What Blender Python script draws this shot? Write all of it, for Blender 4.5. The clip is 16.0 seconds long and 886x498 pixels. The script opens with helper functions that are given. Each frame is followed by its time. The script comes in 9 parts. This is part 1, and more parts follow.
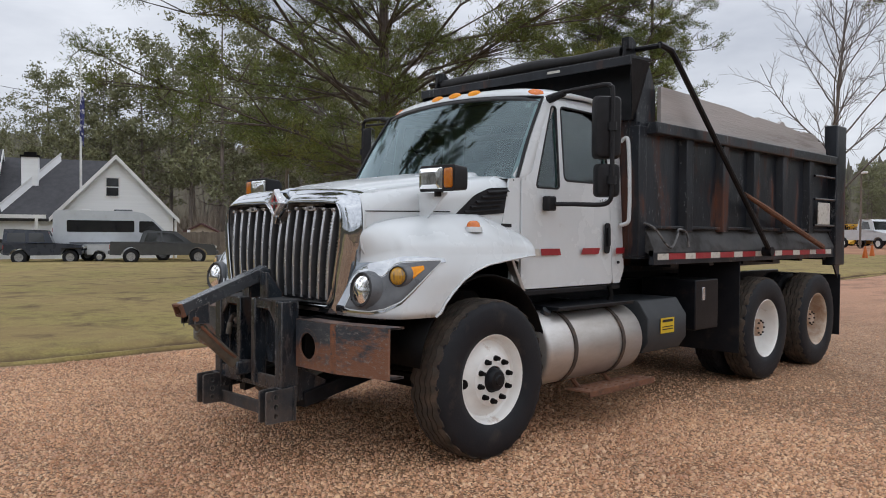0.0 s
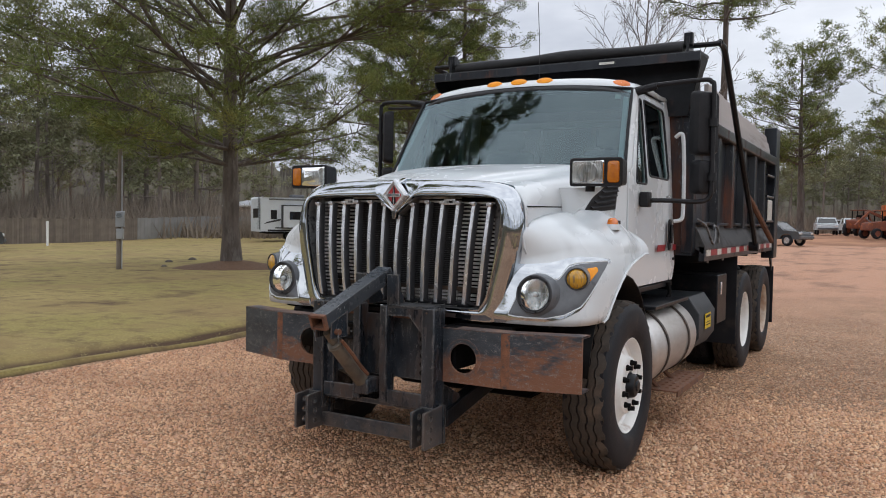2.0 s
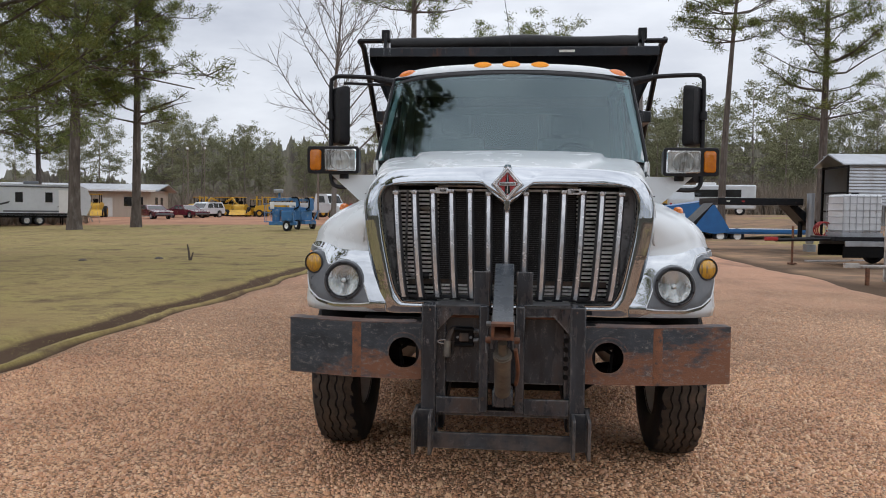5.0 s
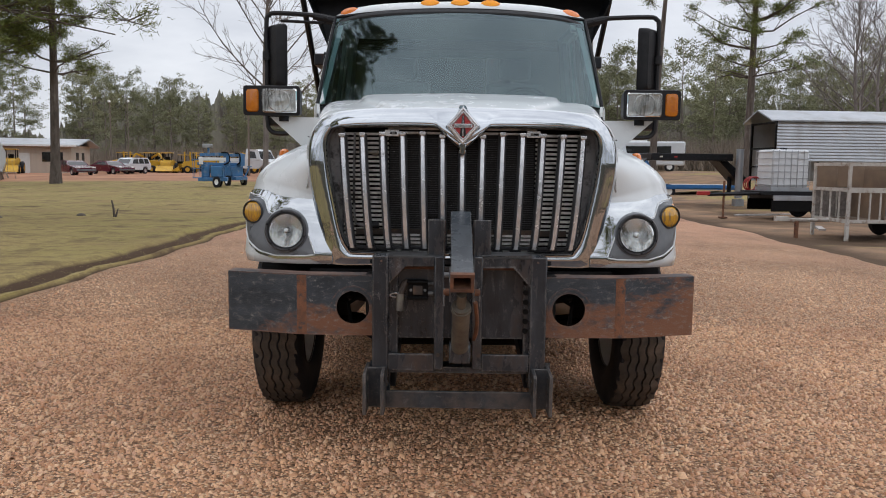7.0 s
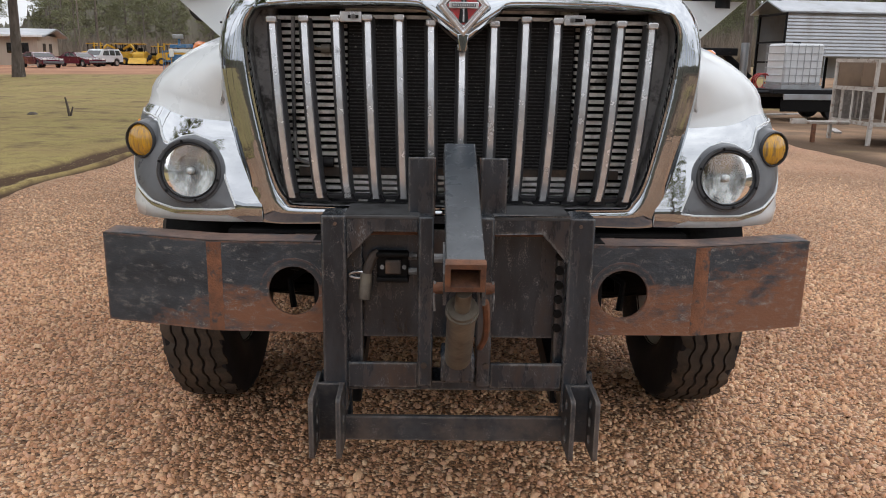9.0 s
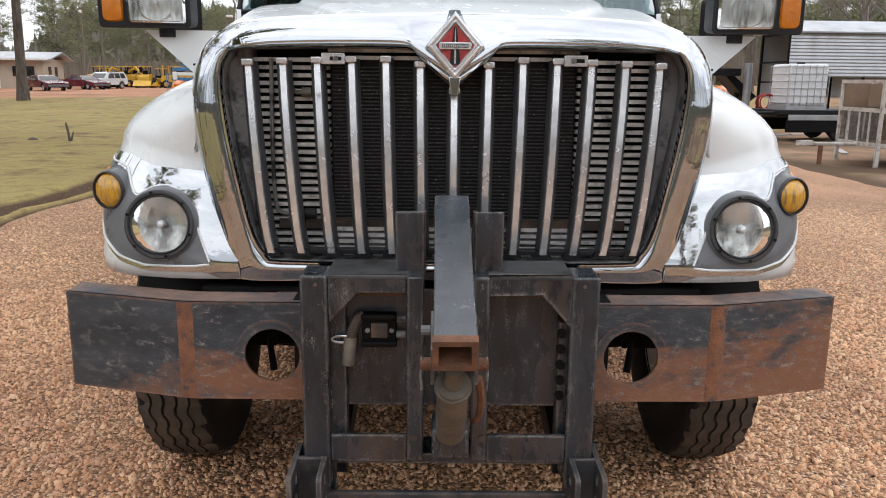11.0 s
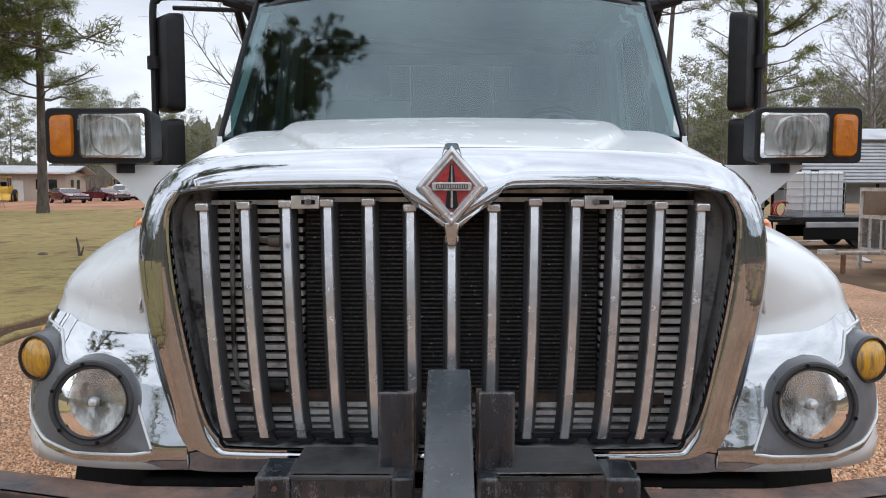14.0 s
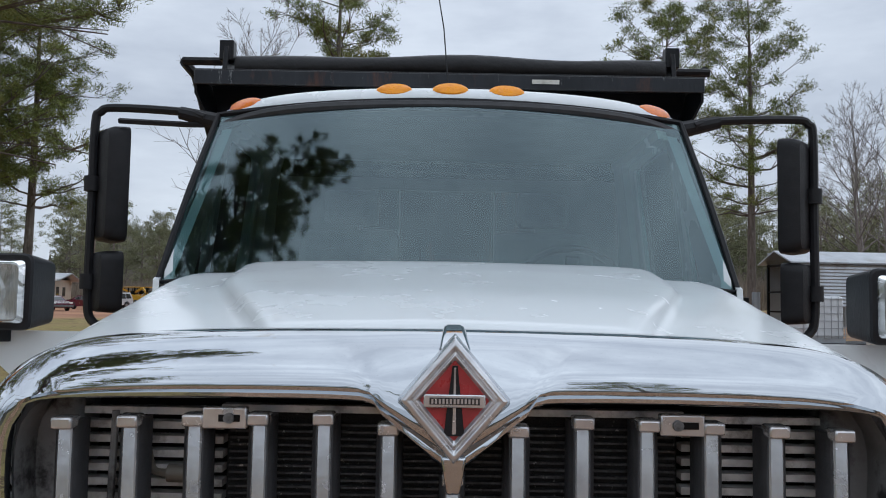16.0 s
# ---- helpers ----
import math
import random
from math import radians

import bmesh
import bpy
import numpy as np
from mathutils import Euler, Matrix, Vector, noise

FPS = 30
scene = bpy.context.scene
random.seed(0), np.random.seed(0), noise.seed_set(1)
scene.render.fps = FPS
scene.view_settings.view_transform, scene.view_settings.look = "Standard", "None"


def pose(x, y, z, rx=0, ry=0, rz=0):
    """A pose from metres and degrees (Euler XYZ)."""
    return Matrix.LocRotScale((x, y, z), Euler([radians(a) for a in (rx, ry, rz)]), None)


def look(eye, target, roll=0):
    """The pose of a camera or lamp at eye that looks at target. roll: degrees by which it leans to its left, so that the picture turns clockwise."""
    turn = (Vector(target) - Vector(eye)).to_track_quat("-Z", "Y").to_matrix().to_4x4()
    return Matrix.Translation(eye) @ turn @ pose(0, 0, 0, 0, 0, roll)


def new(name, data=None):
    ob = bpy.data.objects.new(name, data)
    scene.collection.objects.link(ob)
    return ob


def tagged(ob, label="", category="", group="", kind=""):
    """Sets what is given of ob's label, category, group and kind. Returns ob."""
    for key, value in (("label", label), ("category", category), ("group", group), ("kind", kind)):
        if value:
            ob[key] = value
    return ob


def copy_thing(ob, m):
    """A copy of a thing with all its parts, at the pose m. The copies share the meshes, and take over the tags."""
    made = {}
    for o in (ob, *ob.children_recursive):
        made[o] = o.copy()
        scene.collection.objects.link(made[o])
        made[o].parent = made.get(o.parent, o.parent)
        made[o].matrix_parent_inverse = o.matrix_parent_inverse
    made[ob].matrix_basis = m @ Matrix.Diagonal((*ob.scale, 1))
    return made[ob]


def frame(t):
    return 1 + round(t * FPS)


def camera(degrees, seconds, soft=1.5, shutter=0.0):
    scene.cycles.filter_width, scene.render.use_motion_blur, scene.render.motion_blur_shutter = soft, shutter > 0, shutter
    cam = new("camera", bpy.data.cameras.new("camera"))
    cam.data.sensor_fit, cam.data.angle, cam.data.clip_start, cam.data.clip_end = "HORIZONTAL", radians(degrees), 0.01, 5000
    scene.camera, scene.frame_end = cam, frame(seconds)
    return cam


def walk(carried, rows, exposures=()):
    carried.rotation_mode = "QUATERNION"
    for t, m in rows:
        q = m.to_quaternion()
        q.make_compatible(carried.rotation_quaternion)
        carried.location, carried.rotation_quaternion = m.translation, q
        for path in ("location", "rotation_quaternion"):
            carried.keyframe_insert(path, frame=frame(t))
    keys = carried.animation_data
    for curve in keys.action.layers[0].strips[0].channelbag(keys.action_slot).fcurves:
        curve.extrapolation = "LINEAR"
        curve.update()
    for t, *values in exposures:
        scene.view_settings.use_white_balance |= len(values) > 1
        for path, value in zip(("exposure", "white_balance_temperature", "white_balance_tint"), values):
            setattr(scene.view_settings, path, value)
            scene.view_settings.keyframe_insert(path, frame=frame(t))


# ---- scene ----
cam = camera(58.7, 16.0, soft=1.0)
PATH = [
    (0, (4.677, -3.016, 1.519), (3.25, -1.616, 1.473), 0.5),
    (0.5, (4.19, -3.303, 1.501), (2.85, -1.819, 1.453), 0.7),
    (1, (3.672, -3.604, 1.502), (2.432, -2.035, 1.448), 0.9),
    (1.5, (3.166, -3.805, 1.495), (2.04, -2.152, 1.436), 1.0),
    (2, (2.621, -3.994, 1.547), (1.622, -2.263, 1.477), 1.0),
    (2.5, (2.106, -4.169, 1.565), (1.249, -2.364, 1.491), 1.2),
    (3, (1.585, -4.257, 1.558), (0.864, -2.393, 1.47), 0.8),
    (3.2, (1.384, -4.279, 1.534), (0.722, -2.394, 1.445), 0.9),
    (5.3, (-0.026, -4.345, 1.571), (-0.155, -2.352, 1.466), 0.2),
    (5.5, (-0.036, -4.37, 1.575), (-0.14, -2.376, 1.468), -0.1),
    (6, (-0.054, -4.364, 1.571), (-0.112, -2.369, 1.447), 0.2),
    (6.5, (-0.071, -4.297, 1.553), (-0.109, -2.304, 1.394), 0.3),
    (7, (-0.073, -4.052, 1.497), (-0.083, -2.063, 1.287), 0.7),
    (7.5, (-0.033, -3.662, 1.484), (-0.026, -1.682, 1.206), 0.9),
    (8, (-0.083, -3.248, 1.474), (-0.059, -1.281, 1.113), 1.2),
    (8.2, (-0.111, -3.089, 1.49), (-0.077, -1.13, 1.089), 1.2),
    (10.3, (-0.054, -2.412, 1.559), (-0.038, -0.473, 1.069), 0.5),
    (10.5, (-0.054, -2.41, 1.571), (-0.038, -0.467, 1.098), 0.6),
    (11, (-0.051, -2.409, 1.604), (-0.033, -0.454, 1.182), 0.6),
    (11.5, (-0.043, -2.405, 1.631), (-0.025, -0.442, 1.246), 0.8),
    (12, (-0.037, -2.392, 1.647), (-0.018, -0.423, 1.295), 0.9),
    (12.5, (-0.046, -2.363, 1.651), (-0.029, -0.389, 1.326), 0.7),
    (13, (-0.065, -2.326, 1.661), (-0.062, -0.347, 1.369), 0.5),
    (13.5, (-0.057, -2.192, 1.657), (-0.071, -0.206, 1.422), 0.1),
    (14, (-0.002, -1.945, 1.698), (-0.022, 0.049, 1.54), 0.0),
    (14.5, (-0.021, -1.698, 1.717), (-0.044, 0.3, 1.642), 0.2),
    (15, (-0.053, -1.466, 1.768), (-0.067, 0.534, 1.783), 0.6),
    (15.5, (-0.014, -1.338, 1.818), (-0.016, 0.66, 1.9), 0.9),
    (16, (-0.024, -1.264, 1.852), (-0.02, 0.732, 1.979), 1.0),
]
walk(cam, [(t, look(eye, target, roll)) for t, eye, target, roll in PATH],
     [(0, 0.13, 6350, 10), (1.5, 0.23, 6350, 10), (3, 0.30, 6350, 10), (5.5, 0.21, 6350, 10), (8, 0.27, 6520, 10), (10.5, 0.76, 6620, 9.5), (12.5, 0.71, 6580, 9.5), (13.5, 0.60, 6350, 10), (14.5, 0.38, 6200, 9), (16, 0.02, 5950, 7)])

# ---- world, sun ----
world = bpy.data.worlds.new("overcast_sky")
scene.world = world
world.use_nodes = True
wn, wl = world.node_tree.nodes, world.node_tree.links
wn.clear()
w_out = wn.new("ShaderNodeOutputWorld")
w_bg = wn.new("ShaderNodeBackground")
w_sky = wn.new("ShaderNodeTexSky")
w_sky.sky_type = "NISHITA"
w_sky.sun_disc = False
w_sky.sun_elevation = radians(86)
w_sky.sun_rotation = radians(27)
w_co = wn.new("ShaderNodeTexCoord")
w_sep = wn.new("ShaderNodeSeparateXYZ")
w_map = wn.new("ShaderNodeMapping")
w_map.inputs["Scale"].default_value = (1.0, 1.0, 3.2)
w_n1 = wn.new("ShaderNodeTexNoise")
w_n1.inputs["Scale"].default_value = 2.3
w_n1.inputs["Detail"].default_value = 7.0
w_n1.inputs["Roughness"].default_value = 0.55
w_ramp = wn.new("ShaderNodeValToRGB")
w_ramp.color_ramp.elements[0].position = 0.34
w_ramp.color_ramp.elements[0].color = (0.47, 0.495, 0.560, 1)
w_ramp.color_ramp.elements[1].position = 0.66
w_ramp.color_ramp.elements[1].color = (0.82, 0.84, 0.885, 1)
w_grad = wn.new("ShaderNodeMapRange")          # overcast: the zenith is brighter than the horizon
w_grad.inputs["From Min"].default_value = 0.0
w_grad.inputs["From Max"].default_value = 0.9
w_grad.inputs["To Min"].default_value = 0.92
w_grad.inputs["To Max"].default_value = 1.33
w_mul = wn.new("ShaderNodeVectorMath")
w_mul.operation = "SCALE"
w_sc = wn.new("ShaderNodeVectorMath")
w_sc.operation = "SCALE"
w_sc.inputs["Scale"].default_value = 0.07
w_mix = wn.new("ShaderNodeMix")
w_mix.data_type = "RGBA"
w_mix.inputs[0].default_value = 0.90
wl.new(w_co.outputs["Generated"], w_map.inputs["Vector"])
wl.new(w_map.outputs["Vector"], w_n1.inputs["Vector"])
wl.new(w_n1.outputs["Fac"], w_ramp.inputs["Fac"])
wl.new(w_co.outputs["Generated"], w_sep.inputs[0])
wl.new(w_sep.outputs["Z"], w_grad.inputs["Value"])
wl.new(w_ramp.outputs["Color"], w_mul.inputs[0])
wl.new(w_grad.outputs["Result"], w_mul.inputs["Scale"])
wl.new(w_sky.outputs["Color"], w_sc.inputs[0])
wl.new(w_sc.outputs["Vector"], w_mix.inputs[6])
wl.new(w_mul.outputs["Vector"], w_mix.inputs[7])
wl.new(w_mix.outputs[2], w_bg.inputs["Color"])
w_bg.inputs["Strength"].default_value = 1.0
wl.new(w_bg.outputs["Background"], w_out.inputs["Surface"])

sun = new("sun", bpy.data.lights.new("sun", "SUN"))
sun.data.energy = 1.08
sun.data.angle = radians(160)  # thick cloud: the light comes from nearly the whole sky
sun.data.color = (1.0, 0.985, 0.97)
sun.matrix_world = look((0.5, 1.2, 20), (0, 0, 0))


# ---- materials ----
def nd(nt, kind, **kw):
    n = nt.nodes.new(kind)
    for k, v in kw.items():
        n.inputs[k].default_value = v
    return n


def mat(name, c1, c2=None, scale=6.0, rough=0.5, metal=0.0, bump=0.0, bump_scale=60.0, c3=None, c3_scale=2.0, c3_at=0.6, c3_soft=0.08,
        rough2=None, coords="Object", stretch=(1, 1, 1), per_object=0.0, per_island=0.0, coat=0.0, spec=0.5, detail=6.0, low=None, flecks=None, edge=None):
    """Two colours mixed by noise, a third in stains with an edge, fine relief, and a roughness that follows the noise."""
    m = bpy.data.materials.new(name)
    m.use_nodes = True
    nt = m.node_tree
    b = nt.nodes["Principled BSDF"]
    c2 = c2 or tuple(v * 0.85 for v in c1)
    co = nd(nt, "ShaderNodeTexCoord")
    mp = nd(nt, "ShaderNodeMapping", Scale=stretch)
    nt.links.new(co.outputs[coords], mp.inputs["Vector"])
    n1 = nd(nt, "ShaderNodeTexNoise", Scale=scale, Detail=detail, Roughness=0.6)
    nt.links.new(mp.outputs["Vector"], n1.inputs["Vector"])
    rr = nd(nt, "ShaderNodeMapRange")
    rr.inputs["From Min"].default_value, rr.inputs["From Max"].default_value = 0.33, 0.67
    nt.links.new(n1.outputs["Fac"], rr.inputs["Value"])
    mx = nt.nodes.new("ShaderNodeMix")
    mx.data_type = "RGBA"
    mx.inputs[6].default_value, mx.inputs[7].default_value = (*c1, 1), (*c2, 1)
    nt.links.new(rr.outputs["Result"], mx.inputs[0])
    col = mx.outputs[2]
    stain = None
    if c3:
        n3 = nd(nt, "ShaderNodeTexNoise", Scale=c3_scale, Detail=9.0, Roughness=0.68)
        nt.links.new(mp.outputs["Vector"], n3.inputs["Vector"])
        r3 = nd(nt, "ShaderNodeMapRange")
        r3.inputs["From Min"].default_value, r3.inputs["From Max"].default_value = c3_at - c3_soft, c3_at + c3_soft
        f3 = n3.outputs["Fac"]
        if low:  # stains gather below a height
            sp = nd(nt, "ShaderNodeSeparateXYZ")
            nt.links.new(co.outputs[coords], sp.inputs["Vector"])
            hz = nd(nt, "ShaderNodeMapRange")
            hz.inputs["From Min"].default_value, hz.inputs["From Max"].default_value = low[0], low[1]
            hz.inputs["To Min"].default_value, hz.inputs["To Max"].default_value = low[2], -low[2]
            nt.links.new(sp.outputs["Z"], hz.inputs["Value"])
            ad = nd(nt, "ShaderNodeMath")
            nt.links.new(f3, ad.inputs[0])
            nt.links.new(hz.outputs["Result"], ad.inputs[1])
            f3 = ad.outputs["Value"]
            if len(low) > 3:  # and more so towards one end
                hx = nd(nt, "ShaderNodeMath")
                hx.operation = "MULTIPLY_ADD"
                hx.inputs[1].default_value = low[3]
                nt.links.new(sp.outputs["X"], hx.inputs[0])
                nt.links.new(f3, hx.inputs[2])
                f3 = hx.outputs["Value"]
        nt.links.new(f3, r3.inputs["Value"])
        m3 = nt.nodes.new("ShaderNodeMix")
        m3.data_type = "RGBA"
        m3.inputs[7].default_value = (*c3, 1)
        nt.links.new(r3.outputs["Result"], m3.inputs[0])
        nt.links.new(col, m3.inputs[6])
        col, stain = m3.outputs[2], r3.outputs["Result"]
    if flecks:  # fine chips in patches
        fc, fs, fa = flecks
        nf = nd(nt, "ShaderNodeTexNoise", Scale=fs, Detail=4.0, Roughness=0.7)
        ng = nd(nt, "ShaderNodeTexNoise", Scale=fs * 0.09, Detail=3.0)
        nt.links.new(mp.outputs["Vector"], nf.inputs["Vector"])
        nt.links.new(mp.outputs["Vector"], ng.inputs["Vector"])
        ma = nd(nt, "ShaderNodeMath")
        ma.operation = "MULTIPLY_ADD"
        ma.inputs[1].default_value = 0.55
        nt.links.new(ng.outputs["Fac"], ma.inputs[0])
        nt.links.new(nf.outputs["Fac"], ma.inputs[2])
        rf = nd(nt, "ShaderNodeMapRange")
        rf.inputs["From Min"].default_value, rf.inputs["From Max"].default_value = fa - 0.02, fa + 0.03
        nt.links.new(ma.outputs["Value"], rf.inputs["Value"])
        mf = nt.nodes.new("ShaderNodeMix")
        mf.data_type = "RGBA"
        mf.inputs[7].default_value = (*fc, 1)
        nt.links.new(rf.outputs["Result"], mf.inputs[0])
        nt.links.new(col, mf.inputs[6])
        col = mf.outputs[2]
    if edge:  # bare metal or rust along worn edges
        ec, er, es = edge
        bv = nt.nodes.new("ShaderNodeBevel")
        bv.samples = 4
        bv.inputs["Radius"].default_value = er
        gn = nd(nt, "ShaderNodeNewGeometry")
        dt = nt.nodes.new("ShaderNodeVectorMath")
        dt.operation = "DOT_PRODUCT"
        nt.links.new(bv.outputs["Normal"], dt.inputs[0])
        nt.links.new(gn.outputs["Normal"], dt.inputs[1])
        re = nd(nt, "ShaderNodeMapRange")
        re.inputs["From Min"].default_value, re.inputs["From Max"].default_value = 0.995, 0.90
        nt.links.new(dt.outputs["Value"], re.inputs["Value"])
        ne = nd(nt, "ShaderNodeTexNoise", Scale=26.0, Detail=6.0, Roughness=0.7)
        nt.links.new(mp.outputs["Vector"], ne.inputs["Vector"])
        rn = nd(nt, "ShaderNodeMapRange")
        rn.inputs["From Min"].default_value, rn.inputs["From Max"].default_value = 0.40, 0.60
        rn.inputs["To Max"].default_value = es
        nt.links.new(ne.outputs["Fac"], rn.inputs["Value"])
        em = nd(nt, "ShaderNodeMath")
        em.operation = "MULTIPLY"
        nt.links.new(re.outputs["Result"], em.inputs[0])
        nt.links.new(rn.outputs["Result"], em.inputs[1])
        m4 = nt.nodes.new("ShaderNodeMix")
        m4.data_type = "RGBA"
        m4.inputs[7].default_value = (*ec, 1)
        nt.links.new(em.outputs["Value"], m4.inputs[0])
        nt.links.new(col, m4.inputs[6])
        col = m4.outputs[2]
    for amount, node, socket in ((per_object, "ShaderNodeObjectInfo", "Random"), (per_island, "ShaderNodeNewGeometry", "Random Per Island")):
        if amount:
            src = nd(nt, node)
            v = nd(nt, "ShaderNodeMapRange")
            v.inputs["To Min"].default_value, v.inputs["To Max"].default_value = 1 - amount, 1 + amount
            nt.links.new(src.outputs[socket], v.inputs["Value"])
            hs = nd(nt, "ShaderNodeHueSaturation")
            nt.links.new(v.outputs["Result"], hs.inputs["Value"])
            nt.links.new(col, hs.inputs["Color"])
            col = hs.outputs["Color"]
    nt.links.new(col, b.inputs["Base Color"])
    b.inputs["Metallic"].default_value = metal
    b.inputs["Specular IOR Level"].default_value = spec
    b.inputs["Coat Weight"].default_value = coat
    b.inputs["Coat Roughness"].default_value = 0.08
    r2 = rough if rough2 is None else rough2
    ro = nd(nt, "ShaderNodeMapRange")
    ro.inputs["To Min"].default_value, ro.inputs["To Max"].default_value = max(0.02, rough - 0.04), min(1, r2 + 0.04)
    nt.links.new(stain if stain is not None and rough2 is not None else rr.outputs["Result"], ro.inputs["Value"])
    nt.links.new(ro.outputs["Result"], b.inputs["Roughness"])
    if bump:
        nb = nd(nt, "ShaderNodeTexNoise", Scale=bump_scale, Detail=5.0)
        nt.links.new(mp.outputs["Vector"], nb.inputs["Vector"])
        bp = nd(nt, "ShaderNodeBump", Strength=min(1.0, bump), Distance=0.01)
        nt.links.new(nb.outputs["Fac"], bp.inputs["Height"])
        nt.links.new(bp.outputs["Normal"], b.inputs["Normal"])
    return m


def glass(name, tint, ior=1.5, rough=0.0, shine=(1, 1, 1)):
    """A thin pane: clear or tinted, with its reflection by Fresnel."""
    m = bpy.data.materials.new(name)
    m.use_nodes = True
    nt = m.node_tree
    nt.nodes.clear()
    out = nd(nt, "ShaderNodeOutputMaterial")
    tr = nd(nt, "ShaderNodeBsdfTransparent", Color=(*tint, 1))
    gl = nd(nt, "ShaderNodeBsdfGlossy", Color=(*shine, 1), Roughness=rough)
    fr = nd(nt, "ShaderNodeFresnel", IOR=ior)
    mx = nd(nt, "ShaderNodeMixShader")
    nt.links.new(fr.outputs[0], mx.inputs[0])
    nt.links.new(tr.outputs[0], mx.inputs[1])
    nt.links.new(gl.outputs[0], mx.inputs[2])
    nt.links.new(mx.outputs[0], out.inputs["Surface"])
    return m


WHITE = mat("white_paint", (0.69, 0.722, 0.738), (0.64, 0.672, 0.688), 3, 0.26, bump=0.012, bump_scale=9, c3=(0.54, 0.525, 0.495), c3_scale=5, c3_at=0.76, c3_soft=0.12, coat=0.25)
CHROME = mat("chrome", (0.53, 0.555, 0.585), (0.43, 0.455, 0.485), 5, 0.07, 1.0, bump=0.06, bump_scale=9, c3=(0.40, 0.39, 0.37), c3_scale=16, c3_at=0.70, c3_soft=0.06, rough2=0.20, stretch=(0.6, 1, 1.6))
BEZEL_CHROME = mat("rippled_chrome", (0.56, 0.58, 0.60), (0.46, 0.48, 0.50), 5, 0.08, 1.0, bump=0.12, bump_scale=7, c3=(0.40, 0.39, 0.37), c3_scale=16, c3_at=0.70, c3_soft=0.06, rough2=0.20, stretch=(0.7, 1, 1.4))
BAR_CHROME = mat("worn_chrome", (0.71, 0.72, 0.74), (0.48, 0.49, 0.51), 14, 0.24, 0.72, bump=0.05, bump_scale=40, c3=(0.16, 0.17, 0.185), c3_scale=25, c3_at=0.66, rough2=0.55, edge=((0.80, 0.81, 0.83), 0.003, 0.8))
BLACK_STEEL = mat("black_painted_steel", (0.005, 0.006, 0.008), (0.013, 0.014, 0.017), 9, 0.42, spec=0.22, bump=0.15, bump_scale=70, c3=(0.050, 0.032, 0.025), c3_scale=4.5, c3_at=0.66, c3_soft=0.07, rough2=0.75, edge=((0.085, 0.078, 0.072), 0.006, 0.7))
HITCH_STEEL = mat("scuffed_black_steel", (0.007, 0.010, 0.015), (0.031, 0.039, 0.049), 7, 0.27, spec=0.5, bump=0.06, bump_scale=80, c3=(0.070, 0.042, 0.030), c3_scale=4, c3_at=0.60, c3_soft=0.08, rough2=0.75, detail=12, flecks=((0.17, 0.175, 0.18), 300, 0.93), stretch=(1.5, 1.5, 0.5), edge=((0.19, 0.175, 0.16), 0.012, 1.0))
# Worn arm paint, paler blue-grey because the sky's sheen is in its colour
ARM_STEEL = mat("worn_black_tube_sheen", (0.034, 0.041, 0.048), (0.068, 0.078, 0.089), 5, 0.26, spec=0.5, bump=0.04, bump_scale=80, c3=(0.030, 0.034, 0.040), c3_scale=3, c3_at=0.60, c3_soft=0.12, rough2=0.5, detail=10, flecks=((0.30, 0.31, 0.32), 90, 0.97), edge=((0.16, 0.15, 0.14), 0.008, 0.8))
LOW_STEEL = mat("dusty_scuffed_steel", (0.014, 0.017, 0.022), (0.045, 0.048, 0.054), 8, 0.5, spec=0.35, bump=0.1, bump_scale=80, c3=(0.120, 0.092, 0.076), c3_scale=3, c3_at=0.52, c3_soft=0.10, rough2=0.85, detail=12, flecks=((0.16, 0.15, 0.14), 300, 0.94), edge=((0.19, 0.165, 0.145), 0.010, 1.0))
RUST_STEEL = mat("rusted_painted_steel", (0.015, 0.022, 0.031), (0.048, 0.060, 0.074), 6, 0.36, spec=0.5, bump=0.25, bump_scale=90, c3=(0.185, 0.084, 0.047), c3_scale=2.6, c3_at=0.565, c3_soft=0.045, rough2=0.8, detail=13, low=(0.62, 0.96, 0.13, 0.10), stretch=(0.8, 1, 1.7), flecks=((0.25, 0.25, 0.235), 360, 0.91), edge=((0.24, 0.12, 0.074), 0.014, 1.0))
SEAM_RUST = mat("seam_rust", (0.22, 0.092, 0.045), (0.13, 0.062, 0.038), 22, 0.85, bump=0.4, bump_scale=120, c3=(0.045, 0.048, 0.054), c3_scale=14, c3_at=0.57, c3_soft=0.05)
TOP_RUST = mat("dusty_rusted_top", (0.26, 0.165, 0.125), (0.12, 0.085, 0.075), 7, 0.7, bump=0.3, bump_scale=90, c3=(0.060, 0.066, 0.076), c3_scale=4, c3_at=0.56, c3_soft=0.07)
# Streaks in both colours stand in for reflections of the fluted lamps
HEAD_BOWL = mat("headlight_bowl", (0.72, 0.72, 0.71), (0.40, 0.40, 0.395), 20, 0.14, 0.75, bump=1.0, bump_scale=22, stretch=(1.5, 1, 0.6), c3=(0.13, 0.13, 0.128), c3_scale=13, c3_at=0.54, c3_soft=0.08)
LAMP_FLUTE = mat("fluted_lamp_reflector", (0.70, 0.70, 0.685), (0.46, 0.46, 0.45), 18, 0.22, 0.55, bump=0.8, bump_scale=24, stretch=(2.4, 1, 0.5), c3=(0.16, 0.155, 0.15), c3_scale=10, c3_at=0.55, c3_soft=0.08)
RUST = mat("bare_rust", (0.20, 0.085, 0.042), (0.11, 0.05, 0.03), 18, 0.85, bump=0.4, bump_scale=120, c3=(0.06, 0.035, 0.028), c3_scale=7, c3_at=0.6)
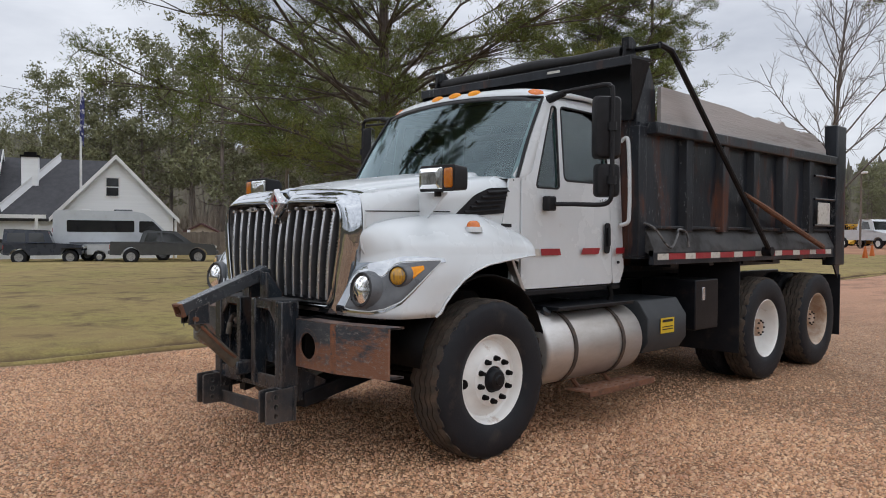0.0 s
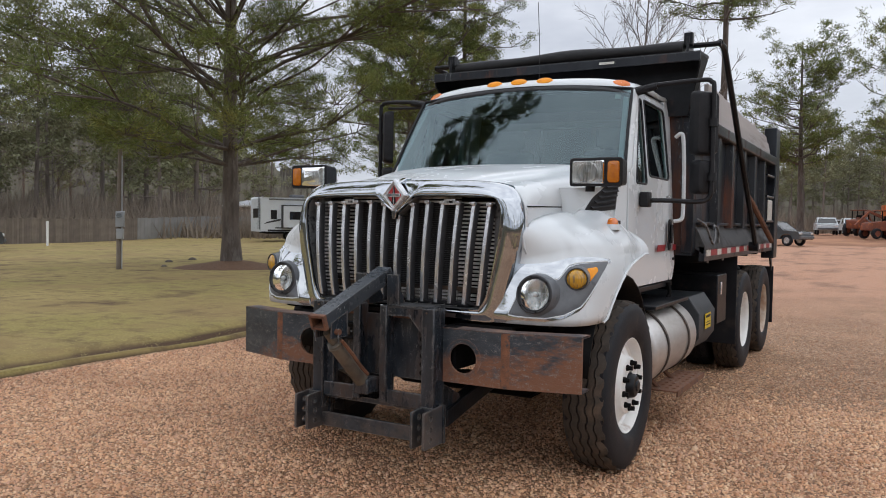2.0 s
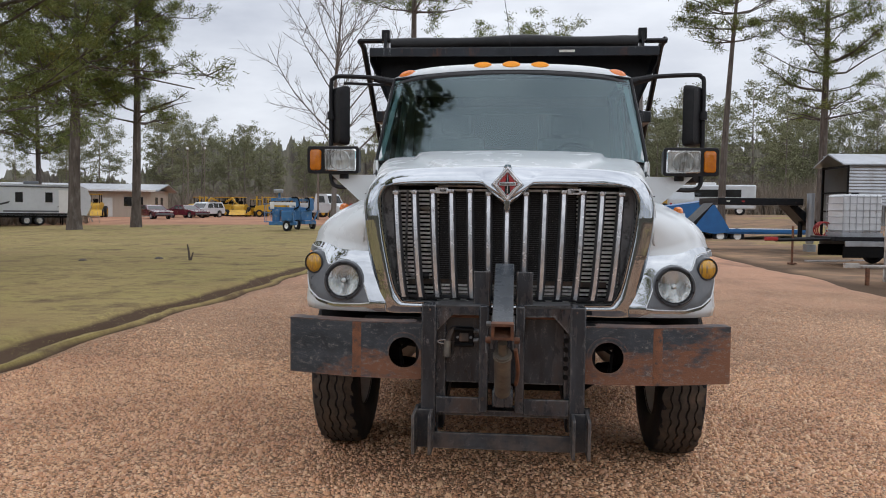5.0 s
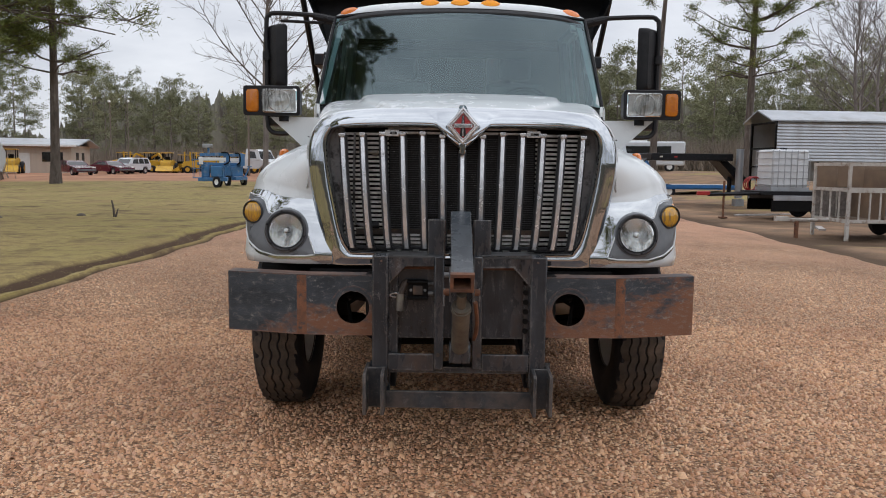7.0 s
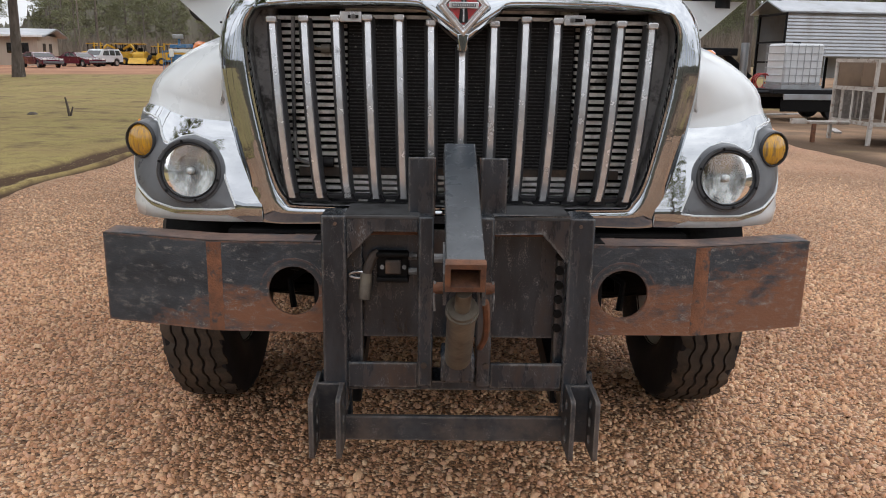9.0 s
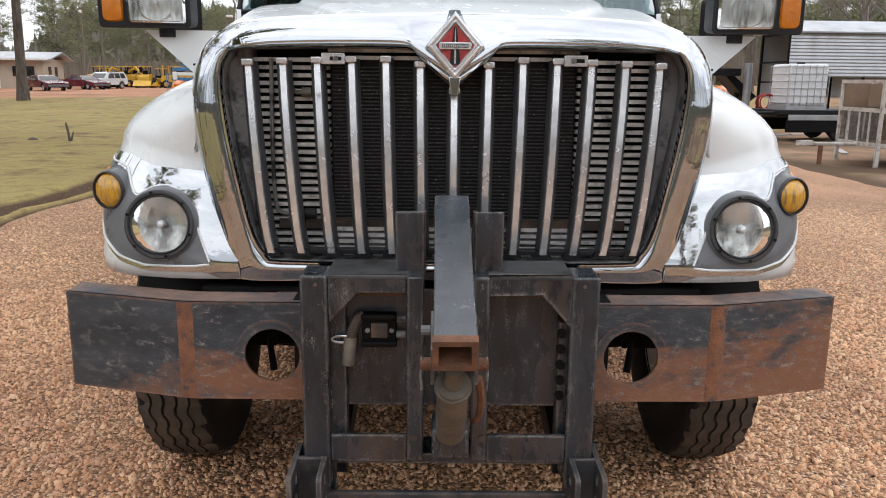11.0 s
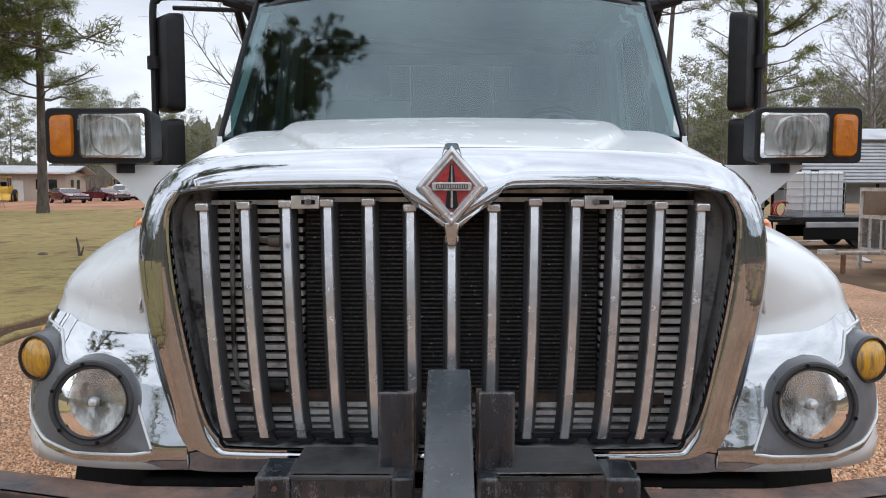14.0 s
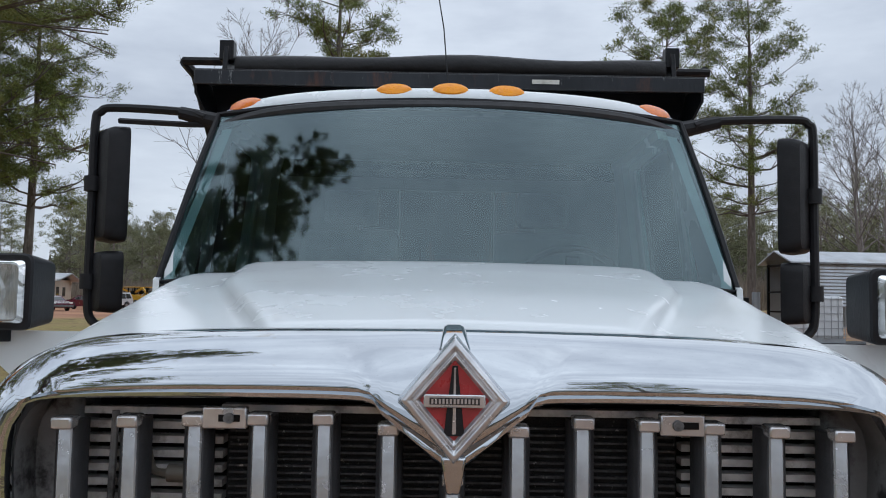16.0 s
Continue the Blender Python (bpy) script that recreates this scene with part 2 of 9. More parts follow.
BED_STEEL = mat("worn_black_bed_paint", (0.004, 0.005, 0.008), (0.022, 0.026, 0.033), 4, 0.34, spec=0.34, bump=0.12, bump_scale=50, c3=(0.125, 0.048, 0.028), c3_scale=2.3, c3_at=0.60, c3_soft=0.06, rough2=0.8, detail=12, stretch=(1, 1, 0.28), flecks=((0.13, 0.135, 0.14), 55, 0.955), edge=((0.11, 0.105, 0.105), 0.010, 0.7))
# Paler for dust and for the light that upward plates catch
LIT_DUSTY_STEEL = mat("lit_dusty_paint", (0.050, 0.052, 0.056), (0.095, 0.095, 0.096), 6, 0.6, spec=0.3, bump=0.1, c3=(0.02, 0.019, 0.019), c3_scale=3, c3_at=0.55)
RUBBER = mat("tyre_rubber", (0.009, 0.010, 0.014), (0.016, 0.017, 0.020), 7, 0.6, spec=0.25, bump=0.15, bump_scale=90, c3=(0.055, 0.044, 0.036), c3_scale=5, c3_at=0.68, c3_soft=0.12)
TREAD = mat("dusty_tyre_tread", (0.050, 0.043, 0.037), (0.085, 0.070, 0.058), 9, 0.85, spec=0.2, bump=0.25, bump_scale=90, c3=(0.14, 0.105, 0.078), c3_scale=7, c3_at=0.60, c3_soft=0.12)
DARK_PLASTIC = mat("black_plastic", (0.008, 0.008, 0.010), (0.014, 0.014, 0.016), 20, 0.5, spec=0.28, bump=0.15, bump_scale=220)
GREY_PLASTIC = mat("grey_lamp_housing", (0.100, 0.107, 0.117), (0.135, 0.143, 0.154), 12, 0.30, bump=0.05)
TANK_GREY = mat("dirty_cooler_tank", (0.21, 0.212, 0.215), (0.12, 0.121, 0.123), 9, 0.6, bump=0.2, bump_scale=60, c3=(0.02, 0.02, 0.021), c3_scale=12, c3_at=0.56, c3_soft=0.06)
RING_GREY = mat("dark_grey_lamp_ring", (0.030, 0.031, 0.034), (0.045, 0.046, 0.050), 20, 0.45, spec=0.4, bump=0.15, bump_scale=150)
CYL_TAN = mat("dusty_cylinder_paint", (0.16, 0.14, 0.11), (0.09, 0.08, 0.065), 8, 0.5, bump=0.15, c3=(0.05, 0.04, 0.035), c3_scale=5, c3_at=0.58)
# Grease, darkened to near-black so the shade below is in the colour
DARK_UNDER = mat("shaded_greasy_underbody", (0.003, 0.003, 0.004), (0.007, 0.0065, 0.006), 9, 0.6, spec=0.12, bump=0.3, bump_scale=40, c3=(0.022, 0.016, 0.013), c3_scale=4, c3_at=0.68)
ALUMINIUM = mat("dull_aluminium", (0.60, 0.585, 0.57), (0.48, 0.465, 0.45), 4, 0.40, 0.75, bump=0.06, bump_scale=30, c3=(0.36, 0.32, 0.28), c3_scale=3, c3_at=0.60, c3_soft=0.2, rough2=0.6, stretch=(1, 0.3, 1))
RIM_WHITE = mat("white_wheel_paint", (0.82, 0.82, 0.80), (0.74, 0.73, 0.70), 9, 0.42, bump=0.06, bump_scale=50, c3=(0.34, 0.22, 0.14), c3_scale=7, c3_at=0.70, c3_soft=0.1)
RIM_RUSTY = mat("rust_streaked_wheel_paint", (0.62, 0.56, 0.48), (0.50, 0.40, 0.30), 8, 0.55, bump=0.1, bump_scale=50, c3=(0.28, 0.13, 0.06), c3_scale=5, c3_at=0.54, c3_soft=0.15)
GREY_WOOD = mat("weathered_grey_board", (0.44, 0.41, 0.395), (0.33, 0.31, 0.295), 3, 0.85, bump=0.35, bump_scale=40, c3=(0.16, 0.13, 0.11), c3_scale=3, c3_at=0.62, stretch=(1, 0.12, 1.6))
TARP = mat("black_tarp", (0.008, 0.008, 0.009), (0.014, 0.014, 0.015), 12, 0.5, spec=0.3, bump=0.5, bump_scale=25)
AMBER = mat("amber_lens", (0.92, 0.36, 0.012), (0.80, 0.27, 0.008), 40, 0.30, coat=0.0, spec=0.3, bump=0.15, bump_scale=90)
DARK_AMBER = mat("dark_amber_lens", (0.52, 0.165, 0.008), (0.40, 0.115, 0.006), 30, 0.16, coat=0.5, bump=0.2, bump_scale=70)
MARKER_ORANGE = mat("orange_marker_lens", (0.80, 0.21, 0.02), (0.66, 0.15, 0.012), 40, 0.14, coat=0.5, bump=0.15, bump_scale=90)
YELLOW_LENS = mat("yellow_ribbed_lens", (0.66, 0.34, 0.020), (0.46, 0.25, 0.035), 13, 0.10, coat=0.6, stretch=(7, 7, 0.4), c3=(0.22, 0.14, 0.05), c3_scale=8, c3_at=0.56, bump=0.4, bump_scale=14)
RED_TAPE = mat("red_reflective_tape", (0.34, 0.022, 0.030), (0.27, 0.020, 0.026), 30, 0.4, c3=(0.22, 0.15, 0.12), c3_scale=14, c3_at=0.66)
WHITE_TAPE = mat("silver_reflective_tape", (0.62, 0.60, 0.55), (0.5, 0.48, 0.43), 30, 0.4, c3=(0.26, 0.22, 0.18), c3_scale=14, c3_at=0.64)
REFLECTOR = mat("lamp_reflector", (0.88, 0.89, 0.90), (0.74, 0.75, 0.76), 40, 0.40, 0.55, bump=0.25, bump_scale=60)
LENS_GLASS = glass("lamp_lens_glass", (0.86, 0.88, 0.88), 1.55, 0.03)
WIND_GLASS = glass("tinted_windscreen_glass", (0.46, 0.64, 0.64), 2.0, 0.0, (0.75, 0.94, 1.0))
SIDE_GLASS = glass("side_window_glass", (0.82, 0.90, 0.885), 1.7, 0.0, (0.86, 0.98, 0.98))
EMBLEM_RED = mat("red_enamel", (0.40, 0.035, 0.04), (0.30, 0.03, 0.035), 30, 0.3, coat=0.3)
CORE = mat("radiator_core", (0.007, 0.007, 0.008), (0.016, 0.016, 0.016), 120, 0.7, bump=0.6, bump_scale=300, c3=(0.26, 0.25, 0.23), c3_scale=90, c3_at=0.66, c3_soft=0.04)
CORE_FIN = mat("dusty_fin_edges", (0.105, 0.105, 0.110), (0.040, 0.040, 0.044), 90, 0.55, 0.3, c3=(0.50, 0.49, 0.46), c3_scale=80, c3_at=0.64, c3_soft=0.03)
RUST_STRAP = mat("rusty_dark_strap", (0.060, 0.042, 0.032), (0.030, 0.024, 0.021), 9, 0.7, bump=0.2, c3=(0.15, 0.085, 0.050), c3_scale=7, c3_at=0.58)
FIN = mat("cooler_fin_metal", (0.72, 0.715, 0.70), (0.48, 0.475, 0.46), 30, 0.45, 0.25, bump=0.1, c3=(0.10, 0.085, 0.075), c3_scale=14, c3_at=0.60)
SEAT_GREY = mat("grey_seat_cloth", (0.10, 0.105, 0.11), (0.14, 0.145, 0.15), 30, 0.9, bump=0.2)
CAB_GREY = mat("grey_cab_trim", (0.16, 0.165, 0.17), (0.12, 0.125, 0.13), 8, 0.7)
YELLOW_STICKER = mat("yellow_sticker", (0.72, 0.50, 0.02), (0.60, 0.42, 0.02), 20, 0.5)
BOX_GREY = mat("dark_grey_box_paint", (0.030, 0.034, 0.039), (0.045, 0.050, 0.055), 8, 0.5, spec=0.3, bump=0.1, c3=(0.11, 0.09, 0.075), c3_scale=5, c3_at=0.68)


# ---- mesh helpers ----
class Geo:
    """Gathers points and faces for one mesh."""

    def __init__(self):
        self.v, self.f = [], []

    def add(self, verts, faces, m=None):
        k = len(self.v)
        self.v += [tuple(m @ Vector(p)) if m else tuple(p) for p in verts]
        self.f += [tuple(i + k for i in f) for f in faces]
        return self

    def box(self, c, s, m=None):
        x, y, z = (q / 2 for q in s)
        p = [(c[0] + i * x, c[1] + j * y, c[2] + k * z) for i in (-1, 1) for j in (-1, 1) for k in (-1, 1)]
        return self.hexa(p, m)

    def hexa(self, p, m=None):
        return self.add(p, [(0, 1, 3, 2), (4, 6, 7, 5), (0, 4, 5, 1), (2, 3, 7, 6), (0, 2, 6, 4), (1, 5, 7, 3)], m)

    def grid(self, rows, close_u=False, close_v=False, flip=False, cap=False):
        nr, nc = len(rows), len(rows[0])
        faces = []
        for i in range(nr if close_v else nr - 1):
            for j in range(nc if close_u else nc - 1):
                a, b = i * nc + j, i * nc + (j + 1) % nc
                c, d = ((i + 1) % nr) * nc + (j + 1) % nc, ((i + 1) % nr) * nc + j
                faces.append((d, c, b, a) if flip else (a, b, c, d))
        if cap:
            faces += [tuple(range(nc))[::-1], tuple(range((nr - 1) * nc, nr * nc))]
        return self.add([p for r in rows for p in r], faces)

    def cyl(self, p0, p1, r0, r1=None, seg=16, cap=True):
        p0, p1 = Vector(p0), Vector(p1)
        r1 = r0 if r1 is None else r1
        q = (p1 - p0).to_track_quat("Z", "Y")
        rows = [[p + q @ Vector((r * math.cos(a), r * math.sin(a), 0)) for a in (2 * math.pi * k / seg for k in range(seg))] for p, r in ((p0, r0), (p1, r1))]
        return self.grid(rows, close_u=True, cap=cap)

    def tube(self, pts, r, seg=8, cap=True):
        pts = [Vector(p) for p in pts]
        rs = r if isinstance(r, (list, tuple)) else [r] * len(pts)
        rows, side = [], None
        for i, p in enumerate(pts):
            d = (pts[min(i + 1, len(pts) - 1)] - pts[max(i - 1, 0)]).normalized()
            if side is None:
                side = d.orthogonal().normalized()
            side = (side - d * side.dot(d)).normalized()
            up = d.cross(side)
            rows.append([p + (side * math.cos(a) + up * math.sin(a)) * rs[i] for a in (2 * math.pi * k / seg for k in range(seg))])
        return self.grid(rows, close_u=True, cap=cap)

    def lathe(self, prof, c, axis, seg=40):
        """prof: (radius, distance along the axis)."""
        q = Vector(axis).to_track_quat("Z", "Y")
        c = Vector(c)
        rows = [[c + q @ Vector((r * math.cos(a), r * math.sin(a), h)) for a in (2 * math.pi * k / seg for k in range(seg))] for r, h in prof]
        return self.grid(rows, close_u=True)

    def plate(self, outer, holes, place, thick):
        """A flat plate with holes: outlines as (u, v), place(u, v, w) puts them in space, w from 0 to thick."""
        bm = bmesh.new()
        loops = []
        for o in [outer, *holes]:
            vs = [bm.verts.new((u, v, 0)) for u, v in o]
            for a, b in zip(vs, vs[1:] + vs[:1]):
                bm.edges.new((a, b))
            loops.append(len(o))
        bmesh.ops.triangle_fill(bm, use_beauty=True, use_dissolve=False, edges=bm.edges[:])
        bm.verts.ensure_lookup_table()
        bm.normal_update()
        n = len(bm.verts)
        flat = [(v.co.x, v.co.y) for v in bm.verts]
        tris = [tuple(v.index for v in (f.verts if f.normal.z > 0 else reversed(f.verts))) for f in bm.faces]
        bm.free()
        verts = [place(u, v, 0.0) for u, v in flat] + [place(u, v, thick) for u, v in flat]
        faces = [t[::-1] for t in tris] + [tuple(i + n for i in t) for t in tris]
        k = 0
        for c in loops:
            faces += [(k + i, k + (i + 1) % c, n + k + (i + 1) % c, n + k + i) for i in range(c)]
            k += c
        return self.add(verts, faces)

    def mesh(self, name, material, smooth=True, angle=35):
        me = bpy.data.meshes.new(name)
        me.from_pydata(self.v, [], self.f)
        me.materials.append(material)
        me.update()
        if smooth:
            me.polygons.foreach_set("use_smooth", [True] * len(me.polygons))
            me.set_sharp_from_angle(angle=radians(angle))
        return me


def part(name, geo, material, parent=None, label="", bevel=0.0, smooth=True, solid=0.0, angle=35):
    """Links a Geo as one mesh object, under a thing or a part."""
    ob = new(name, geo.mesh(name, material, smooth, angle))
    if parent:
        ob.parent = parent
    if solid:
        md = ob.modifiers.new("thickness", "SOLIDIFY")
        md.thickness, md.offset = solid, -1
    if bevel:
        md = ob.modifiers.new("bevel", "BEVEL")
        md.width, md.segments, md.limit_method, md.angle_limit = bevel, 2, "ANGLE", radians(40)
        md.harden_normals = False
    return tagged(ob, label)


def thing(name, label, category, group="", m=None):
    ob = new(name)
    ob.empty_display_size = 0.3
    if m:
        ob.matrix_basis = m
    return tagged(ob, label, category, group)


def spline(pts, n):
    """A smooth line through pts, n steps from each to the next."""
    pts = [Vector(p) for p in pts]
    out = []
    for i in range(len(pts) - 1):
        p0, p1, p2, p3 = pts[max(i - 1, 0)], pts[i], pts[i + 1], pts[min(i + 2, len(pts) - 1)]
        for k in range(n):
            t = k / n
            out.append(0.5 * ((2 * p1) + (p2 - p0) * t + (2 * p0 - 5 * p1 + 4 * p2 - p3) * t * t + (3 * p1 - p0 - 3 * p2 + p3) * t ** 3))
    return out + [pts[-1]]


def lerp(x, xs, ys):
    return float(np.interp(x, xs, ys))


def circle(cx, cy, r, n=24):
    return [(cx + r * math.cos(2 * math.pi * k / n), cy + r * math.sin(2 * math.pi * k / n)) for k in range(n)]


def round_poly(pts, r, n=5):
    """Rounds the corners of a polygon in the plane."""
    out = []
    for i, p in enumerate(pts):
        p, a, b = Vector(p), Vector(pts[i - 1]), Vector(pts[(i + 1) % len(pts)])
        ra = min(r, (a - p).length * 0.45, (b - p).length * 0.45)
        s, e = p + (a - p).normalized() * ra, p + (b - p).normalized() * ra
        for k in range(n + 1):
            t = k / n
            q = s * (1 - t) ** 2 + p * 2 * t * (1 - t) + e * t * t
            out.append((q.x, q.y))
    return out


def terrain(x, y):
    """The wide fall of the land: down towards the house, up towards the back yard."""
    ease = lambda v: max(0.0, min(1.0, v)) ** 2 * (3 - 2 * max(0.0, min(1.0, v)))
    side = 1 - ease((y - 28) / 22)
    fall = -0.004 * max(0.0, min(math.hypot(x, y), 160) - 30) - 0.009 * max(0.0, min(-x, 90) - 10)
    return fall * side + ease((y - 22) / 45) * lerp(x, (-60, -30, 5, 12, 21), (0.15, 0.25, 0.25, 0.45, 1.25)) + 0.62 * ease((y - 56) / 26) * lerp(x, (-12, -5, 12, 21), (0, 1, 1, 0)) - 0.42 * math.exp(-((x + 41) ** 2 + (y - 46) ** 2) / 190)

# ---- ground ----
def position_mask(nt, axis, lo, hi, wobble, scale):
    """0 below lo, 1 above hi along a world axis, with a ragged edge."""
    g = nd(nt, "ShaderNodeNewGeometry")
    sep = nd(nt, "ShaderNodeSeparateXYZ")
    nt.links.new(g.outputs["Position"], sep.inputs[0])
    n = nd(nt, "ShaderNodeTexNoise", Scale=scale, Detail=6.0)
    nt.links.new(g.outputs["Position"], n.inputs["Vector"])
    a = nd(nt, "ShaderNodeMath")
    a.operation = "MULTIPLY_ADD"
    a.inputs[1].default_value = wobble
    nt.links.new(n.outputs["Fac"], a.inputs[0])
    nt.links.new(sep.outputs[axis], a.inputs[2])
    r = nd(nt, "ShaderNodeMapRange")
    r.inputs["From Min"].default_value, r.inputs["From Max"].default_value = lo + wobble / 2, hi + wobble / 2
    nt.links.new(a.outputs[0], r.inputs["Value"])
    return r.outputs["Result"]


def noise_mix(nt, vec, scale, a, b, lo=0.35, hi=0.65, detail=6.0):
    n = nd(nt, "ShaderNodeTexNoise", Scale=scale, Detail=detail, Roughness=0.65)
    nt.links.new(vec, n.inputs["Vector"])
    r = nd(nt, "ShaderNodeMapRange")
    r.inputs["From Min"].default_value, r.inputs["From Max"].default_value = lo, hi
    nt.links.new(n.outputs["Fac"], r.inputs["Value"])
    return colour_mix(nt, r.outputs["Result"], a, b), n.outputs["Fac"]


def colour_mix(nt, fac, a, b):
    m = nt.nodes.new("ShaderNodeMix")
    m.data_type = "RGBA"
    if fac is not None:
        nt.links.new(fac, m.inputs[0])
    for i, c in ((6, a), (7, b)):
        if isinstance(c, tuple):
            m.inputs[i].default_value = (*c, 1)
        else:
            nt.links.new(c, m.inputs[i])
    return m.outputs[2]


def lawn_material():
    m = bpy.data.materials.new("dormant_lawn_and_dirt")
    m.use_nodes = True
    nt = m.node_tree
    b = nt.nodes["Principled BSDF"]
    pos = nd(nt, "ShaderNodeNewGeometry").outputs["Position"]
    fine, h = noise_mix(nt, pos, 38.0, (0.235, 0.182, 0.076), (0.425, 0.332, 0.142))
    green, _ = noise_mix(nt, pos, 30.0, (0.205, 0.175, 0.062), (0.350, 0.285, 0.107))
    n = nd(nt, "ShaderNodeTexNoise", Scale=0.22, Detail=5.0)
    nt.links.new(pos, n.inputs["Vector"])
    r = nd(nt, "ShaderNodeMapRange")
    r.inputs["From Min"].default_value, r.inputs["From Max"].default_value = 0.40, 0.62
    nt.links.new(n.outputs["Fac"], r.inputs["Value"])
    grass = colour_mix(nt, r.outputs["Result"], fine, green)
    grass, _ = noise_mix(nt, pos, 3.2, grass, (0.165, 0.118, 0.062), 0.48, 0.70, 9.0)
    grass, _ = noise_mix(nt, pos, 0.33, grass, (0.275, 0.200, 0.092), 0.47, 0.66, 6.0)
    bare, _ = noise_mix(nt, pos, 0.9, grass, (0.125, 0.082, 0.050), 0.53, 0.68, 10.0)
    dirt, _ = noise_mix(nt, pos, 0.6, (0.160, 0.112, 0.080), (0.330, 0.205, 0.125), 0.35, 0.62, 10.0)
    far, _ = noise_mix(nt, pos, 0.25, (0.44, 0.230, 0.138), (0.29, 0.155, 0.098), 0.4, 0.6, 8.0)
    c = colour_mix(nt, position_mask(nt, "Y", 51.0, 54.0, 4.0, 0.25), bare, far)
    right = position_mask(nt, "X", 6.6, 7.6, 1.6, 0.7)
    patch, _ = noise_mix(nt, pos, 0.09, dirt, grass, 0.52, 0.60, 5.0)
    c = colour_mix(nt, right, c, patch)
    # bare soil of the little trench beside the driveway
    sep = nd(nt, "ShaderNodeSeparateXYZ")
    nt.links.new(pos, sep.inputs[0])
    r2 = nd(nt, "ShaderNodeMapRange")
    r2.inputs["From Min"].default_value, r2.inputs["From Max"].default_value = -0.004, -0.045
    nt.links.new(sep.outputs["Z"], r2.inputs["Value"])
    near = nd(nt, "ShaderNodeMapRange")
    near.inputs["From Min"].default_value, near.inputs["From Max"].default_value = -6.2, -5.8
    nt.links.new(sep.outputs["X"], near.inputs["Value"])
    both = nd(nt, "ShaderNodeMath")
    both.operation = "MULTIPLY"
    nt.links.new(r2.outputs["Result"], both.inputs[0])
    nt.links.new(near.outputs["Result"], both.inputs[1])
    c = colour_mix(nt, both.outputs[0], c, (0.095, 0.062, 0.040))
    nt.links.new(c, b.inputs["Base Color"])
    b.inputs["Roughness"].default_value = 0.95
    b.inputs["Specular IOR Level"].default_value = 0.15
    nb = nd(nt, "ShaderNodeTexNoise", Scale=24.0, Detail=8.0)
    nt.links.new(pos, nb.inputs["Vector"])
    bp = nd(nt, "ShaderNodeBump", Strength=0.4, Distance=0.02)
    nt.links.new(nb.outputs["Fac"], bp.inputs["Height"])
    nt.links.new(bp.outputs["Normal"], b.inputs["Normal"])
    return m


def gravel_material(name, cell):
    m = bpy.data.materials.new(name)
    m.use_nodes = True
    nt = m.node_tree
    b = nt.nodes["Principled BSDF"]
    pos = nd(nt, "ShaderNodeNewGeometry").outputs["Position"]
    v = nd(nt, "ShaderNodeTexVoronoi", Scale=cell)
    nt.links.new(pos, v.inputs["Vector"])
    ramp = nt.nodes.new("ShaderNodeValToRGB")
    e = ramp.color_ramp.elements
    e[0].position, e[0].color = 0.0, (0.066, 0.037, 0.018, 1)
    e[1].position, e[1].color = 1.0, (0.72, 0.56, 0.40, 1)
    for p, c in ((0.25, (0.35, 0.180, 0.092)), (0.5, (0.51, 0.283, 0.153)), (0.75, (0.62, 0.384, 0.228))):
        q = e.new(p)
        q.color = (*c, 1)
    sp = nd(nt, "ShaderNodeSeparateColor")
    nt.links.new(v.outputs["Color"], sp.inputs[0])
    nt.links.new(sp.outputs[0], ramp.inputs["Fac"])
    big, _ = noise_mix(nt, pos, 0.55, (1.13, 1.10, 1.07), (0.70, 0.65, 0.60), 0.38, 0.66, 7.0)
    mul = nt.nodes.new("ShaderNodeMix")
    mul.data_type, mul.blend_type = "RGBA", "MULTIPLY"
    mul.inputs[0].default_value = 1.0
    nt.links.new(ramp.outputs["Color"], mul.inputs[6])
    nt.links.new(big, mul.inputs[7])
    d = nd(nt, "ShaderNodeMapRange")
    d.inputs["From Min"].default_value, d.inputs["From Max"].default_value = 0.0, 0.75
    d.inputs["To Min"].default_value, d.inputs["To Max"].default_value = 1.0, 0.0
    nt.links.new(v.outputs["Distance"], d.inputs["Value"])
    # dark joints: the shade in the gaps between the stones, put into the colour
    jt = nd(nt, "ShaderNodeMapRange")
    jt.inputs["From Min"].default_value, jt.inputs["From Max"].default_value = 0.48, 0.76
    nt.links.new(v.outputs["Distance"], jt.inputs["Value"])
    gap_shade = nd(nt, "ShaderNodeRGB")
    gap_shade.outputs[0].default_value = (0.180, 0.097, 0.057, 1)
    stones = colour_mix(nt, jt.outputs["Result"], mul.outputs[2], gap_shade.outputs[0])
    # towards the back yard the stones give way to rutted red-brown dirt
    mp = nd(nt, "ShaderNodeMapping", Scale=(0.55, 0.22, 1))
    nt.links.new(pos, mp.inputs["Vector"])
    dirt, _ = noise_mix(nt, mp.outputs["Vector"], 1.3, (0.54, 0.290, 0.180), (0.27, 0.142, 0.088), 0.50, 0.66, 9.0)
    fine, _ = noise_mix(nt, pos, 24.0, (0.80, 0.80, 0.80), (1.15, 1.15, 1.15))
    m2 = nt.nodes.new("ShaderNodeMix")
    m2.data_type, m2.blend_type = "RGBA", "MULTIPLY"
    m2.inputs[0].default_value = 1.0
    nt.links.new(dirt, m2.inputs[6])
    nt.links.new(fine, m2.inputs[7])
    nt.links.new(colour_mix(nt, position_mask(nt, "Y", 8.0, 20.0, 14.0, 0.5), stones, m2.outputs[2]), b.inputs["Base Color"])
    b.inputs["Roughness"].default_value = 0.72
    b.inputs["Specular IOR Level"].default_value = 0.35
    bp = nd(nt, "ShaderNodeBump", Strength=0.9, Distance=0.012)
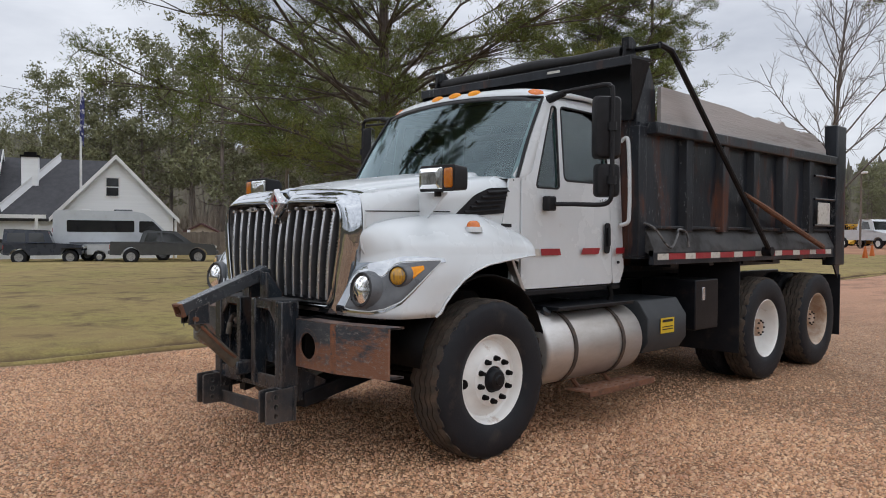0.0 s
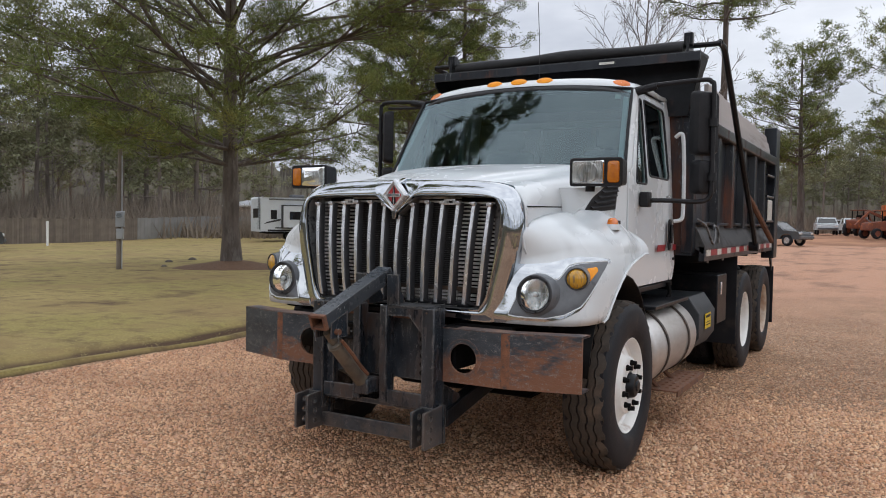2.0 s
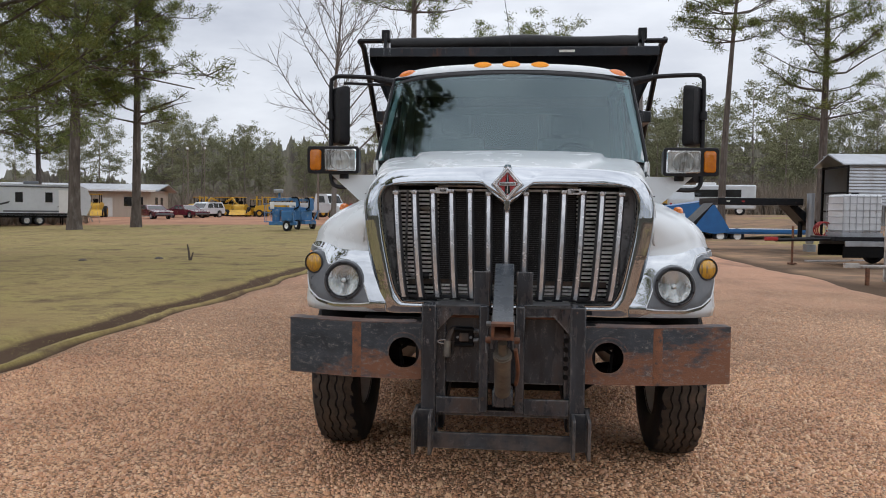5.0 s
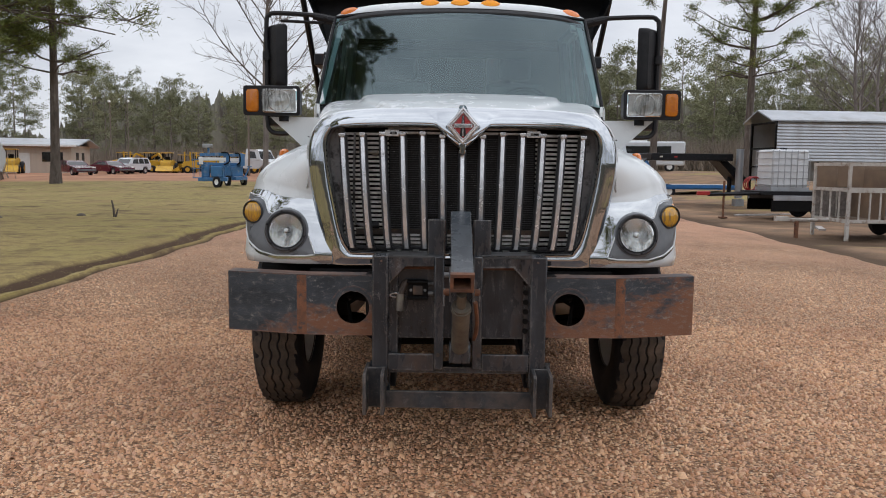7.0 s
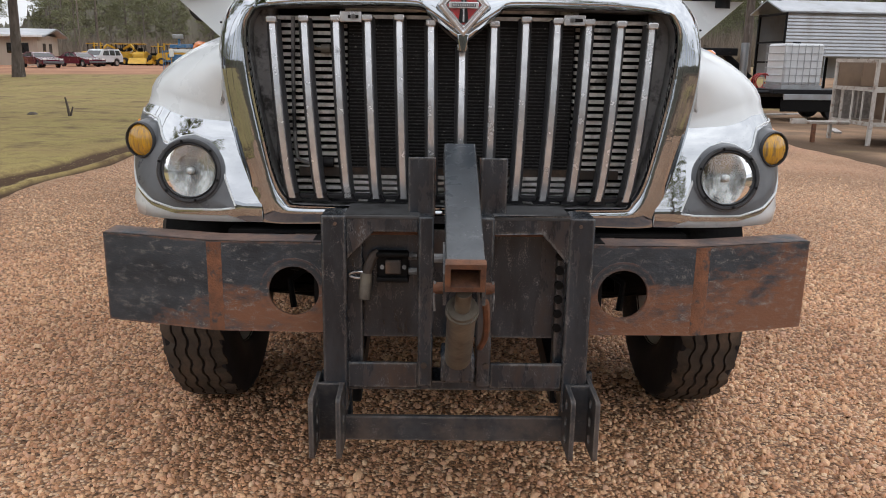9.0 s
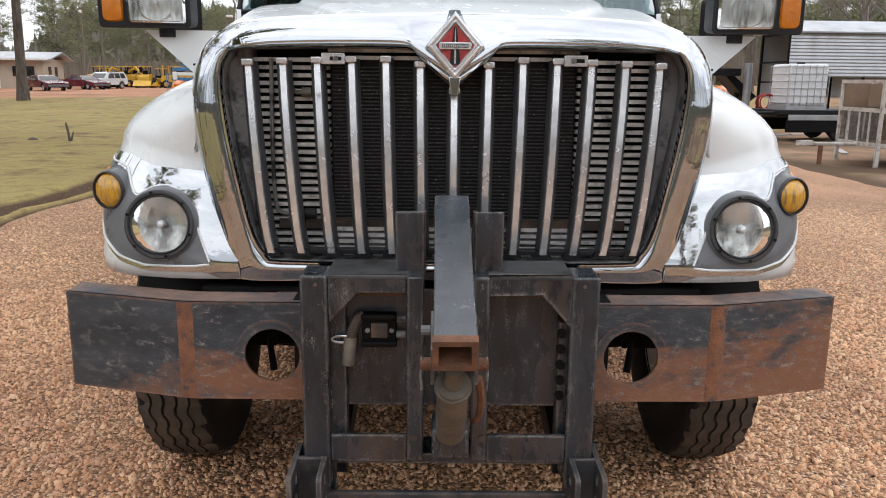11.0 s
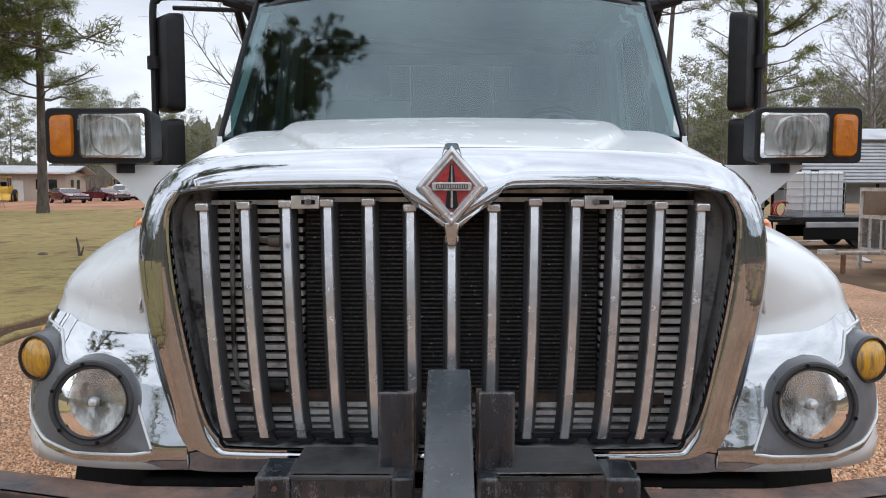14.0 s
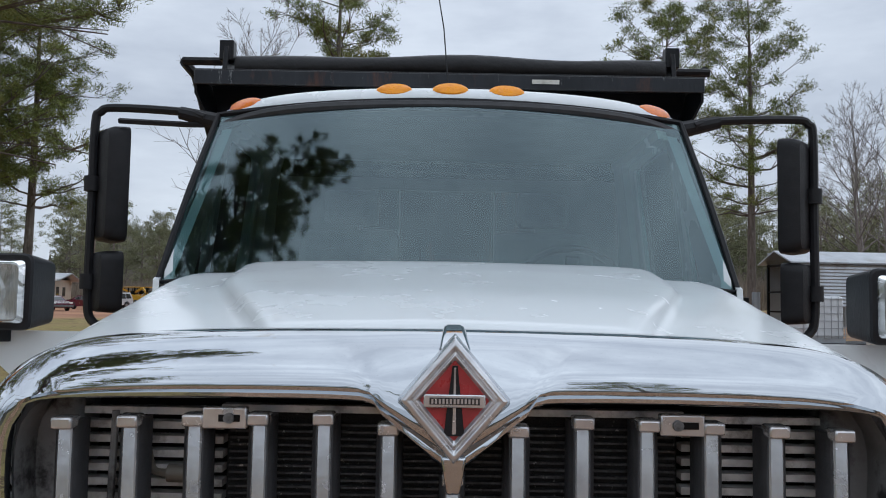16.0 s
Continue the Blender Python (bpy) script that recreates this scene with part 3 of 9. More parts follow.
    nt.links.new(d.outputs["Result"], bp.inputs["Height"])
    nt.links.new(bp.outputs["Normal"], b.inputs["Normal"])
    return m


LAWN = lawn_material()
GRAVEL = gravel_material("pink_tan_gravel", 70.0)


def stone_material():
    """Washed pea gravel: every stone has its own tone, with fine grain and a slight damp sheen."""
    m = bpy.data.materials.new("gravel_stones")
    m.use_nodes = True
    nt = m.node_tree
    b = nt.nodes["Principled BSDF"]
    g = nd(nt, "ShaderNodeNewGeometry")
    ramp = nt.nodes.new("ShaderNodeValToRGB")
    e = ramp.color_ramp.elements
    e[0].position, e[0].color = 0.0, (0.235, 0.124, 0.068, 1)
    e[1].position, e[1].color = 1.0, (0.74, 0.545, 0.365, 1)
    for p, c in ((0.12, (0.43, 0.226, 0.124)), (0.36, (0.61, 0.338, 0.185)), (0.55, (0.57, 0.350, 0.235)), (0.72, (0.67, 0.415, 0.238)), (0.90, (0.71, 0.474, 0.290))):
        e.new(p).color = (*c, 1)
    nt.links.new(g.outputs["Random Per Island"], ramp.inputs["Fac"])
    grain, _ = noise_mix(nt, g.outputs["Position"], 140.0, (0.82, 0.82, 0.82), (1.14, 1.14, 1.14))
    damp, _ = noise_mix(nt, g.outputs["Position"], 0.5, (1.13, 1.105, 1.08), (0.79, 0.70, 0.66), 0.42, 0.66, 7.0)
    for c in (grain, damp):
        mul = nt.nodes.new("ShaderNodeMix")
        mul.data_type, mul.blend_type = "RGBA", "MULTIPLY"
        mul.inputs[0].default_value = 1.0
        nt.links.new(col if c is damp else ramp.outputs["Color"], mul.inputs[6])
        nt.links.new(c, mul.inputs[7])
        col = mul.outputs[2]
    nt.links.new(col, b.inputs["Base Color"])
    b.inputs["Roughness"].default_value = 0.5
    b.inputs["Specular IOR Level"].default_value = 0.45
    return m


STONE = stone_material()


def ground_z(x, y):
    """Lawn a little above the driveway, with a shallow trench along its edge."""
    n = noise.noise((x * 0.35, y * 0.35, 0.0)) * 0.03 + noise.noise((x * 1.7, y * 1.7, 3.0)) * 0.012
    xc = -5.02 + 0.07 * math.sin(0.8 * y) + 0.05 * math.sin(2.3 * y + 1)
    z = 0.035 + n
    deep = 0.075 + 0.15 * lerp(y, (1.5, 5.0, 40, 55), (0, 1, 1, 0))
    mid = xc - 0.29 + 0.07 * noise.noise((y * 1.6, 2.0, 8.0)) + 0.05 * noise.noise((y * 4.5, 1.0, 3.0))
    if x > xc - 0.27:
        z = 0.012 + n * 0.5
    if x > xc + 0.12:
        z = -0.07
        if x > 7.1:
            z = -0.07 + (0.055 + n * 1.8) * min(1.0, (x - 7.1) / 0.7)
    z -= deep * (1 + 0.5 * noise.noise((x * 3, y * 3, 5.0))) * math.exp(-((x - mid) / 0.18) ** 2)
    return z + terrain(x, y)


xs = [-2500, -900, -400, -200, -130, *np.arange(-90, -12, 6.0), *np.arange(-12, -6, 0.5), *np.arange(-6, -4.2, 0.06), *np.arange(-4, 7, 1.0), *np.arange(7, 11, 0.25), *np.arange(11, 30, 1.5), *np.arange(30, 100, 7.0), 150, 300, 900, 2500]
ys = [-2500, -900, -300, -120, -60, -30, *np.arange(-20, -6, 1.0), *np.arange(-6, 26, 0.25), *np.arange(26, 60, 1.0), *np.arange(60, 120, 6.0), 160, 300, 900, 2500]
ground = part("ground", Geo().grid([[(float(x), float(y), ground_z(float(x), float(y))) for x in xs] for y in ys]), LAWN)
tagged(ground, "dormant olive-brown lawn with bare dirt beyond", "ground", kind="structure")


def drive_z(x, y):
    z = 0.010 * noise.noise((x * 0.6, y * 0.6, 7.0)) + 0.004 * noise.noise((x * 3, y * 3, 1.0)) - 0.004
    return z + terrain(x, y)


rows = []
for y in [-40, -25, -15, -10, *np.arange(-7, 20, 0.3), *np.arange(20, 62, 2.0)]:
    y = float(y)
    x0 = -4.84 + 0.07 * math.sin(0.8 * y) + 0.05 * math.sin(2.3 * y + 1) + 0.08 * noise.noise((y * 1.9, 0, 0))
    x1 = 7.25 + 0.35 * noise.noise((y * 0.3, 5, 0)) + 0.12 * noise.noise((y * 1.5, 9, 0))
    cols = [x0 - 0.05, x0, x0 + 0.1, x0 + 0.25, *[x0 + 0.25 + (x1 - x0 - 0.75) * k / 40 for k in range(1, 41)], x1 - 0.25, x1]
    rows.append([(x, y, terrain(x, y) + (-0.11 if k == 0 else -0.045 if k == 1 else -0.10) if k in (0, 1, len(cols) - 1) else drive_z(x, y) - 0.004 * (k == 2)) for k, x in enumerate(cols)])
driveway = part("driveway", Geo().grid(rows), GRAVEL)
tagged(driveway, "pinkish tan pea gravel driveway", "driveway", kind="structure")

# loose stones on the stretch that is passed closest
rng = np.random.default_rng(4)
N = 112000
px = rng.uniform(-4.6, 6.0, N)
py = rng.uniform(-1.7, 3.4, N) + rng.exponential(2.2, N) * (rng.random(N) < 0.42)
size = rng.lognormal(math.log(0.0090), 0.27, N)
corner = [(math.cos(math.pi * (0.5 * k + 0.25 * top)) * (0.62 if top else 1.0), math.sin(math.pi * (0.5 * k + 0.25 * top)) * (0.62 if top else 1.0), 0.62 if top else -0.25) for top in (0, 1) for k in range(4)]
pts = np.array(corner)[None] * rng.uniform(0.65, 1.35, (N, 1, 3)) + rng.normal(0, 0.11, (N, 8, 3))
tilt = rng.normal(0, 0.28, (N, 2, 1))
pts[..., 2] += pts[..., 0] * tilt[:, 0] + pts[..., 1] * tilt[:, 1]
ang = rng.uniform(0, 2 * math.pi, N)
ca, sa = np.cos(ang)[:, None], np.sin(ang)[:, None]
tx, ty = pts[..., 0] * ca - pts[..., 1] * sa, pts[..., 0] * sa + pts[..., 1] * ca
zz = np.array([drive_z(float(a), float(b)) for a, b in zip(px, py)])
co = np.stack([tx * size[:, None] + px[:, None], ty * size[:, None] + py[:, None], pts[..., 2] * size[:, None] + (zz + size * 0.22)[:, None]], -1).reshape(-1, 3)
tri = np.array([t for k in range(4) for t in ((k, (k + 1) % 4, 4 + k), ((k + 1) % 4, 4 + (k + 1) % 4, 4 + k))] + [(4, 5, 6), (4, 6, 7)])
fc = (tri[None] + 8 * np.arange(N)[:, None, None]).reshape(-1, 3)


def bulk(name, co, faces, materials, index=None):
    """A large triangle mesh from arrays."""
    me = bpy.data.meshes.new(name)
    me.vertices.add(len(co))
    me.vertices.foreach_set("co", np.ascontiguousarray(co, np.float32).ravel())
    me.loops.add(faces.size)
    me.loops.foreach_set("vertex_index", np.ascontiguousarray(faces, np.int32).ravel())
    me.polygons.add(len(faces))
    me.polygons.foreach_set("loop_start", np.arange(0, faces.size, 3, dtype=np.int32))
    for m in materials:
        me.materials.append(m)
    if index is not None:
        me.polygons.foreach_set("material_index", np.ascontiguousarray(index, np.int32))
    me.update(calc_edges=True)
    return me


stones = bulk("gravel", co, fc, [STONE])
stones.polygons.foreach_set("use_smooth", np.ones(len(fc), bool))
tagged(new("gravel", stones), "loose tan and pink pea gravel stones", "gravel", kind="stuff")

# short grass blades along the lawn's near edge
N = 60000
gx = -5.12 - rng.exponential(2.3, N)
gy = rng.uniform(-6, 24, N)
keep = gx > -15
gx, gy = gx[keep], gy[keep]
N = len(gx)
gz = np.array([ground_z(float(a), float(b)) for a, b in zip(gx, gy)])
a = rng.uniform(0, 2 * math.pi, N)
hgt = rng.uniform(0.006, 0.016, N)
wd = rng.uniform(0.003, 0.007, N)
base = np.stack([gx, gy, gz - 0.004], -1)
sd = np.stack([np.cos(a) * wd, np.sin(a) * wd, np.zeros(N)], -1)
tip = base + np.stack([rng.normal(0, 0.016, N), rng.normal(0, 0.016, N), hgt], -1)
co = np.stack([base - sd, base + sd, tip], 1).reshape(-1, 3)
BLADE = mat("dry_grass_blades", (0.37, 0.30, 0.135), (0.26, 0.222, 0.085), 0.5, 0.9, per_island=0.22)
tagged(new("grass", bulk("grass", co, np.arange(3 * N).reshape(-1, 3), [BLADE])), "short dry olive lawn grass", "grass", kind="stuff")

# ---- the dump truck: x across, y towards its rear, its front bumper at y = 0 ----
truck = thing("dump_truck", "white dump truck with chrome grille, black bed and plow hitch", "truck")


# hood
def hood_half(y):
    return lerp(y, (0.0, 0.45, 0.7, 0.98, 1.38), (0.795, 0.832, 0.858, 0.90, 0.955))


def hood_top(y):
    return lerp(y, (0.05, 0.17, 0.5, 0.9, 1.2, 1.4), (1.79, 1.815, 1.872, 1.930, 1.968, 1.985))


def hood_section(y):
    h, z = hood_half(y), hood_top(y)
    w, k = lerp(y, (0.1, 0.5, 0.8, 1.3), (0.30, 0.44, 0.54, 0.60)), lerp(y, (0.1, 0.4), (0.6, 1.0))  # the raised middle narrows to the front
    return spline([(h, y, 1.40), (h, y, z - 0.24), (h - 0.008, y, z - 0.15), (h - 0.055, y, z - 0.082), (h - 0.13, y, z - 0.056), (w + 0.075, y, z - 0.046), (w + 0.02, y, z - 0.040 + 0.026 * k), (w * 0.6, y, z - 0.040 + 0.038 * k), (0, y, z - 0.040 + 0.044 * k)], 4)


rows = []
for i in range(19):
    s = i / 18
    half = []
    for p in hood_section(0.1 + 1.2 * s):
        r = abs(p.x) / hood_half(p.y)
        y0, y1 = 0.172 - 0.085 * r ** 4, 1.17 + 0.215 * r ** 2
        y = y0 + (y1 - y0) * s
        half.append((p.x / hood_half(p.y) * hood_half(y), y, p.z - hood_top(p.y) + hood_top(y)))
    if not i:  # lip that turns down behind the chrome
        for d, e in ((0.010, -0.045), (-0.006, -0.020), (-0.005, -0.008)):
            rows.append([(x, y + d, z + e) for x, y, z in half] + [(-x, y + d, z + e) for x, y, z in reversed(half[:-1])])
    rows.append(half + [(-x, y, z) for x, y, z in reversed(half[:-1])])
hood = part("hood", Geo().grid(rows, flip=True), WHITE, truck, "white sloping hood", solid=0.012, angle=50)

# dark joint line between the hood's upper and lower shells
for s in (1, -1):
    part("hood_joint", Geo().tube([(s * (hood_half(y) + 0.0015), y, lerp(y, (0.10, 0.6, 0.95), (1.640, 1.648, 1.652))) for y in (0.10, 0.3, 0.45, 0.6, 0.78)], 0.0035, 6), DARK_UNDER, truck)

# side louvres of the hood
for s in (1, -1):
    def on_hood(y, z, w, s=s):
        return (s * (hood_half(y) + 0.002 + w), y, z)
    outline = round_poly([(0.80, 1.612), (1.285, 1.652), (1.40, 1.842), (1.12, 1.825), (0.99, 1.772)], 0.03)
    v = part("hood_vent", Geo().plate(outline, [], on_hood, 0.006), DARK_PLASTIC, truck, "black slanted air intake louvre")
    for k in range(5):
        z = 1.655 + 0.036 * k
        ya, yb = lerp(z, (1.63, 1.80), (0.86, 1.10)), lerp(z, (1.63, 1.82), (1.20, 1.30))
        g = Geo().hexa([on_hood(y, z + dz + (y - ya) * 0.09, w) for y in (ya, yb) for dz, w in ((0, 0.006), (0.006, 0.006), (-0.012, 0.022), (-0.006, 0.022))])
        part("louvre_slat", g, DARK_PLASTIC, v)
    g = Geo().plate(round_poly([(1.225, 1.552), (1.345, 1.548), (1.345, 1.572), (1.225, 1.576)], 0.006), [], lambda y, z, w, s=s: (s * (hood_half(y) + 0.012 + w), y, z), 0.006)
    part("hood_badge", g, DARK_PLASTIC, truck, "small dark plastic badge")
    # bracket plate below the side lamp
    g = Geo().hexa([(s * x, y, z) for x, z in ((0.82, 1.585), (0.82, 1.765), (0.90, 1.585), (1.10, 1.765)) for y in (0.525, 0.535)])
    part("lamp_bracket", g, WHITE, truck, "white triangular lamp bracket")

# chrome grille surround: rings from the rear outer edge to the inside of the opening
OUT = [(0, 1.800), (0.30, 1.797), (0.55, 1.785), (0.68, 1.760), (0.755, 1.70), (0.790, 1.60), (0.793, 1.48), (0.775, 1.34), (0.745, 1.20), (0.712, 1.08), (0.675, 0.988), (0.40, 0.985), (0, 0.985)]
INN = [(0, 1.580), (0.055, 1.622), (0.115, 1.672), (0.17, 1.692), (0.60, 1.688), (0.668, 1.665), (0.690, 1.60), (0.678, 1.45), (0.645, 1.27), (0.615, 1.14), (0.575, 1.068), (0.52, 1.048), (0, 1.048)]


def loop_at(pts, n=96):
    """The closed outline, mirrored, with n points spread evenly along each half."""
    half = [Vector((x, 0, z)) for x, z in pts]
    d = [0.0]
    for a, b in zip(half, half[1:]):
        d.append(d[-1] + (b - a).length)
    xs = [lerp(d[-1] * k / n, d, [p.x for p in half]) for k in range(n + 1)]
    zs = [lerp(d[-1] * k / n, d, [p.z for p in half]) for k in range(n + 1)]
    return list(zip(xs, zs)) + [(-x, z) for x, z in list(zip(xs, zs))[-2:0:-1]]


def smooth_half(pts):
    return [(p.x, p.z) for p in spline([(x, 0, z) for x, z in pts], 5)]


lo, li = loop_at(smooth_half(OUT)), loop_at(smooth_half(INN))


def ring(f, y, grow=0.0, back=0.0):
    out = []
    for (ax, az), (bx, bz) in zip(lo, li):
        x, z = ax + (bx - ax) * f, az + (bz - az) * f
        top = max(0.0, min(1.0, (az - 1.5) / 0.25))
        low = max(0.0, min(1.0, (1.13 - az) / 0.10))
        y_here = y - low * max(0.0, y + 0.024) * (y < 0.1)
        out.append((x * (1 + grow), y_here + back * top + 0.05 * abs(x) ** 3, z + 0.018 * top * (1 if back > 0.1 else 0)))
    return out


rows = [ring(0, 0.105, back=0.07), ring(0, 0.045, 0.006, 0.065), ring(0.04, 0.004, 0.004, 0.043), ring(0.18, -0.022, 0, 0.042), ring(0.5, -0.036, 0, 0.022), ring(0.78, -0.037, 0, 0.004), ring(0.86, -0.031), ring(0.90, -0.040), ring(0.96, -0.040), ring(1.0, -0.030), ring(1.0, -0.020)]
surround = part("grille_surround", Geo().grid(rows, close_u=True, flip=True), CHROME, truck, "polished chrome grille surround", angle=60)

part("grille_liner", Geo().grid([ring(0.995, -0.021), ring(1.012, 0.0), ring(1.02, 0.14)], close_u=True, flip=True), TANK_GREY, surround, "grey liner inside the grille opening")

# thirteen grille bars that fan out to the top
for k in range(13):
    q = k - 6
    xt, xb = 0.1025 * q, 0.0935 * q
    zt = 1.664 - 0.0004 * q * q if abs(q) > 1 else (1.648 if q else 1.572)
    zb = 1.072
    path = [(xb + (xt - xb) * (s ** 0.7), -0.012 - 0.022 * math.sin(math.pi * (0.15 + 0.75 * s)) + 0.022 * s * s, zb + (zt - zb) * s) for s in (j / 12 for j in range(13))]
    g = Geo().grid([[(x - 0.0215, y + 0.040, z), (x - 0.0200, y + 0.012, z), (x - 0.0135, y + 0.003, z), (x + 0.0135, y + 0.003, z), (x + 0.0200, y + 0.012, z), (x + 0.0215, y + 0.040, z)] for x, y, z in path], close_u=True, cap=True)
    # Bar body is dark grey in place of the shade on its flanks
    bar = part("grille_bar", g, RING_GREY, surround, "upright bar with shade-dark flanks and a chrome face" if k == 0 else "")
    g = Geo().grid([[(x - 0.0112, y + 0.006, z), (x - 0.0112, y, z), (x - 0.009, y - 0.003, z), (x + 0.009, y - 0.003, z), (x + 0.0112, y, z), (x + 0.0112, y + 0.006, z)] for x, y, z in path], close_u=True, cap=True)
    part("bar_face", g, BAR_CHROME, bar, "narrow chrome strip" if k == 0 else "")
    g = Geo().box((xt, 0.002, zt - 0.002), (0.034, 0.036, 0.020))
    part("bar_cap", g, BAR_CHROME, surround, bevel=0.004)
    part("bar_foot", Geo().hexa([(xb + x * k, y, z) for x in (-0.017, 0.017) for y, z, k in ((-0.014, zb - 0.012, 1.8), (-0.022, zb + 0.016, 1.0), (0.03, zb - 0.012, 1.8), (0.02, zb + 0.016, 1.0))]), DARK_PLASTIC, surround)
for s in (1, -1):
    part("grille_clip", Geo().box((s * 0.360, -0.004, 1.660), (0.07, 0.02, 0.034)), BAR_CHROME, surround, bevel=0.003)
    part("clip_slot", Geo().box((s * 0.360 + 0.008, -0.0145, 1.660), (0.034, 0.002, 0.011)), DARK_UNDER, surround, bevel=0.0009)
    part("clip_screw", Geo().cyl((s * 0.352, -0.019, 1.660), (s * 0.352, -0.013, 1.660), 0.0085, seg=12), TANK_GREY, surround)
g = Geo().box((0, 0.01, 1.075), (1.12, 0.03, 0.018))
part("grille_sill", g, DARK_PLASTIC, surround, bevel=0.004)

# coolers behind the bars
core = part("radiator_core", Geo().box((0, 0.115, 1.40), (0.76, 0.05, 0.52)), CORE, truck, "black dusty radiator core")
for k in range(42):
    part("radiator_fin", Geo().box((0, 0.086, 1.165 + k * 0.0115), (0.75, 0.008, 0.0035)), CORE_FIN, truck)
for s in (1, -1):
    part("cooler_tank", Geo().box((s * 0.665, 0.10, 1.38), (0.10, 0.08, 0.66)), TANK_GREY, truck, "grey cooler end tank", bevel=0.012)
    for k in range(26):
        part("cooler_fin", Geo().box((s * 0.50, 0.085, 1.070 + k * 0.0235), (0.235, 0.03, 0.0118)), FIN, truck)
for k in range(5):
    part("cooler_fin", Geo().box((0, 0.08, 1.055 + k * 0.02), (0.77, 0.05, 0.0115)), FIN, truck)
    part("cooler_fin", Geo().box((0, 0.08, 1.665 + k * 0.022), (0.77, 0.03, 0.0115)), FIN, truck)
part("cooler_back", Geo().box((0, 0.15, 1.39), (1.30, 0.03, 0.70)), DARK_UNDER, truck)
part("cooler_bar", Geo().box((0, 0.072, 1.150), (1.10, 0.02, 0.030)), RUST_STRAP, truck)
part("cooler_pipe", Geo().tube(spline([(-0.555, 0.05, 1.66), (-0.56, 0.05, 1.4), (-0.555, 0.05, 1.22), (-0.53, 0.05, 1.185), (-0.47, 0.05, 1.18)], 5), 0.0065), TANK_GREY, truck, "thin bent coolant pipe")
part("pipe_fitting", Geo().cyl((-0.465, 0.05, 1.56), (-0.435, 0.05, 1.56), 0.015, seg=12).tube(spline([(-0.50, 0.05, 1.60), (-0.49, 0.05, 1.565), (-0.465, 0.05, 1.56)], 4), 0.007, 6), CYL_TAN, truck)
part("pipe_fitting", Geo().cyl((-0.48, 0.05, 1.185), (-0.43, 0.05, 1.185), 0.017, seg=12), DARK_PLASTIC, truck)

# diamond emblem
def diamond(r, y, z0=1.698):
    return [(0.87 * r * c, y, z0 + r * d) for c, d in ((0, 1), (1, 0), (0, -1), (-1, 0))]


emblem = part("emblem", Geo().grid([diamond(0.101, -0.015), diamond(0.099, -0.045), diamond(0.094, -0.056), diamond(0.083, -0.060), diamond(0.075, -0.053), diamond(0.069, -0.059), diamond(0.060, -0.051)], close_u=True), BAR_CHROME, truck, "chrome diamond emblem with red centre", bevel=0.002)
part("enamel", Geo().add(diamond(0.062, -0.052), [(0, 3, 2, 1)]), EMBLEM_RED, emblem, "red enamel diamond")
part("dark_stripe", Geo().hexa([(x, y, z) for z, w in ((1.645, 0.016), (1.751, 0.004)) for x in (-w, w) for y in (-0.0555, -0.0525)]), DARK_PLASTIC, emblem)
part("bright_stripe", Geo().hexa([(x, y, z) for z, w in ((1.648, 0.0028), (1.748, 0.0012)) for x in (-w, w) for y in (-0.0562, -0.0550)]), BAR_CHROME, emblem)
part("silver_band", Geo().box((0, -0.0580, 1.698), (0.094, 0.005, 0.020)), BAR_CHROME, emblem, bevel=0.002)
part("band_bar", Geo().box((0, -0.0610, 1.698), (0.076, 0.002, 0.010)), DARK_PLASTIC, emblem)
for k in range(13):
    part("band_mark", Geo().box((-0.0336 + 0.0056 * k, -0.0624, 1.698), (0.0032, 0.001, 0.0072)), BAR_CHROME, emblem)
part("emblem_spine", Geo().hexa([(x, y, z) for z, w, yb in ((1.770, 0.026, 0.03), (1.808, 0.017, 0.14)) for x in (-w, w) for y in (yb - 0.075, yb)]), CHROME, emblem, bevel=0.006)
part("emblem_drop", Geo().hexa([(x, y, z) for z, w in ((1.555, 0.010), (1.612, 0.020)) for x in (-w, w) for y in (-0.050, -0.015)]), CHROME, emblem, bevel=0.004)

# fenders, lofted along their plan line
PLAN = spline([(0.665, -0.012, 0), (0.80, -0.012, 0), (0.95, 0.010, 0), (1.085, 0.070, 0), (1.165, 0.175, 0), (1.20, 0.39, 0), (1.21, 0.65, 0), (1.198, 0.95, 0), (1.15, 1.36, 0)], 8)
LEN = [0.0]
for a, b in zip(PLAN, PLAN[1:]):
    LEN.append(LEN[-1] + (b - a).length)


def plan(s):
    return lerp(s, LEN, [p.x for p in PLAN]), lerp(s, LEN, [p.y for p in PLAN])


def s_of_y(y):
    return lerp(y, [p.y for p in PLAN[10:]], LEN[10:])


S_ARCH = s_of_y(0.375)
def edge_z(s):
    y = plan(s)[1]
    if s <= S_ARCH:
        return 0.984
    return lerp(y, (0.375, 0.42, 0.48, 0.57, 0.68, 0.82, 1.05, 1.25, 1.36), (0.984, 1.065, 1.132, 1.207, 1.262, 1.300, 1.325, 1.340, 1.350))


def shoulder_z(s):
    return lerp(s, [LEN[i * 8] for i in range(9)], (1.315, 1.335, 1.360, 1.382, 1.390, 1.384, 1.372, 1.368, 1.372))


def inner(s):
    k = [LEN[i * 8] for i in range(9)]
    return Vector((lerp(s, k, (0.70, 0.79, 0.802, 0.81, 0.82, 0.834, 0.858, 0.905, 0.955)), lerp(s, k, (0.015, 0.05, 0.09, 0.16, 0.28, 0.45, 0.70, 1.0, 1.37)), lerp(s, k, (1.38, 1.47, 1.525, 1.565, 1.592, 1.615, 1.636, 1.64, 1.52))))


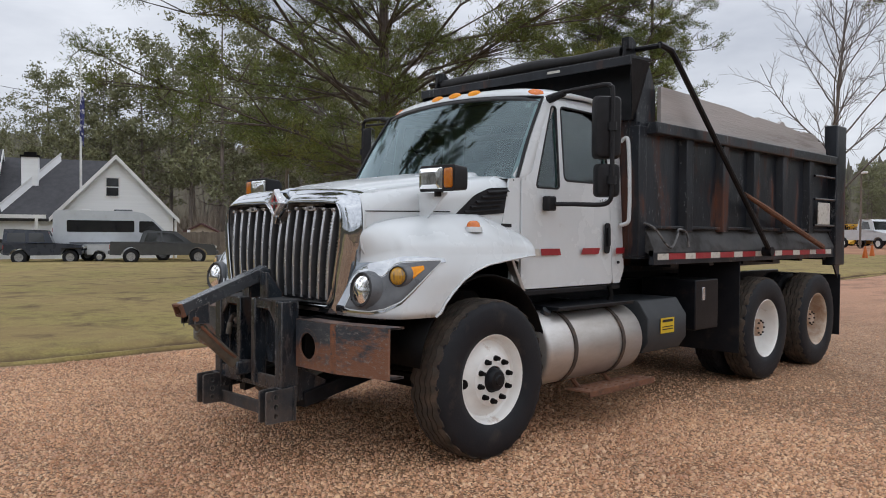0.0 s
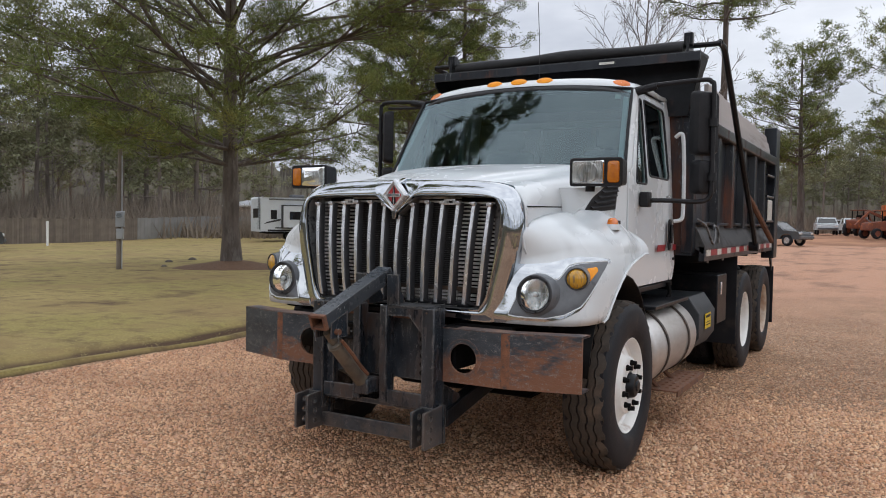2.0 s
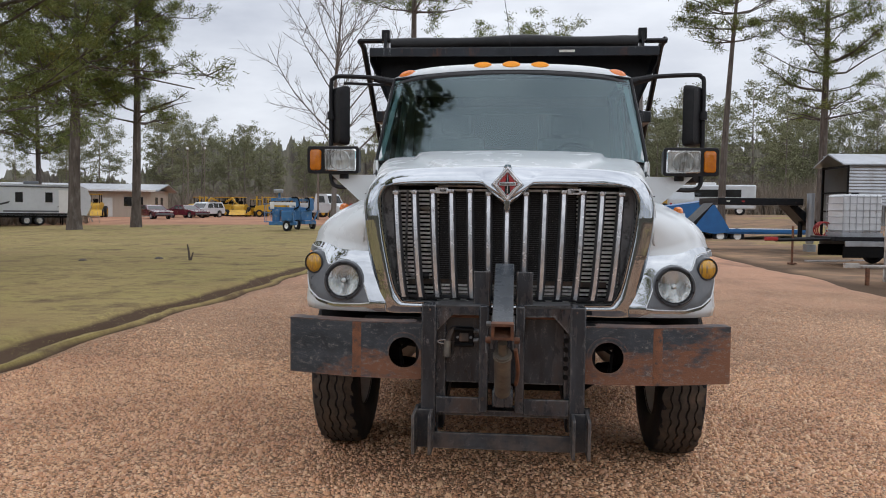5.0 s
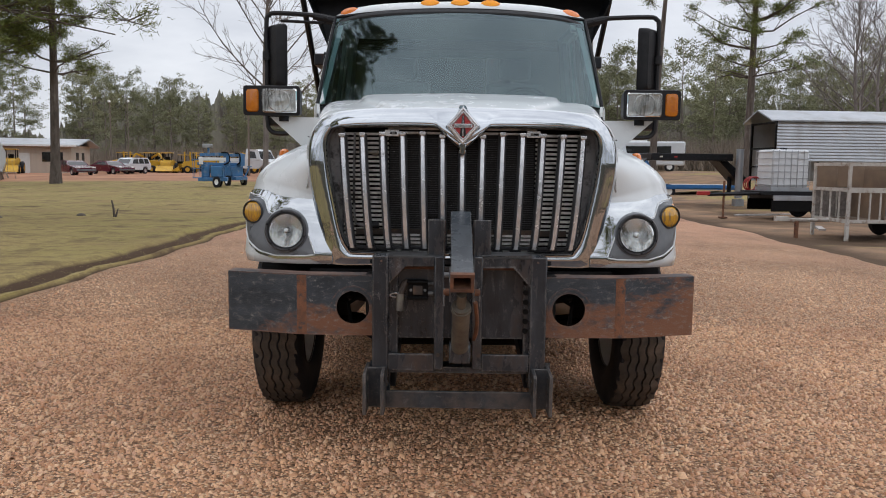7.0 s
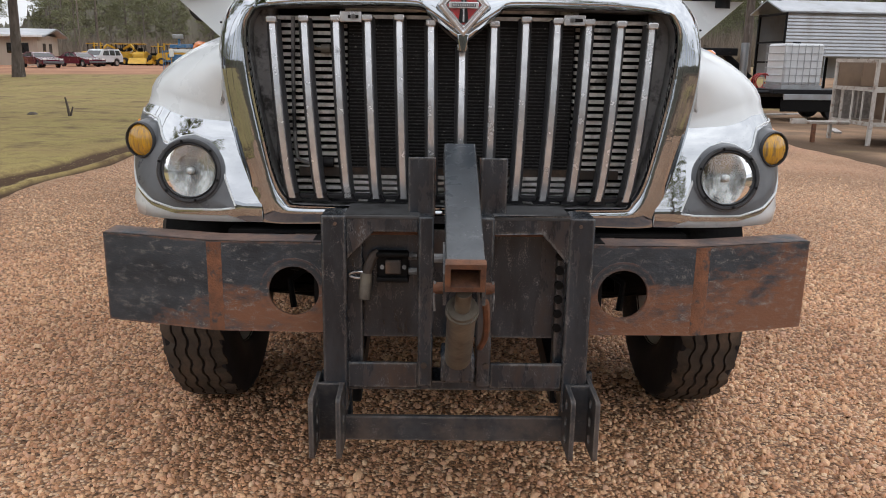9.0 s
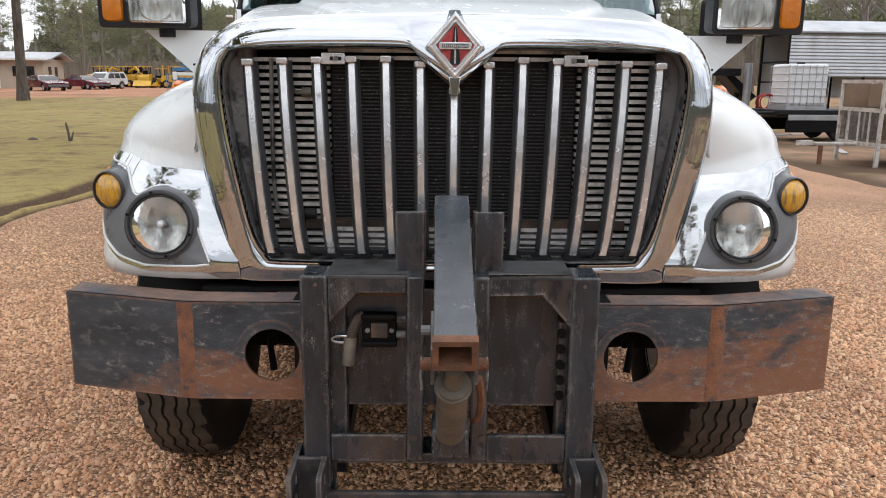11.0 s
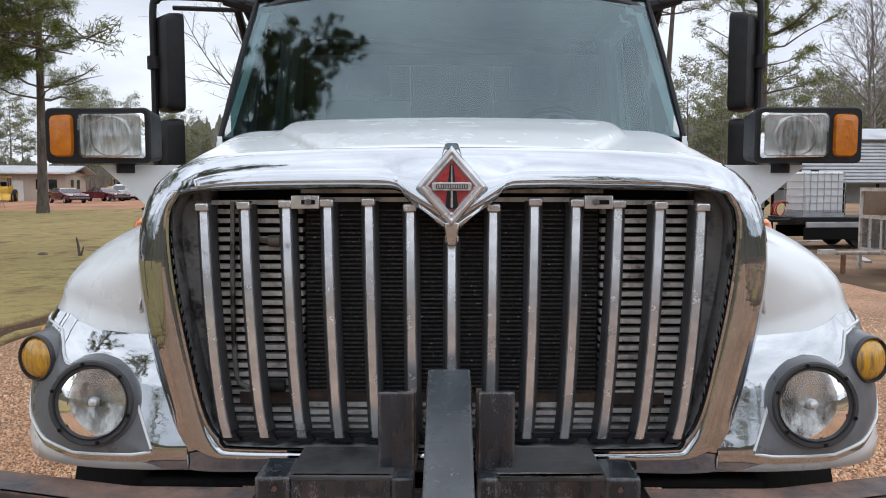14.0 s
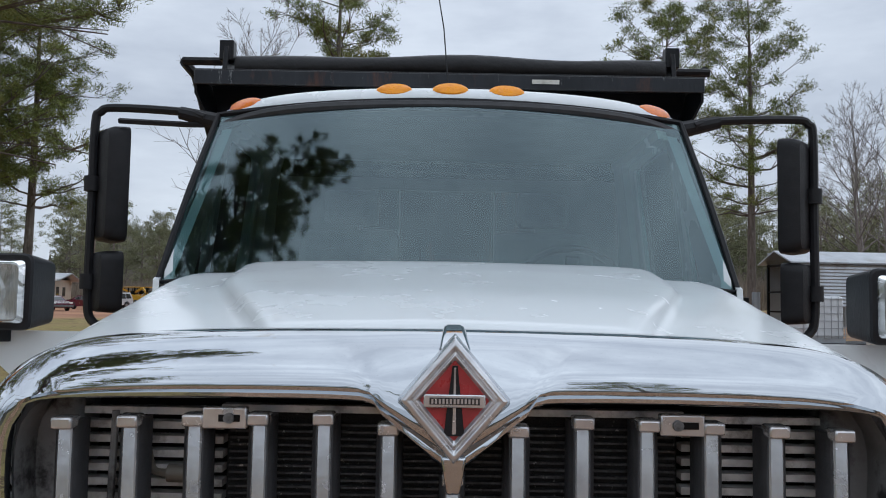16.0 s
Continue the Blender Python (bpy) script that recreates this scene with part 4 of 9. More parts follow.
def skin(s, z, push=0.0):
    """The upright part of the fender's face at plan length s and height z."""
    x, y = plan(s)
    x2, y2 = plan(s + 0.01)
    n = Vector((y2 - y, -(x2 - x), 0)).normalized()
    front = max(0.0, min(1.0, (0.80 - s) / 0.35))
    lean = 0.014 * max(0.0, (1.03 - z) / 0.045) ** 2 + 0.036 * max(0.0, (z - 1.21) / 0.16) ** 1.6 + 0.24 * (z - 1.03) * front + 0.012 * ((1.33 - z) / 0.35) ** 2 * (1 - front)
    return Vector((x, y, z)) + n * (push - lean)


NS, NV = 56, 9
S_STEPS = [LEN[-1] * i / NS for i in range(NS + 1)]
for side in (1, -1):
    rows = []
    for s in S_STEPS:
        ze, zs = edge_z(s), shoulder_z(s)
        col = [skin(s, ze + (zs - ze) * j / NV) for j in range(NV)]
        p, q = skin(s, zs), inner(s)
        out = Vector((p.x - q.x, p.y - q.y, 0))
        c1, c2 = p + Vector((0, 0, 1)) * (q.z - zs) * 0.42, q + out * 0.33 + Vector((0, 0, -0.012))
        col += [p * (1 - t) ** 3 + c1 * 3 * t * (1 - t) ** 2 + c2 * 3 * t * t * (1 - t) + q * t ** 3 for t in (j / 10 for j in range(11))]
        rows.append([(side * v.x, v.y, v.z) for v in col])
    fender = part("fender", Geo().grid(rows, flip=side > 0), WHITE, truck, "white flared front fender", solid=0.012, angle=60)
    # rolled lip of the wheel arch
    lip = [skin(s, edge_z(s), 0.004) for s in S_STEPS if s >= S_ARCH - 0.02]
    part("arch_lip", Geo().tube([(side * v.x, v.y, v.z) for v in lip], 0.008, 6), WHITE, fender)
    # chrome headlight bezel and the grey bowl inside it: patches that follow the skin
    def patch(upper, lower, s0, s1, push, n=40, m=10):
        rows = []
        for i in range(n + 1):
            s = s0 + (s1 - s0) * i / n
            a, b = lower(s), upper(s)
            rows.append([(side * v.x, v.y, v.z) for v in (skin(s, a + (b - a) * j / m, push * max(0.45, min(1, 14 * min(j, m - j) / m))) for j in range(m + 1))])
        return Geo().grid(rows, flip=side > 0)
    S_TIP = s_of_y(0.43)
    up = lambda s: lerp(s, (0.0, 0.12, 0.29, 0.46, 0.56, 0.66, S_TIP), (1.305, 1.315, 1.324, 1.356, 1.362, 1.360, 1.346))
    low2 = lambda s: lerp(s, (0.09, 0.14, 0.30, 0.40, 0.50, 0.56, 0.66, S_TIP - 0.04), (1.034, 1.027, 1.025, 1.045, 1.090, 1.140, 1.225, 1.325))
    low = lambda s: 0.986 if s < 0.06 else low2(max(0.09, s)) - lerp(s, (0.06, 0.12, 0.60, S_TIP), (0.046, 0.020, 0.016, 0.004))
    headlight = part("headlight_bezel", patch(up, low, 0.0, S_TIP, 0.008, 64), BEZEL_CHROME, truck, "chrome teardrop headlight bezel", angle=60)
    up2 = lambda s: lerp(s, (0.09, 0.11, 0.135, 0.165, 0.20, 0.24, 0.295, 0.345, 0.375, 0.41, 0.45, 0.52, S_TIP - 0.04), (1.040, 1.09, 1.155, 1.215, 1.256, 1.270, 1.264, 1.238, 1.246, 1.285, 1.316, 1.330, 1.336))
    part("housing", patch(up2, low2, 0.09, S_TIP - 0.04, 0.012, 80), GREY_PLASTIC, headlight, "grey lamp housing")
    ns = [0.09 + (S_TIP - 0.13) * k / 60 for k in range(61)]
    rim = [skin(s, low2(s), 0.009) for s in ns] + [skin(s, up2(s), 0.009) for s in ns[::-1]]
    part("housing_rim", Geo().tube([(side * v.x, v.y, v.z) for v in rim], 0.0038, 6), WHITE, headlight, "bright narrow rim")
    c = Vector((side * 0.905, 0.020, 1.152))
    ax = Vector((side * -0.02, -1, 0.13)).normalized()
    q = ax
    part("lamp_ring", Geo().lathe([(0.086, 0.028), (0.089, 0.038), (0.093, 0.034), (0.096, 0.040), (0.103, 0.040), (0.107, 0.036), (0.109, 0.024)], c, q, 48), RING_GREY, headlight, "dark grey round lamp ring")
    part("lamp_pod", Geo().lathe([(0.106, 0.036), (0.110, 0.030), (0.116, 0.004), (0.123, -0.035), (0.131, -0.075)], c, q, 48), GREY_PLASTIC, headlight)
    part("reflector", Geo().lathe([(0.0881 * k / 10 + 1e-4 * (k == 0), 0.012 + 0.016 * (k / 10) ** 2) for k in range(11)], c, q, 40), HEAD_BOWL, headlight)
    part("bulb", Geo().lathe([(0.0, 0.032), (0.010, 0.029), (0.013, 0.022), (0.013, 0.008)], c, q, 12), REFLECTOR, headlight)
    part("lens", Geo().lathe([(0.0, 0.056), (0.03, 0.054), (0.06, 0.048), (0.089, 0.032)], c, q, 40), LENS_GLASS, headlight, "clear round headlight lens")
    e = ax.cross(Vector((0, 0, 1))).normalized()
    e2 = e.cross(ax)
    for k in range(6):
        a = math.pi * (k / 3 + 0.1)
        p = c + ax * 0.040 + (e * math.cos(a) + e2 * math.sin(a)) * 0.0995
        part("ring_screw", Geo().cyl(p, p + ax * 0.004, 0.005, seg=8), DARK_UNDER, headlight)
    c = Vector((side * 1.100, 0.118, 1.244))
    ax = Vector((side * 0.38, -1, 0.05)).normalized()
    part("signal_ring", Geo().lathe([(0.054, 0.006), (0.056, 0.016), (0.059, 0.016), (0.062, 0.010), (0.063, 0.000)], c, ax, 36), RING_GREY, headlight, "dark round signal ring")
    part("signal_pod", Geo().lathe([(0.060, 0.008), (0.064, 0.002), (0.070, -0.025), (0.080, -0.070)], c, ax, 36), GREY_PLASTIC, headlight)
    part("signal_lens", Geo().lathe([(0.0, 0.030), (0.025, 0.027), (0.045, 0.018), (0.055, 0.006), (0.055, -0.01)], c, ax, 36), YELLOW_LENS, headlight, "yellow round signal lens")
    # long amber corner reflector in the tail of the teardrop
    s0, s1 = S_TIP - 0.325, S_TIP - 0.165
    part("corner_lens", patch(lambda s: lerp(s, (s0, s0 + 0.03, s1), (1.282, 1.300, 1.308)), lambda s: lerp(s, (s0, s0 + 0.05, s1), (1.196, 1.200, 1.278)), s0, s1, 0.019, 14, 5), AMBER, headlight, "amber corner lens")
    # marker on top of the fender
    c = Vector((side * 1.075, 0.80, 1.553))
    part("fender_marker", Geo().grid([[c + Vector((0.032 * r * math.cos(a), 0.058 * r * math.sin(a), h)) for a in (2 * math.pi * k / 20 for k in range(20))] for r, h in ((1.05, -0.02), (1.0, 0.0), (0.85, 0.022), (0.5, 0.034), (0.05, 0.036))], close_u=True), MARKER_ORANGE, truck, "orange domed fender marker")
    part("marker_base", Geo().grid([[c + Vector((0.042 * r * math.cos(a), 0.070 * r * math.sin(a), h)) for a in (2 * math.pi * k / 20 for k in range(20))] for r, h in ((1.1, -0.04), (1.0, -0.006), (0.5, -0.004))], close_u=True), WHITE, truck)
    # lamp box beside the hood
    lampbox = part("side_lamp", Geo().grid([[(side * x, y, z) for x, z in round_poly([(xa, za), (xb, za), (xb, zb), (xa, zb)], 0.02, 3)] for y, xa, xb, za, zb in ((0.455, 0.918, 1.232, 1.772, 1.932), (0.46, 0.914, 1.236, 1.768, 1.936), (0.58, 0.925, 1.225, 1.778, 1.926), (0.62, 0.95, 1.19, 1.80, 1.905))], close_u=True, cap=True, flip=side > 0), DARK_PLASTIC, truck, "black hood-side lamp box")
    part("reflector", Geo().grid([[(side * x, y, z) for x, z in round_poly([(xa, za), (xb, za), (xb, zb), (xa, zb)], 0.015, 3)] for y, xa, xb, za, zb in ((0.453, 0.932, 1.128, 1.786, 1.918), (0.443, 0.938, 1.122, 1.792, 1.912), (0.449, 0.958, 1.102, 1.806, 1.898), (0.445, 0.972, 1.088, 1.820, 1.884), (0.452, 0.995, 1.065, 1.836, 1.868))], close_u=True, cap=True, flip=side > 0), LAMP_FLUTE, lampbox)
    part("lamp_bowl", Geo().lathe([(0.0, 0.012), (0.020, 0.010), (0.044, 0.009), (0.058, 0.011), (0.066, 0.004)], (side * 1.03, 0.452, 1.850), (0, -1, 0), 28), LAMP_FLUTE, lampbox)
    part("clear_lens", Geo().grid([[(side * x, y, z) for x, z in round_poly([(0.928 + d, 1.782 + d), (1.132 - d, 1.782 + d), (1.132 - d, 1.922 - d), (0.928 + d, 1.922 - d)], 0.015, 3)] for y, d in ((0.452, 0), (0.436, 0.006), (0.431, 0.03))], close_u=True, cap=True, flip=side > 0), LENS_GLASS, lampbox, "clear rectangular lens")
    part("amber_lens", Geo().grid([[(side * x, y, z) for x, z in round_poly([(1.147 + d, 1.788 + d), (1.219 - d, 1.788 + d), (1.219 - d, 1.916 - d), (1.147 + d, 1.916 - d)], 0.018, 3)] for y, d in ((0.456, 0), (0.444, 0.004), (0.440, 0.02))], close_u=True, cap=True, flip=side > 0), DARK_AMBER, lampbox, "amber rectangular lens")
    part("lamp_stem", Geo().cyl((side * 1.02, 0.53, 1.74), (side * 1.02, 0.53, 1.785), 0.03, seg=14), DARK_PLASTIC, lampbox)

# cab
cab = part("cab_floor", Geo().box((0, 2.05, 1.115), (1.90, 1.35, 0.03)), CAB_GREY, truck)


def side_x(z):
    return lerp(z, (1.08, 1.3, 1.5, 1.75, 1.9, 2.2, 2.45, 2.56, 2.62), (0.985, 1.005, 1.012, 1.005, 0.99, 0.962, 0.930, 0.905, 0.87))


VENT = round_poly([(1.555, 1.848), (1.835, 1.848), (1.868, 2.482), (1.815, 2.482)], 0.03, 3)
WIND = round_poly([(1.905, 1.915), (2.50, 1.915), (2.50, 2.480), (1.925, 2.492)], 0.05, 4)
for s in (1, -1):
    door = part("door", Geo().plate(round_poly([(1.392, 1.145), (1.45, 1.095), (2.575, 1.095), (2.575, 2.49), (2.53, 2.535), (1.80, 2.535), (1.52, 1.955), (1.392, 1.90)], 0.03, 3), [VENT, WIND], lambda y, z, w, s=s: (s * (side_x(z) - 0.03 + w), y, z), 0.03), WHITE, truck, "white cab door with split window", bevel=0.004)
    part("cab_side", Geo().plate([(1.34, 1.09), (2.74, 1.09), (2.74, 2.50), (2.66, 2.58), (1.78, 2.57), (1.37, 1.93)], [round_poly([(1.53, 1.83), (2.53, 1.83), (2.53, 2.51), (1.81, 2.51)], 0.04, 3)], lambda y, z, w, s=s: (s * (side_x(z) - 0.075 + w), y, z), 0.035), WHITE, truck, "white cab side frame")
    part("cab_corner", Geo().plate(round_poly([(2.585, 1.095), (2.70, 1.095), (2.745, 1.2), (2.745, 2.49), (2.70, 2.57), (2.585, 2.57)], 0.025, 3), [], lambda y, z, w, s=s: (s * (side_x(z) - 0.03 + w - 0.10 * max(0, y - 2.68)), y, z), 0.03), WHITE, truck, "white rear cab corner", bevel=0.004)
    part("cowl_side", Geo().plate([(1.20, 1.36), (1.382, 1.30), (1.382, 1.91), (1.30, 1.90)], [], lambda y, z, w, s=s: (s * (hood_half(min(y, 1.38)) - 0.02 + w + 0.028 * max(0.0, (y - 1.2) / 0.18)), y, z), 0.02), WHITE, truck, "white cowl panel")
    part("vent_glass", Geo().plate(VENT, [], lambda y, z, w, s=s: (s * (side_x(z) - 0.018 + w), y, z), 0.004), SIDE_GLASS, door)
    part("window_glass", Geo().plate(WIND, [], lambda y, z, w, s=s: (s * (side_x(z) - 0.022 + w), y, z), 0.004), SIDE_GLASS, door)
    for o in (VENT, WIND):
        part("window_seal", Geo().tube([(s * (side_x(z) - 0.002), y, z) for y, z in o + o[:1]], 0.009, 6), DARK_PLASTIC, door)
    part("door_handle", Geo().plate(round_poly([(2.425, 1.345), (2.495, 1.345), (2.495, 1.595), (2.425, 1.595)], 0.03, 4), [], lambda y, z, w, s=s: (s * (side_x(z) + w), y, z), 0.012), DARK_PLASTIC, door, "black recessed door handle", bevel=0.004)
    part("handle_lever", Geo().box((s * 1.032, 2.46, 1.48), (0.014, 0.035, 0.15)), DARK_PLASTIC, door, bevel=0.005)
    for ya, yb, mt in ((1.50, 1.60, WHITE_TAPE), (1.60, 1.85, RED_TAPE), (2.10, 2.365, RED_TAPE)):
        part("tape_stripe", Geo().plate([(ya + 0.01, 1.342), (yb - (0.0 if yb < 2 else 0.02), 1.342), (yb - (0.02 if yb < 2 else 0.0), 1.392), (ya + (0.03 if ya > 2 else 0.0), 1.392)], [], lambda y, z, w, s=s: (s * (side_x(z) + 0.001 + w), y, z), 0.002), mt, door, "red reflective stripe" if mt is RED_TAPE else "")
    part("tape_stripe", Geo().plate([(2.60, 1.342), (2.74, 1.342), (2.74, 1.392), (2.60, 1.392)], [], lambda y, z, w, s=s: (s * (side_x(z) + 0.001 + w - 0.10 * max(0, y - 2.68)), y, z), 0.002), RED_TAPE, truck)
    for k, (y, h) in enumerate(((2.36, 0.016), (2.385, 0.022), (2.41, 0.016), (2.435, 0.026), (2.46, 0.016), (2.485, 0.02))):
        part("script_bar", Geo().plate([(y, 1.765), (y + 0.016, 1.765), (y + 0.022, 1.765 + h), (y + 0.006, 1.765 + h)], [], lambda y, z, w, s=s: (s * (side_x(z) + 0.001 + w), y, z), 0.003), BAR_CHROME, door)
    part("door_lock", Geo().cyl((s * 1.0, 2.64, 1.27), (s * 1.012, 2.64, 1.27), 0.012, seg=12), DARK_PLASTIC, door)
    # sill under the door and the grab bar behind it
    part("grab_bar", Geo().tube(spline([(s * 0.985, 2.69, 2.28), (s * 1.03, 2.69, 2.31), (s * 1.05, 2.70, 2.25), (s * 1.06, 2.71, 1.95), (s * 1.06, 2.71, 1.68), (s * 1.05, 2.70, 1.60), (s * 0.99, 2.68, 1.58)], 4), 0.017, 8), WHITE, truck, "upright white grab bar")
    part("cab_step", Geo().hexa([(s * x, y, z) for x in (0.62, 0.985) for y, z in ((1.40, 1.045), (1.40, 1.085), (2.70, 1.045), (2.70, 1.085))]), BLACK_STEEL, truck, bevel=0.006)
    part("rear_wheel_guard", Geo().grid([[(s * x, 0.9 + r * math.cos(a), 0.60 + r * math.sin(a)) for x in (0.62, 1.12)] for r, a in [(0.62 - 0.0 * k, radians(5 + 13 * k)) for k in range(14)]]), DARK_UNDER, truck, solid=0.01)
    # pale edge strip, and a dark wedge in place of the recess's shade, behind the front wheel
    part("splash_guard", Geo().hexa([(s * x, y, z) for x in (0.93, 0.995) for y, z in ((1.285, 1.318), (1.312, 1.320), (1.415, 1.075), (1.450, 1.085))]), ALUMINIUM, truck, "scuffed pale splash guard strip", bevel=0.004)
    part("recess_shade_wedge", Geo().hexa([(s * x, y, z) for x in (0.90, 0.965) for y, z in ((1.30, 1.32), (1.40, 1.33), (1.42, 1.09), (1.46, 1.10))]), DARK_UNDER, truck, bevel=0.004)

# roof
ROOF = ((0.0, 2.588), (0.012, 2.615), (0.035, 2.642), (0.075, 2.662), (0.14, 2.676), (0.28, 2.690), (0.55, 2.698), (0.85, 2.690), (1.0, 2.675), (1.07, 2.645), (1.085, 2.60))
rows = []
for d, z0 in ROOF:
    row = []
    for j in range(-16, 17):
        u = j / 16
        v = math.copysign(abs(u) ** 0.92, u)
        y = 1.650 + 0.105 * u * u * (1 - d / 1.085) + d
        row.append((0.905 * v, y, z0 - 0.035 * v * v - 0.055 * abs(v) ** 7 * (1 if d < 1.0 else 0.6)))
    rows.append(row)
roof = part("cab_roof", Geo().grid(rows), WHITE, truck, "white cab roof", solid=0.03, angle=60)
part("visor_lip", Geo().tube([(x, y - 0.006, z - 0.012) for x, y, z in rows[0]], 0.021, 8), RING_GREY, truck, "black seal above the windscreen")
for x, y, z, tilt in ((0, 1.692, 2.650, 0), (0.215, 1.698, 2.646, 2), (-0.215, 1.698, 2.646, -2), (0.80, 1.775, 2.597, 17), (-0.80, 1.775, 2.597, -17)):
    m = pose(x, y, z, 52, 0, 0) @ pose(0, 0, 0, 0, tilt, 0)
    g = Geo()
    g.grid([[m @ Vector((0.066 * r * math.cos(a), 0.034 * r * math.sin(a), h)) for a in (2 * math.pi * k / 24 for k in range(24))] for r, h in ((1.04, -0.03), (1.02, 0.000), (0.90, 0.006), (0.5, 0.009), (0.03, 0.010))], close_u=True)
    part("roof_marker", g, MARKER_ORANGE if tilt > 10 or tilt < -10 else AMBER, truck, "orange oval roof marker lamp")
part("antenna", Geo().tube([(0.0, 2.10, 2.70), (-0.03, 2.16, 3.05), (-0.09, 2.25, 3.42)], 0.003, 5), DARK_PLASTIC, truck, "thin whip antenna")

# windscreen
def screen(u, v):
    bulge = 1 - u * u
    a = Vector((0.968 * u, 1.372 - 0.20 * bulge, 1.895 + 0.055 * bulge))
    b = Vector((0.893 * u, 1.752 - 0.105 * bulge, 2.548 + 0.045 * bulge))
    p = a.lerp(b, v)
    p.y -= 0.02 * math.sin(math.pi * v)
    return p


rows = [[screen(j / 12, i / 8) for j in range(-12, 13)] for i in range(9)]
windscreen = part("windscreen", Geo().grid(rows), WIND_GLASS, truck, "large tinted windscreen", angle=80)
edge = [screen(-1, i / 8) for i in range(9)] + [screen(j / 12, 1) for j in range(-11, 13)] + [screen(1, i / 8) for i in range(7, -1, -1)]
part("screen_seal", Geo().tube([p + Vector((0, -0.004, 0)) for p in edge], 0.012, 6), DARK_PLASTIC, windscreen)
part("inspection_sticker", Geo().grid([[screen(0.87 + 0.045 * i, 0.86 + 0.06 * j) + Vector((0, 0.006, 0)) for i in range(2)] for j in range(2)]), WHITE_TAPE, windscreen)
for s in (1, -1):
    rows = [[(s * (0.968 - 0.075 * v + dx), 1.376 + 0.385 * v + dy - 0.02 * math.sin(math.pi * v), 1.89 + 0.66 * v) for dx, dy in ((-0.012, 0.0), (0.012, 0.004), (0.024, 0.05), (0.016, 0.15))] for v in (k / 10 for k in range(11))]
    part("windscreen_pillar", Geo().grid(rows, flip=s < 0), WHITE, truck, "white windscreen pillar", solid=0.02, angle=60)
part("cowl_grille", Geo().grid([[(x, 1.385 - 0.215 * (1 - (x / 0.97) ** 2) + d, 1.885 + 0.05 * (1 - (x / 0.97) ** 2) + 0.01 * (d < 0.02)) for x in (0.97 * j / 10 for j in range(-10, 11))] for d in (-0.06, 0.0, 0.05)]), DARK_PLASTIC, truck, solid=0.01)
# inside of the cab
part("dashboard", Geo().grid([[(0.88 * u, 1.34 - 0.10 * (1 - u * u) + d, 1.86 + 0.04 * (1 - u * u) - e) for u in (k / 8 for k in range(-8, 9))] for d, e in ((0.04, 0.04), (0.10, 0.01), (0.30, 0.0), (0.36, 0.06), (0.34, 0.40))]), CAB_GREY, truck, "grey dashboard", solid=0.02)
part("cab_rear_wall", Geo().plate([(-0.92, 1.10), (0.92, 1.10), (0.88, 2.55), (-0.88, 2.55)], [round_poly([(-0.45, 2.0), (0.45, 2.0), (0.45, 2.40), (-0.45, 2.40)], 0.05)], lambda x, z, w: (x, 2.70 + w, z), 0.03), CAB_GREY, truck)
part("headliner", Geo().box((0, 2.22, 2.555), (1.66, 0.9, 0.02)), CAB_GREY, truck)
part("firewall", Geo().box((0, 1.40, 1.45), (1.86, 0.03, 0.72)), DARK_UNDER, truck)
for x in (0.47, -0.47):
    seat = part("seat", Geo().box((x, 2.28, 1.52), (0.50, 0.50, 0.16)), SEAT_GREY, truck, "grey cloth cab seat", bevel=0.05)
    part("seat_back", Geo().hexa([(x + dx, y, z) for dx in (-0.24, 0.24) for y, z in ((2.44, 1.56), (2.54, 1.56), (2.52, 2.18), (2.60, 2.18))]), SEAT_GREY, seat, bevel=0.05)
    part("headrest", Geo().box((x, 2.57, 2.29), (0.26, 0.09, 0.17)), SEAT_GREY, seat, bevel=0.03)
m = pose(0.47, 1.83, 1.86, -58, 0, 0)
wheel = part("steering_wheel", Geo().tube([m @ Vector((0.225 * math.cos(a), 0.225 * math.sin(a), 0)) for a in (2 * math.pi * k / 32 for k in range(33))], 0.015, 8), DARK_PLASTIC, truck, "black steering wheel")
part("wheel_spokes", Geo().box((0, 0, -0.02), (0.42, 0.05, 0.02), m).box((0, -0.1, -0.02), (0.05, 0.2, 0.02), m).cyl(m @ Vector((0, 0, 0.0)), m @ Vector((0, 0, -0.35)), 0.035, seg=12), DARK_PLASTIC, wheel)

